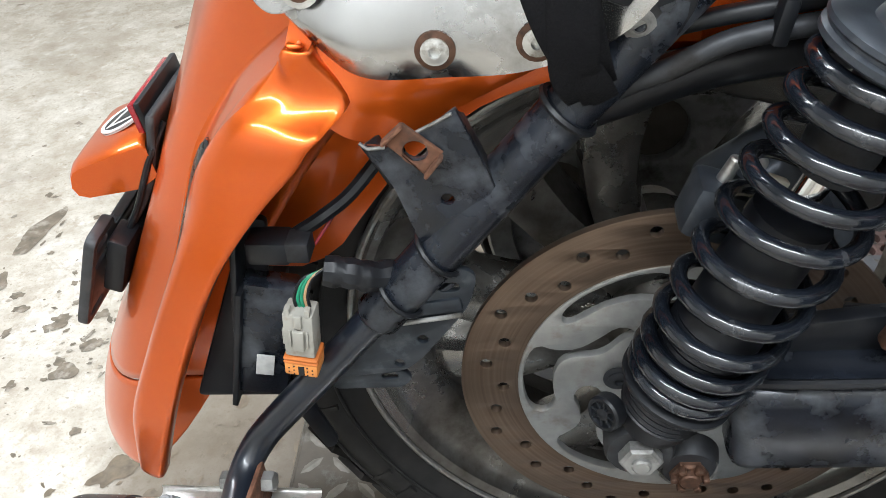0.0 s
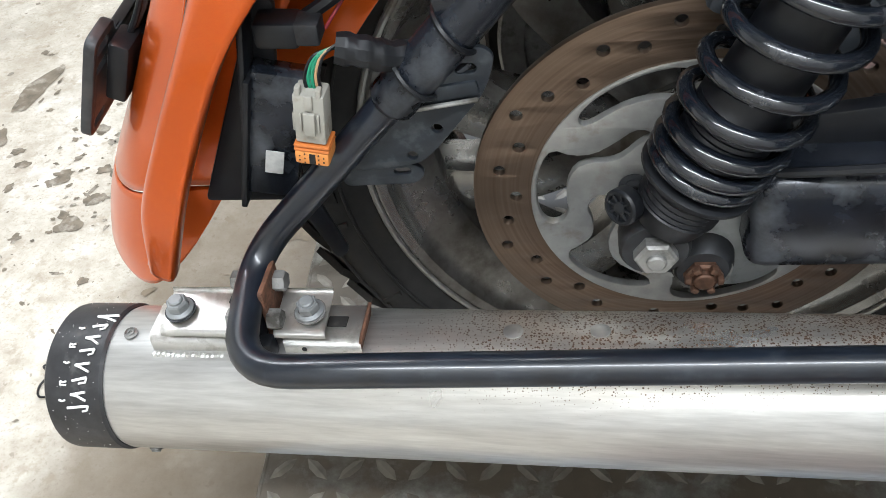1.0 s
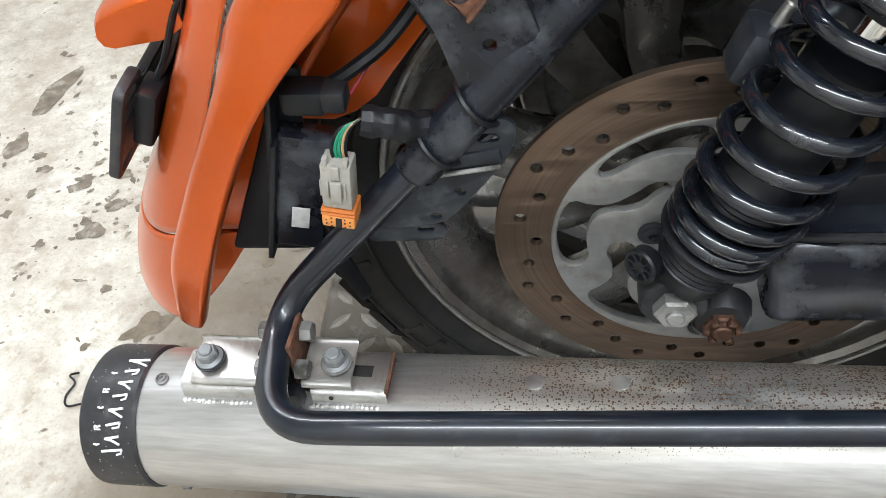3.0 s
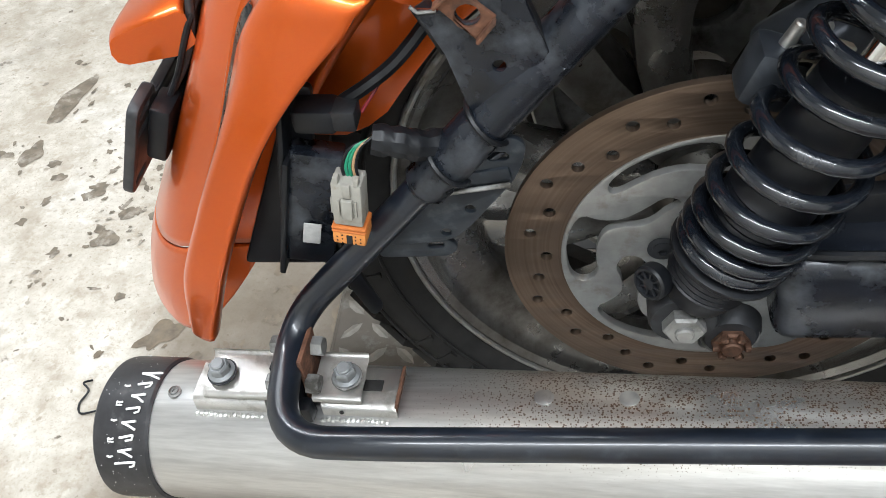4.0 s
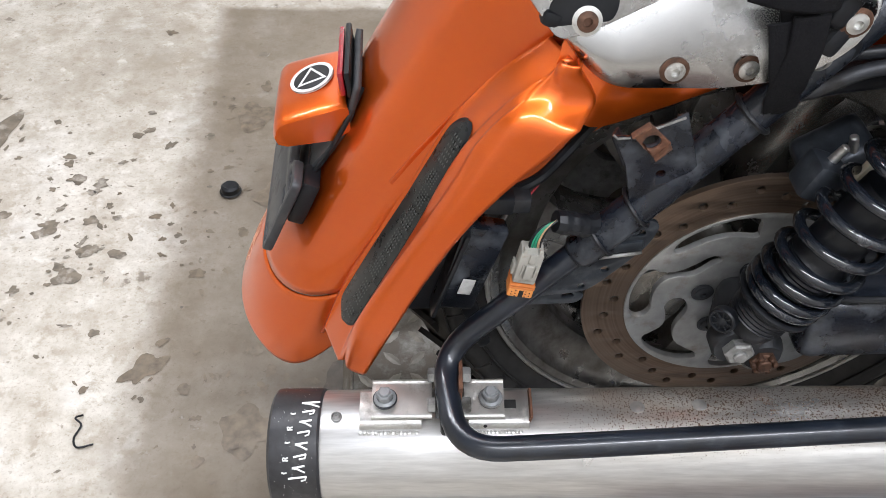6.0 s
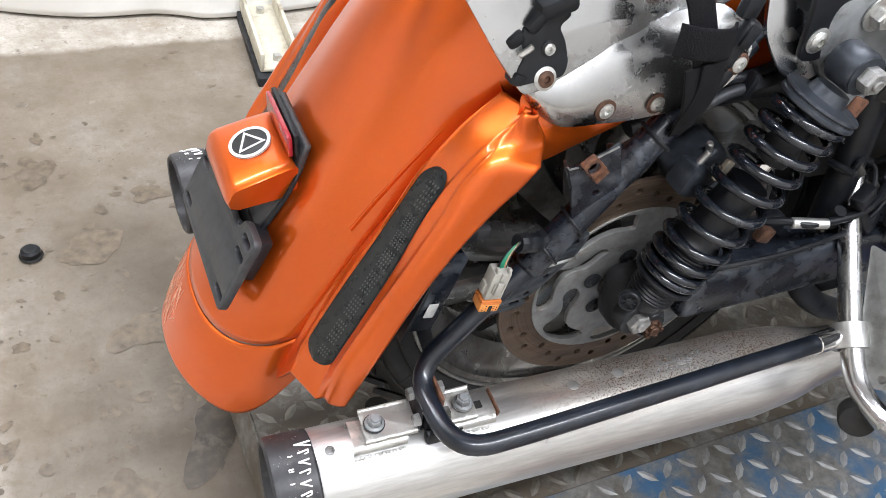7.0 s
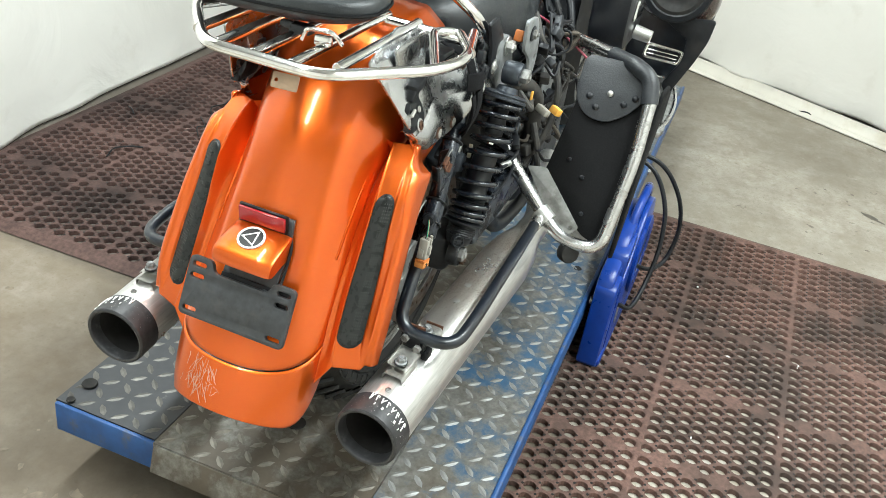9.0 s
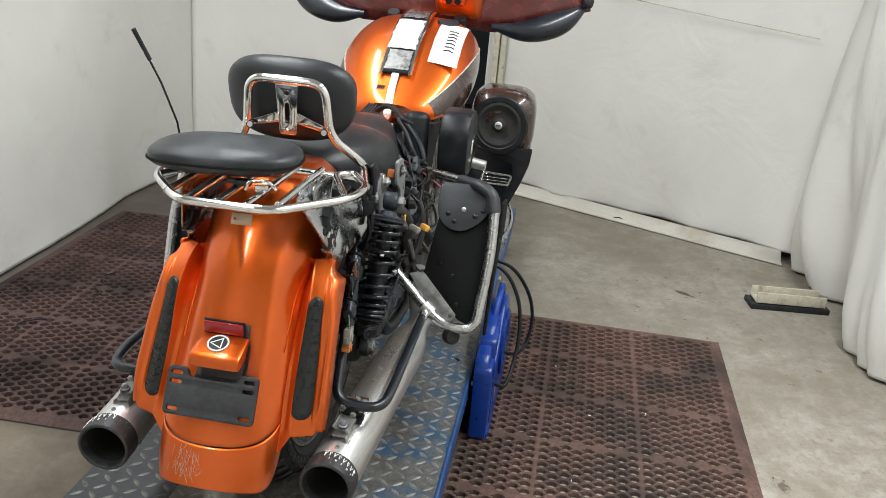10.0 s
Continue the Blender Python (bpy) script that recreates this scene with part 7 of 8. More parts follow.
# -------- luggage rack, pillion pad and backrest
RZ = 0.962
RK = -0.018
rack = part("luggage_rack", tube(round_path([(-0.10, RK + 0.165, RZ), (-0.215, RK + 0.198, RZ), (-0.285, RK + 0.185, RZ), (-0.408, RK + 0.085, RZ), (-0.408, RK - 0.085, RZ), (-0.285, RK - 0.185, RZ), (-0.215, RK - 0.198, RZ), (-0.10, RK - 0.165, RZ)], 0.03, 6), 0.0080, 14), CHROME, bike, "chrome tubular luggage rack")
for s in (-1, 1):
    part("rack_tube", tube(round_path([(-0.282, RK + s * 0.180, RZ), (-0.150, RK + s * 0.120, RZ + 0.004), (-0.120, RK + s * 0.150, RZ + 0.004), (-0.190, RK + s * 0.195, RZ)], 0.03), 0.0072, 12), CHROME, rack)
for y in (-0.105, -0.055, 0.0, 0.055, 0.105):
    x0 = -0.400 + max(0, abs(y) - 0.08) * 1.1
    part("rack_slat", rod((x0, y * 0.98, RZ), (-0.12, y * 0.98, RZ + 0.002), 0.0070, 0.0070, 14), CHROME, rack)
part("rack_crossbar", rod((-0.13, -0.18, RZ - 0.004), (-0.13, 0.18, RZ - 0.004), 0.008), CHROME, rack)
for s in (-1, 1):
    part("rack_stay", plate([rounded([(-0.245, RZ), (-0.115, RZ), (-0.15, 0.885), (-0.205, 0.87)], 0.015)], 0.005, plane_xz(s * 0.124), 0.001), STAINLESS, rack)
lock = part("rack_latch", box((-0.290, -0.005, RZ + 0.008), (0.020, 0.032, 0.012), bevel=0.003), DARKCAST, rack, "dull grey rack latch")
part("latch_bail", tube(round_path([(-0.318, -0.022, RZ + 0.004), (-0.322, -0.030, RZ + 0.022), (-0.318, -0.066, RZ + 0.024), (-0.306, -0.074, RZ + 0.006)], 0.008, 4), 0.0032, 10), CHROME, lock, "chrome wire bail")
part("latch_block", box((-0.312, -0.050, RZ + 0.008), (0.014, 0.024, 0.014), (0, 12, 20), 0.003), CHROME, lock, "chrome latch block")
part("latch_knob", rod((-0.295, 0.006, RZ + 0.010), (-0.295, 0.024, RZ + 0.011), 0.006, 0.005, 14), DARKCAST, lock)


part("rack_tag", plate([rounded([(-0.018, -0.010), (0.018, -0.010), (0.018, 0.010), (-0.018, 0.010)], 0.003), circle(-0.012, 0, 0.0025, 10)], 0.0015, Matrix(((0.10, 0.35, -0.93, -0.405), (-0.99, 0, 0, -0.050), (0, 0.93, 0.35, RZ - 0.022), (0, 0, 0, 1))), 0.0004), TAGCARD, rack, "small pale plastic tag")


def pad_shape(q):
    q = Vector(q)
    q.z += 0.008 * (q.x / 0.12) ** 2 - 0.004 * (q.y / 0.15)
    return q


pad = part("pillion_pad", blob((-0.235, 0.050, 1.003), (0.168, 0.290, 0.058), 2.7, (0, -3, 4), 22, 40, pad_shape), PADLEATHER, bike, "black leather pillion pad resting on the rack", 70)
ringp = []
for k in range(56):
    a = 2 * math.pi * k / 56
    e = 2 / 2.7
    v = pad_shape(Vector((0.0846 * math.copysign(abs(math.cos(a)) ** e, math.cos(a)), 0.1460 * math.copysign(abs(math.sin(a)) ** e, math.sin(a)), -0.004)))
    ringp.append(pose(-0.235, 0.050, 1.003, 0, -3, 4) @ v)
part("piping", tube(ringp, 0.0022, 6, closed=True), VINYL, pad, "black piping")


rest = part("backrest", blob((0.015, 0.014, 1.072), (0.075, 0.280, 0.178), 2.9, (0, -10, 0), 20, 40, lambda q: Vector((q.x + 0.02 * (q.y / 0.15) ** 2, q.y * (1 + 0.5 * q.z), q.z))), PADLEATHER, bike, "padded black leather sissy bar backrest", 70)
hoop = part("sissy_bar", tube(round_path([(0.085, 0.158, 0.895), (0.02, 0.150, 0.950), (-0.030, 0.090, 1.010), (-0.052, 0.080, 1.122), (-0.052, -0.080, 1.122), (-0.030, -0.090, 1.010), (0.02, -0.150, 0.950), (0.085, -0.158, 0.895)], 0.034, 7), 0.0092, 16), CHROME, bike, "chrome sissy bar hoop", 60)
part("hoop_plate", plate([rounded([(-0.018, -0.060), (0.018, -0.060), (0.024, 0.050), (-0.024, 0.050)], 0.006), slot(0, -0.010, 0.040, 0.010, math.pi / 2), circle(0, 0.030, 0.005, 10)], 0.006, Matrix(((0, -0.17, -0.985, -0.040), (-1, 0, 0, 0.0), (0, 0.985, -0.17, 1.065), (0, 0, 0, 1))), 0.001), CHROME, hoop, "chrome centre plate")
for s in (-1, 1):
    part("hoop_arm", plate([rounded([(0, -0.018), (0.072, -0.034), (0.072, -0.022), (0, 0.008)], 0.004)], 0.005, Matrix(((0, -0.17, -0.985, -0.032), (-s, 0, 0, -s * 0.010), (0, 0.985, -0.17, 1.050), (0, 0, 0, 1))), 0.001), CHROME, hoop)
    socket_bolt((-0.040, s * 0.080, 1.020), (-1, 0, 0.2), 0.0058, ZINC, hoop, DARKCAST)
    part("hoop_foot", plate([rounded([(0.02, 0.945), (0.06, 0.95), (0.11, 0.90), (0.09, 0.84), (0.06, 0.84), (0.05, 0.90)], 0.012)], 0.006, plane_xz(s * 0.168), 0.001), BLACK_SATIN, hoop)
    socket_bolt((0.072, s * 0.171, 0.862), (0, s, 0), 0.009, ZINC, hoop)

# aerial
ant = part("aerial", tube([(-0.085, 0.200, 0.90), (-0.098, 0.214, 1.02), (-0.112, 0.240, 1.10), (-0.122, 0.262, 1.15)], 0.0022, 8), BLACK_PLASTIC, bike, "thin black whip aerial")
part("aerial_tip", rod((-0.120, 0.258, 1.143), (-0.131, 0.286, 1.203), 0.0042, 0.0048, 10), BLACK_PLASTIC, ant)
part("aerial_base", rod((-0.08, 0.197, 0.86), (-0.087, 0.202, 0.905), 0.008, 0.006, 12), BLACK_PLASTIC, ant)

# -------- rider's seat
seat = part("rider_seat", blob((0.33, -0.01, 0.893), (0.66, 0.31, 0.175), 2.8, (0, 4, 0), 20, 36, lambda q: Vector((q.x, q.y * (1 - 0.35 * max(0, q.x / 0.25)), q.z - 0.035 * math.exp(-((q.x - 0.08) / 0.10) ** 2) * (1 if q.z > 0 else 0)))), PADLEATHER, bike, "black leather rider's seat", 70)
part("seat_seam", tube([(0.35 + 0.29 * math.cos(a), -0.01 + 0.137 * math.sin(a) * (1 - 0.3 * max(0, math.cos(a))), 0.905 + 0.004 * math.cos(a)) for a in [2 * math.pi * k / 48 for k in range(48)]], 0.002, 6, closed=True), VINYL, seat)
part("seat_pan", box((0.13, 0.0, 0.905), (0.24, 0.20, 0.035), (0, 8, 0), 0.012), BLACK_PLASTIC, seat)

# -------- fuel tank with its console
FY = -0.030      # the bike stands very slightly askew on the lift, so the front sits nearer the edge
TANK = [(0.0, 0.762, 0.085, 0.900, 0.940), (0.06, 0.780, 0.128, 0.880, 0.965), (0.2, 0.845, 0.176, 0.868, 1.022), (0.4, 0.930, 0.204, 0.872, 1.082), (0.6, 1.020, 0.213, 0.890, 1.128), (0.8, 1.120, 0.210, 0.920, 1.155), (0.95, 1.205, 0.195, 0.960, 1.160), (1.0, 1.225, 0.165, 0.985, 1.145)]


def tank_ring(t, n=36, grow=0.0):
    k = catmull(TANK, t)
    x, w, lo, hi = k[0], k[1] + grow, k[2], k[3] + grow
    row = []
    for i in range(n):
        a = 2 * math.pi * i / n
        c, sn = math.cos(a), math.sin(a)
        y = w * math.copysign(abs(c) ** 0.62, c)
        z = (lo + hi) / 2 + (hi - lo) / 2 * math.copysign(abs(sn) ** 0.72, sn)
        z -= 0.020 * abs(c) ** 2 if sn > 0 else 0
        row.append(Vector((x, FY + y, z)))
    return row


tb = grid_mesh([tank_ring(i / 30) for i in range(31)], closed=True)
tk = part("fuel_tank", tb, ORANGE, bike, "orange fuel tank with dark brown lower flanks", 60)
for s in (-1, 1):
    rows, line = [], []
    for i in range(27):
        t = 0.08 + 0.86 * i / 26
        top_a = 0.80 - 0.62 * t
        row = []
        for j in range(11):
            a = top_a - (top_a + 1.25) * j / 10
            k = catmull(TANK, t)
            c, sn = math.cos(a), math.sin(a)
            y = (k[1] + 0.0015) * abs(c) ** 0.62
            z = (k[2] + k[3]) / 2 + (k[3] - k[2]) / 2 * math.copysign(abs(sn) ** 0.72, sn) - (0.020 * c ** 2 if sn > 0 else 0)
            row.append(Vector((k[0], FY + s * y, z)))
        rows.append(row)
        line.append(row[0])
    part("flank_paint", grid_mesh(rows), BROWNTANK, tk, "dark brown painted flank")
    part("pinstripe", tube(line, 0.0022, 6), SILVERLINE, tk, "silver pinstripe")


def on_tank(t, off, lift=0.0):
    k = catmull(TANK, t)
    return Vector((k[0], FY + off, k[3] + lift - 0.02 * (off / k[1]) ** 2))


def strip_on_tank(t0, t1, y0, y1, lift, n=10, wob=0.0):
    rg2 = random.Random(3)
    return grid_mesh([[on_tank(t0 + (t1 - t0) * i / n, y0 + (y1 - y0) * j / 5 + wob * rg2.uniform(-1, 1), lift + wob * rg2.uniform(0, 0.6)) for j in range(6)] for i in range(n + 1)])


cs = part("dash_console", strip_on_tank(0.17, 0.88, -0.042, 0.042, 0.016), DARKCAST, tk, "grey console strip wrapped in clear film")
shell(cs, 0.012)
for s in (-1, 1):
    part("console_edge", tube([on_tank(0.16 + 0.72 * i / 12, s * 0.044, 0.014) for i in range(13)], 0.006, 8), CHROME, cs)
tp = part("console_tape", strip_on_tank(0.34, 0.66, -0.040, 0.044, 0.020, 9, 0.004), PAPER, cs, "white paper taped over the console")
shell(tp, 0.001)
part("console_film", strip_on_tank(0.70, 0.86, -0.038, 0.038, 0.019, 6, 0.003), STAINLESS, cs, "shiny film")
part("console_film", strip_on_tank(0.18, 0.33, -0.036, 0.036, 0.018, 6, 0.003), CAST, cs)
part("tank_strap", grid_mesh([[Vector((x, FY - 0.011, z)), Vector((x, FY + 0.011, z))] for x, z in ((0.88, 1.055), (0.83, 1.020), (0.785, 0.978), (0.755, 0.93), (0.745, 0.905))]), ZINC, tk, "grey steel tank strap")
lab = part("paper_label", strip_on_tank(0.31, 0.76, -0.172, -0.083, 0.0035, 8, 0.001), PAPER, tk, "white paper label with hand-written marks")
mk = bmesh.new()
for i in range(7):
    t = 0.42 + 0.036 * i
    mk = tube([on_tank(t, -0.150, 0.006), on_tank(t + 0.012, -0.138, 0.006), on_tank(t + 0.004, -0.120, 0.006)], 0.0016, 5, mk)
part("label_marks", mk, INK, lab, "black plain bars")
cap = part("fuel_cap", lathe([(0, 0), (0.034, 0), (0.036, 0.004), (0.034, 0.012), (0.025, 0.016), (0, 0.017)], on_tank(0.80, -0.10, -0.004), on_tank(0.80, -0.10, 1.0), 28), DARKCAST, tk, "dark round fuel cap")
for k in range(4):
    part("loom_wire", tube(smooth_path([(0.80, FY + 0.025 + 0.006 * k, 0.985), (0.765, FY + 0.035 + 0.008 * k, 0.935), (0.72, FY + 0.05 + 0.01 * k, 0.90), (0.66, FY + 0.03 + 0.012 * k, 0.875)], 6), 0.0028, 6), BLACK_PLASTIC, tk)

# -------- fairing, lower leg shield and speaker pod
fairing = part("fairing", grid_mesh([[Vector((1.30 + 0.10 * abs(g) ** 2 - 0.02 * f, FY + g * (0.535 - 0.04 * f), 1.12 + 0.40 * f + 0.17 * max(0, abs(g) - 0.45) * (1 - f) + 0.05 * f * (1 - g * g))) for g in [-1 + i / 14 for i in range(29)]] for f in [k / 8 for k in range(9)]]), DARKRED, bike, "dark red and black batwing fairing", 60)
shell(fairing, 0.02)
for s in (-1, 1):
    part("fairing_lip", tube(smooth_path([(1.28, FY + s * 0.22, 1.140), (1.31, FY + s * 0.33, 1.132), (1.35, FY + s * 0.44, 1.165), (1.38, FY + s * 0.52, 1.222)], 8), [0.010 + 0.034 * math.sin(math.pi * (i / 24) ** 1.2) for i in range(25)], 16), BLACK_GLOSS, fairing, "glossy black fairing lip")
    part("fairing_mirror", blob((1.37, FY + s * 0.530, 1.245), (0.05, 0.04, 0.05), 2.4, (0, 0, 0), 8, 12), DARKCAST, fairing)
inner = part("inner_fairing", box((1.285, FY - 0.10, 1.225), (0.05, 0.17, 0.15), (0, -14, 0), 0.03, 3), ORANGE, fairing, "orange inner fairing")
for y in (-0.075, -0.105):
    part("fairing_switch", rod((1.255, FY + y, 1.215), (1.235, FY + y, 1.212), 0.012, 0.011, 18), BLACK_PLASTIC, inner, "round black switch")
part("switch_panel", box((1.246, FY - 0.09, 1.215), (0.006, 0.08, 0.035), (0, -14, 0), 0.006), ORANGE, inner)
for s in (-1, 1):
    part("fork_tube", rod((1.26, FY + s * 0.115, 1.16), (1.55, FY + s * 0.115, 0.54), 0.021, 0.021, 20), BLACK_SATIN, bike, "black fork leg")
pod = part("speaker_pod", blob((1.035, -0.347, 0.882), (0.20, 0.205, 0.205), 3.6, (0, -4, 4), 18, 32), BROWNTANK, bike, "dark brown speaker pod on the leg shield", 60)
sp0, spd = Vector((0.934, -0.345, 0.880)), Vector((-1, 0.06, 0.05))
part("speaker_ring", lathe([(0.070, 0), (0.088, 0.0), (0.090, 0.004), (0.086, 0.010), (0.074, 0.011), (0.066, 0.006)], sp0, sp0 + spd, 44, close=True), BLACK_PLASTIC, pod, "black speaker trim ring")
part("speaker_cone", lathe([(0.074, 0.008), (0.062, 0.011), (0.050, 0.006), (0.042, 0.002), (0.022, 0.004), (0.014, 0.012), (0, 0.015)], sp0, sp0 + spd, 40), RUBBER, pod, "black speaker cone")
part("speaker_badge", lathe([(0.011, 0.0135), (0.012, 0.016), (0.009, 0.018), (0, 0.018)], sp0, sp0 + spd, 24), ZINC, pod, "small silver badge")
part("badge_bar", box(sp0 + spd.normalized() * 0.0185, (0.001, 0.014, 0.004), (0, 0, 0), 0.0003), INK, pod)
leg = part("leg_shield", grid_mesh([[Vector((1.01 + 0.09 * f + 0.05 * math.sin(g * 2.6), FY - 0.21 - 0.205 * g + 0.10 * g * f ** 1.5, 0.80 - 0.36 * f + 0.03 * g)) for g in [i / 12 for i in range(13)]] for f in [k / 12 for k in range(13)]]), BLACK_GLOSS, bike, "black plastic lower leg shield", 60)
shell(leg, 0.012)
vent = part("vent_frame", plate([rounded([(-0.048, -0.020), (0.048, -0.020), (0.055, 0.018), (-0.042, 0.022)], 0.012), rounded([(-0.040, -0.013), (0.041, -0.013), (0.046, 0.011), (-0.035, 0.015)], 0.008)], 0.012, Matrix(((0, 0.25, -0.97, 0.965), (-1, 0, 0, -0.345), (0, 0.97, 0.25, 0.700), (0, 0, 0, 1))), 0.003), CHROME, leg, "chrome leg shield vent")
for k in range(3):
    part("vent_slat", box((0.972, -0.345, 0.691 + 0.010 * k), (0.012, 0.082, 0.003), (0, 20, 0), 0.001), CHROME, vent)

# front wheel, mostly hidden behind the leg shield
wheel(1.63, LIFT_TOP + 0.30, 0.30, 0.215, 0.13, "cast front wheel", 5)

# air cleaner and engine
air = part("air_cleaner", plate([rounded([(-0.085, -0.085), (0.085, -0.085), (0.095, 0.06), (0.05, 0.095), (-0.06, 0.095), (-0.095, 0.05)], 0.05)], 0.085, Matrix.Translation((0.64, 0, 0.875)) @ plane_xz(-0.262), 0.014), BLACK_SATIN, bike, "black rounded air cleaner housing")
part("air_cleaner_badge", plate([rounded([(-0.05, -0.02), (0.05, -0.02), (0.04, 0.025), (-0.04, 0.025)], 0.01)], 0.004, Matrix.Translation((0.64, 0, 0.875)) @ plane_xz(-0.307), 0.001), CHROME, air, "chrome badge shape")
part("air_cleaner_bolt", rod((0.66, -0.305, 0.82), (0.66, -0.345, 0.815), 0.016, 0.014, 16), ZINC, air)
eng = part("engine", box((0.70, -0.02, 0.50), (0.36, 0.26, 0.24), bevel=0.03, seg=3), DARKCAST, bike, "grimy black engine block")
for k, (cx, tilt) in enumerate(((0.62, -22), (0.80, 22))):
    cyl = part("cylinder", rod((cx, -0.01, 0.60), (cx + math.sin(radians(tilt)) * 0.2, -0.01, 0.60 + 0.22 * math.cos(radians(tilt))), 0.062, 0.060, 28), DARKCAST, eng)
    for j in range(9):
        c = Vector((cx, -0.01, 0.62)) + Vector((math.sin(radians(tilt)), 0, math.cos(radians(tilt)))) * (0.018 * j)
        ax = Vector((math.sin(radians(tilt)), 0, math.cos(radians(tilt))))
        part("cooling_fin", lathe([(0.058, 0), (0.092, 0.0005), (0.092, 0.004), (0.058, 0.005)], c, c + ax, 28, close=True), DARKCAST, cyl)
part("gearbox", box((0.44, -0.02, 0.52), (0.24, 0.24, 0.22), bevel=0.03, seg=3), DARKCAST, eng)
part("gearbox_cover", lathe([(0, 0), (0.085, 0), (0.09, 0.006), (0.085, 0.022), (0.06, 0.03), (0, 0.03)], (0.43, -0.14, 0.54), (0.43, -1, 0.54), 32), CAST, eng)
part("battery_box", box((0.30, -0.03, 0.72), (0.16, 0.19, 0.17), bevel=0.012), LOOMDUST, bike, "black plastic battery box")
part("side_bracket", plate([rounded([(0.33, 0.80), (0.40, 0.82), (0.44, 0.75), (0.40, 0.66), (0.36, 0.68)], 0.012)], 0.006, plane_xz(-0.195), 0.001), PALEGREY, bike, "pale grey pressed bracket")
part("top_cover", box((0.665, -0.135, 0.865), (0.16, 0.07, 0.16), (0, 10, 14), 0.02, 3), BLACK_PLASTIC, bike, "dark plastic intake cover")
part("coil_bracket", box((0.70, -0.02, 0.892), (0.10, 0.05, 0.02), (0, -10, 0), 0.004), ORANGE, bike, "small orange bracket")
for s in (-1, 1):
    part("frame_tube", tube(smooth_path([(0.05, s * 0.125, 0.865), (0.20, s * 0.128, 0.84), (0.36, s * 0.125, 0.80), (0.52, s * 0.11, 0.81), (0.74, s * 0.08, 0.85)], 6), 0.016, 14), BLACK_SATIN, bike, "black frame tube")
    part("frame_tube", tube(smooth_path([(0.20, s * 0.150, 0.84), (0.215, s * 0.165, 0.72), (0.235, s * 0.165, 0.60), (0.30, s * 0.15, 0.46), (0.50, s * 0.14, 0.36), (0.95, s * 0.14, 0.36)], 6), 0.017, 14), BLACK_SATIN, bike)

# bared wiring between the shock and the leg guard
rg = random.Random(21)
loom = part("wiring_loom", tube(smooth_path([(0.20, -0.17, 0.80), (0.28, -0.185, 0.77), (0.34, -0.195, 0.72), (0.36, -0.19, 0.65), (0.42, -0.18, 0.60)], 8), 0.016, 12), LOOMDUST, bike, "dusty taped wiring loom with loose plugs")
for k in range(46):
    x, z = rg.uniform(0.19, 0.52), rg.uniform(0.60, 0.88)
    y = -0.155 - rg.uniform(0, 0.05)
    pts = [(x, y, z)]
    for j in range(4):
        pts.append((pts[-1][0] + rg.uniform(-0.02, 0.06), max(-0.225, min(-0.12, pts[-1][1] + rg.uniform(-0.03, 0.03))), pts[-1][2] + rg.uniform(-0.05, 0.04)))
    part("loom_wire", tube(smooth_path(pts, 5), rg.choice((0.0025, 0.0035, 0.005, 0.007)), 8), rg.choice((LOOMDUST, BLACK_PLASTIC, BLACK_SATIN, LOOMDUST, DARKCAST, BROWNCAST)), loom)
for k in range(32):
    c = (rg.uniform(0.20, 0.50), -0.16 - rg.uniform(0, 0.05), rg.uniform(0.60, 0.87))
    part("loom_plug", box(c, (rg.uniform(0.012, 0.034), rg.uniform(0.012, 0.022), rg.uniform(0.010, 0.024)), (rg.uniform(-30, 30), rg.uniform(-50, 50), rg.uniform(-30, 30)), 0.003), rg.choice((BLACK_PLASTIC, LOOMDUST, BLACK_SATIN, DARKCAST)), loom)
part("amber_plug", box((0.268, -0.252, 0.741), (0.016, 0.022, 0.015), (10, 20, -30), 0.003), YELLOW, loom, "amber plug cap")
part("plug_tail", box((0.262, -0.228, 0.737), (0.016, 0.030, 0.014), (10, 20, -30), 0.003), CONNECTOR, loom)
part("amber_plug", box((0.150, -0.185, 0.900), (0.014, 0.016, 0.020), (0, 20, 0), 0.003), SEAL, loom, "orange terminal cover")
part("yellow_tag", box((0.245, -0.205, 0.765), (0.010, 0.004, 0.018), (0, 0, 0), 0.001), YELLOW, loom)
part("clear_hose", tube(smooth_path([(0.30, -0.20, 0.60), (0.34, -0.225, 0.66), (0.39, -0.225, 0.72), (0.42, -0.20, 0.78)], 6), 0.007, 10), LOOMDUST, loom, "dusty hose")
shb = part("shock_bracket", plate([rounded([(0.130, 0.935), (0.190, 0.930), (0.225, 0.880), (0.228, 0.835), (0.205, 0.800), (0.188, 0.815), (0.185, 0.850), (0.155, 0.870), (0.135, 0.880)], 0.012), circle(0.212, 0.850, 0.007, 14)], 0.007, plane_xz(-0.200), 0.002), PALEGREY, bike, "bluish grey pressed frame bracket")
hex_bolt((0.165, -0.204, 0.905), (0, -1, 0), 0.009, 0.008, CAST, shb, DARKCAST)
for q, r in (([(0.74, 0.02, 0.90), (0.70, -0.04, 0.945), (0.62, -0.10, 0.935), (0.54, -0.175, 0.88), (0.50, -0.205, 0.80)], 0.0085), ([(0.72, 0.05, 0.88), (0.66, -0.01, 0.925), (0.60, -0.07, 0.905), (0.53, -0.15, 0.84), (0.50, -0.19, 0.77)], 0.0085)):
    part("battery_cable", tube(smooth_path(q, 8), r, 12), BLACK_PLASTIC, bike, "thick black cable")
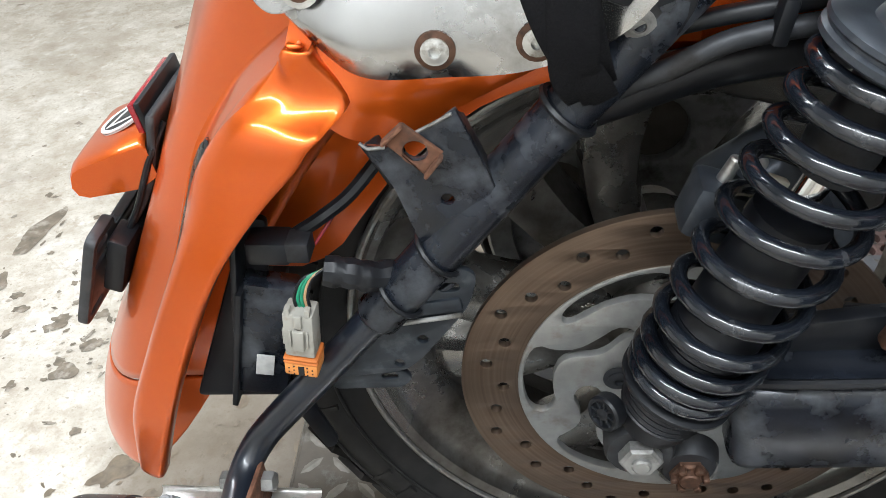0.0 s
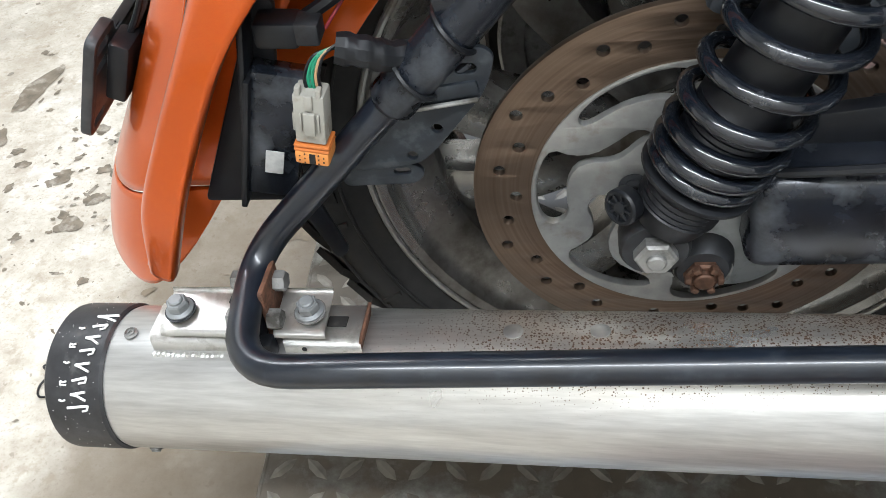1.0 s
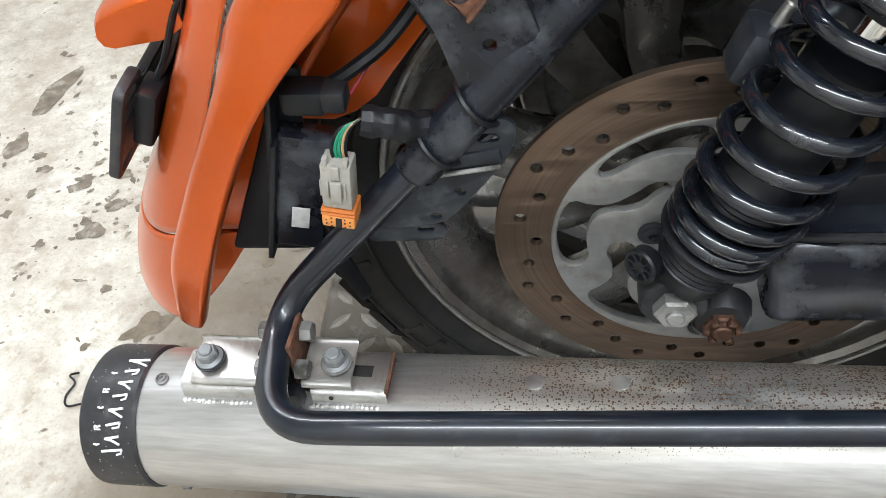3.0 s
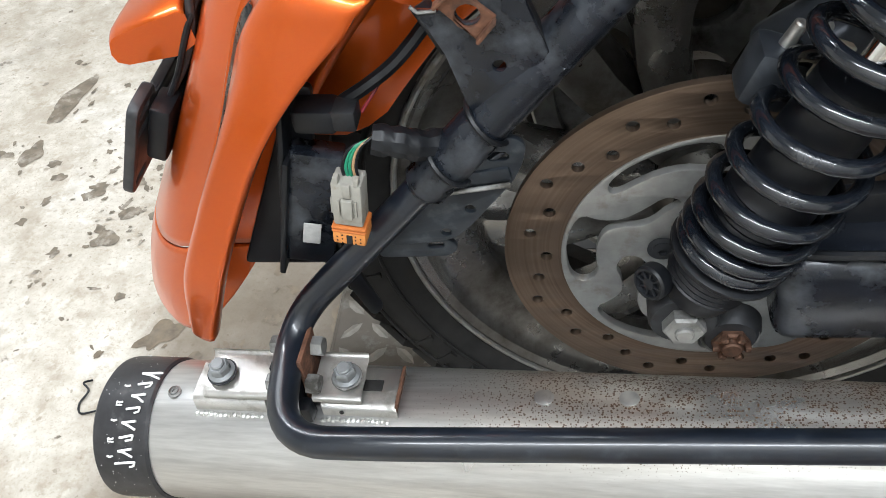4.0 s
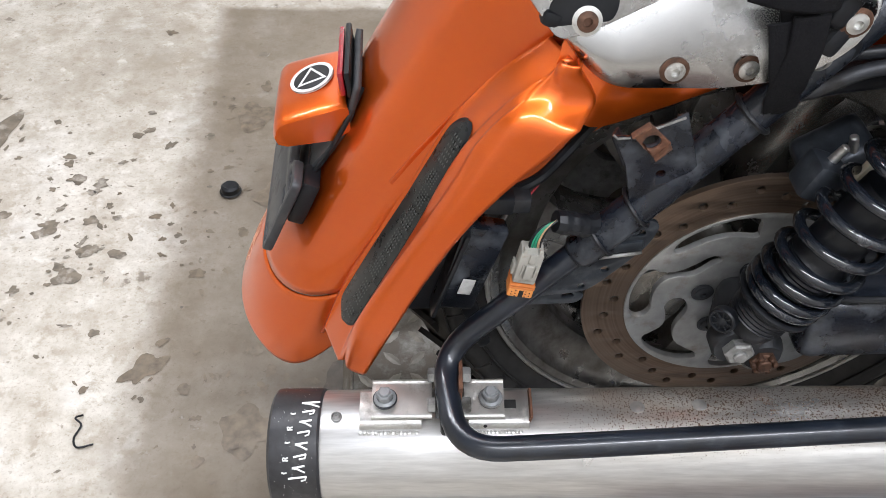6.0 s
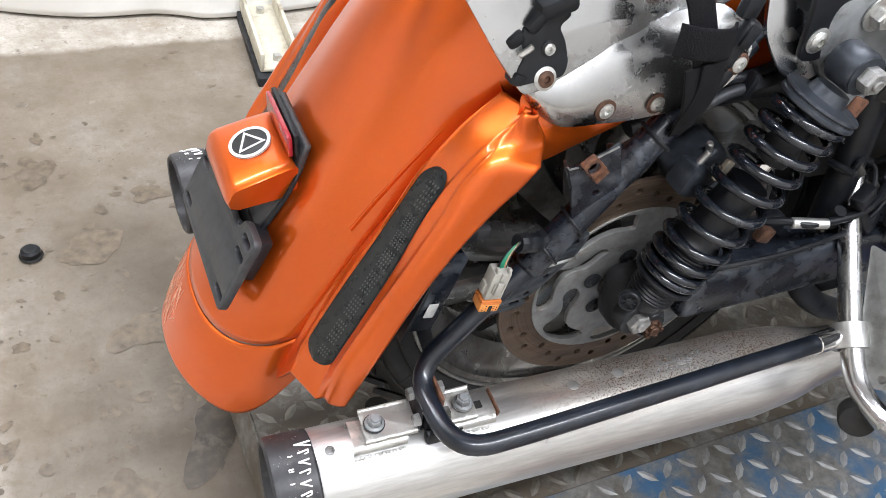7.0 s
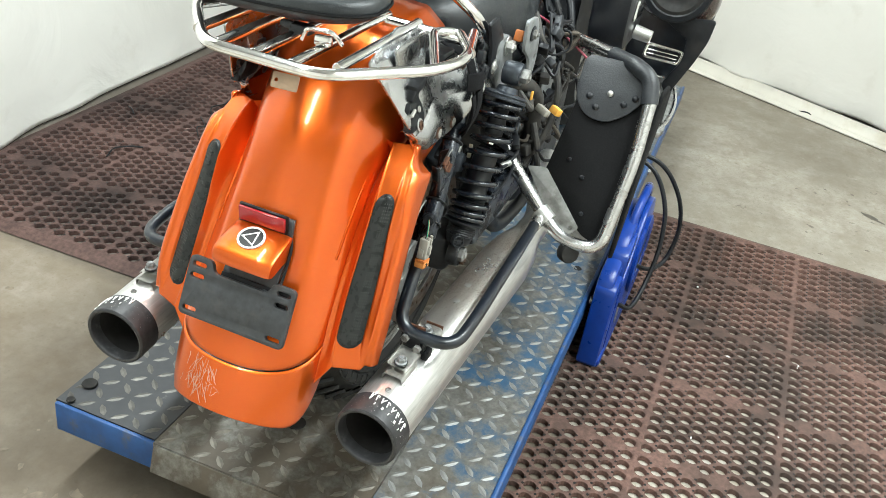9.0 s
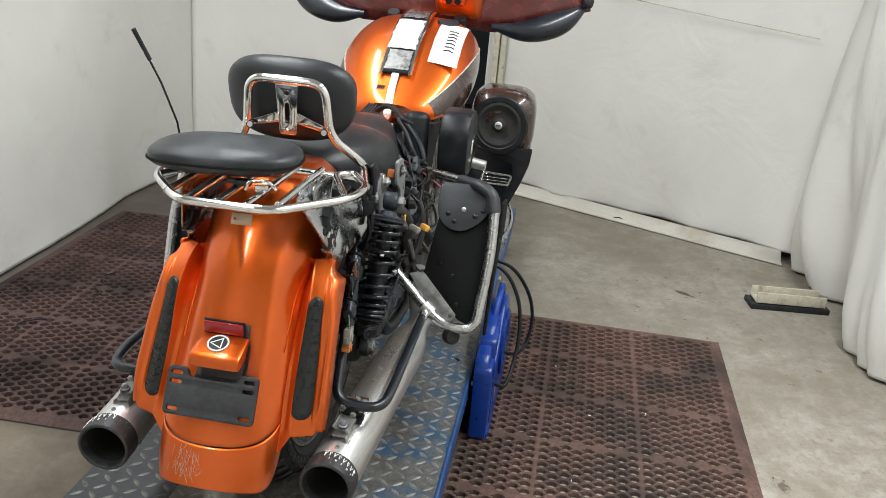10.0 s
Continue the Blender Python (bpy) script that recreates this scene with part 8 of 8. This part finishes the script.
part("red_lead", tube(smooth_path([(0.33, -0.05, 0.905), (0.36, -0.08, 0.902), (0.42, -0.133, 0.872), (0.47, -0.181, 0.835), (0.50, -0.248, 0.782)], 6), 0.0026, 8), PINKWIRE, bike, "pinkish red lead")

# -------- right-hand guard hoop with its black chap
guardh = part("leg_guard", tube(round_path([(0.262, -0.150, 0.665), (0.240, -0.185, 0.635), (0.203, -0.288, 0.550), (0.188, -0.335, 0.520), (0.186, -0.408, 0.523), (0.266, -0.420, 0.69), (0.328, -0.414, 0.820), (0.343, -0.375, 0.842), (0.45, -0.265, 0.828), (0.60, -0.115, 0.800)], 0.035, 7), 0.0128, 18), HOOPCHROME, bike, "chrome tubular leg guard hoop", 60)
part("hoop_clamp", lathe([(0.0145, -0.014), (0.020, -0.014), (0.020, 0.014), (0.0145, 0.014)], (0.203, -0.286, 0.551), (0.188, -0.333, 0.521), 24, close=True), ZINC, guardh, "clamp collar")
CH = Matrix(((0, 0.447, -0.894, 0.212), (-1, 0, 0, 0), (0, 0.894, 0.447, 0.530), (0, 0, 0, 1)))
chap = part("guard_chap", plate([rounded([(0.283, 0.300), (0.398, 0.325), (0.416, 0.24), (0.420, 0.03), (0.400, -0.008), (0.368, -0.002), (0.325, 0.030), (0.258, 0.092)], 0.012)], 0.012, CH, 0.003), VINYL, guardh, "black vinyl chap stretched in the hoop")
part("chap_side", plate([rounded([(0.205, 0.500), (0.235, 0.512), (0.350, 0.655), (0.455, 0.735), (0.445, 0.790), (0.360, 0.800), (0.255, 0.64)], 0.01)], 0.008, plane_xz(-0.430), 0.003), VINYL, guardh)
lw = part("leather_wrap", tube(smooth_path([(0.312, -0.4155, 0.786), (0.330, -0.403, 0.825), (0.348, -0.370, 0.8395), (0.375, -0.341, 0.8370), (0.402, -0.314, 0.8340)], 6), [0.0160] * 25, 16), FLAPLEATHER, guardh, "black leather wrap")
part("wrap_flap", plate([rounded([(0.270, 0.340), (0.398, 0.342), (0.408, 0.290), (0.385, 0.248), (0.343, 0.218), (0.298, 0.224), (0.272, 0.258)], 0.022)], 0.005, CH @ pose(0, 0, 0.0120), 0.0015), FLAPLEATHER, guardh, "riveted leather flap")
for u, v in ((0.299, 0.135), (0.273, 0.088), (0.303, 0.060), (0.333, 0.108), (0.353, 0.040)):
    q = CH @ Vector((u, v, 0.006))
    part("rivet", lathe([(0.0048, 0.0), (0.0048, 0.001), (0.003, 0.003), (0, 0.0035)], q, q + CH.to_3x3() @ Vector((0, 0, 1)), 12), BLACK_SATIN, guardh)
p = CH @ Vector((0.338, 0.276, 0.0150))
part("rivet", lathe([(0.006, 0), (0.006, 0.004), (0.003, 0.006), (0, 0.006)], p, p + Vector((-1, 0.1, 0.3)), 12), ZINC, guardh)
for u, v in ((0.300, 0.262), (0.318, 0.244), (0.368, 0.262), (0.386, 0.278)):
    q = CH @ Vector((u, v, 0.0145))
    part("rivet", lathe([(0.0065, 0.0), (0.0065, 0.002), (0.004, 0.0045), (0, 0.0055)], q, q + CH.to_3x3() @ Vector((0, 0, 1)), 12), BLACK_SATIN, guardh)
part("lower_shield", plate([rounded([(-0.340, 0.800), (-0.456, 0.815), (-0.450, 0.760), (-0.430, 0.700), (-0.387, 0.598), (-0.365, 0.630), (-0.400, 0.700), (-0.398, 0.755), (-0.340, 0.785)], 0.012)], 0.012, Matrix(((0, 0, 1, 0.95), (1, 0, 0, 0), (0, 1, 0, 0), (0, 0, 0, 1))), 0.003), BLACK_PLASTIC, pod, "black pointed lower leg shield")
part("heel_plate", plate([rounded([(0.225, 0.100), (0.262, 0.108), (0.358, 0.012), (0.345, -0.005), (0.312, -0.002)], 0.006), circle(0.342, 0.008, 0.0045, 10)], 0.004, CH @ pose(0, 0, 0.014), 0.0008), HEEL, guardh, "bare grey heel plate")
part("rubber_foot", lathe([(0, -0.012), (0.018, -0.012), (0.020, -0.008), (0.020, 0.008), (0.018, 0.012), (0, 0.012)], (0.186, -0.352, 0.499), (0.13, -0.40, 0.521), 22), RUBBER, guardh, "round rubber foot")
part("hanger_plate", box((0.245, -0.168, 0.60), (0.05, 0.008, 0.075), (0, 20, 0), 0.008), PALEGREY, guardh)

left_hoop = part("leg_guard", tube(round_path([(0.262, 0.150, 0.665), (0.203, 0.276, 0.550), (0.188, 0.322, 0.520), (0.186, 0.392, 0.523), (0.266, 0.404, 0.69), (0.328, 0.398, 0.820), (0.343, 0.360, 0.842), (0.45, 0.255, 0.828), (0.60, 0.110, 0.800)], 0.035, 7), 0.0128, 18), HOOPCHROME, bike, "chrome tubular leg guard hoop", 60)
part("guard_chap", plate([rounded([(-0.272, 0.300), (-0.382, 0.325), (-0.402, 0.24), (-0.404, 0.03), (-0.384, -0.008), (-0.353, -0.002), (-0.312, 0.030), (-0.248, 0.092)], 0.012)], 0.012, CH, 0.003), VINYL, left_hoop, "black vinyl chap stretched in the hoop")

# rider's footboard
FB = Matrix.Translation((0.93, -0.358, 0.575)) @ Matrix.Rotation(radians(4), 4, "Z") @ Matrix.Rotation(radians(-8), 4, "Y")
fb = part("footboard", plate([rounded([(-0.15, -0.05), (0.13, -0.05), (0.16, 0.0), (0.13, 0.055), (-0.15, 0.05), (-0.175, 0.0)], 0.045)], 0.016, FB, 0.004), CAST, bike, "ribbed metal footboard with rubber pads")
for k in range(6):
    part("tread_bar", box(FB @ Vector((-0.01, -0.036 + 0.0145 * k, 0.011)), (0.25 - 0.02 * abs(k - 2.5), 0.007, 0.007), (0, -8, 4), 0.002), RUBBER, fb)
part("footboard_edge", tube([FB @ Vector((0.165 * math.cos(a), 0.056 * math.sin(a), 0.004)) for a in [2 * math.pi * k / 40 for k in range(40)]], 0.006, 10, closed=True), HOOPCHROME, fb, "polished rim")
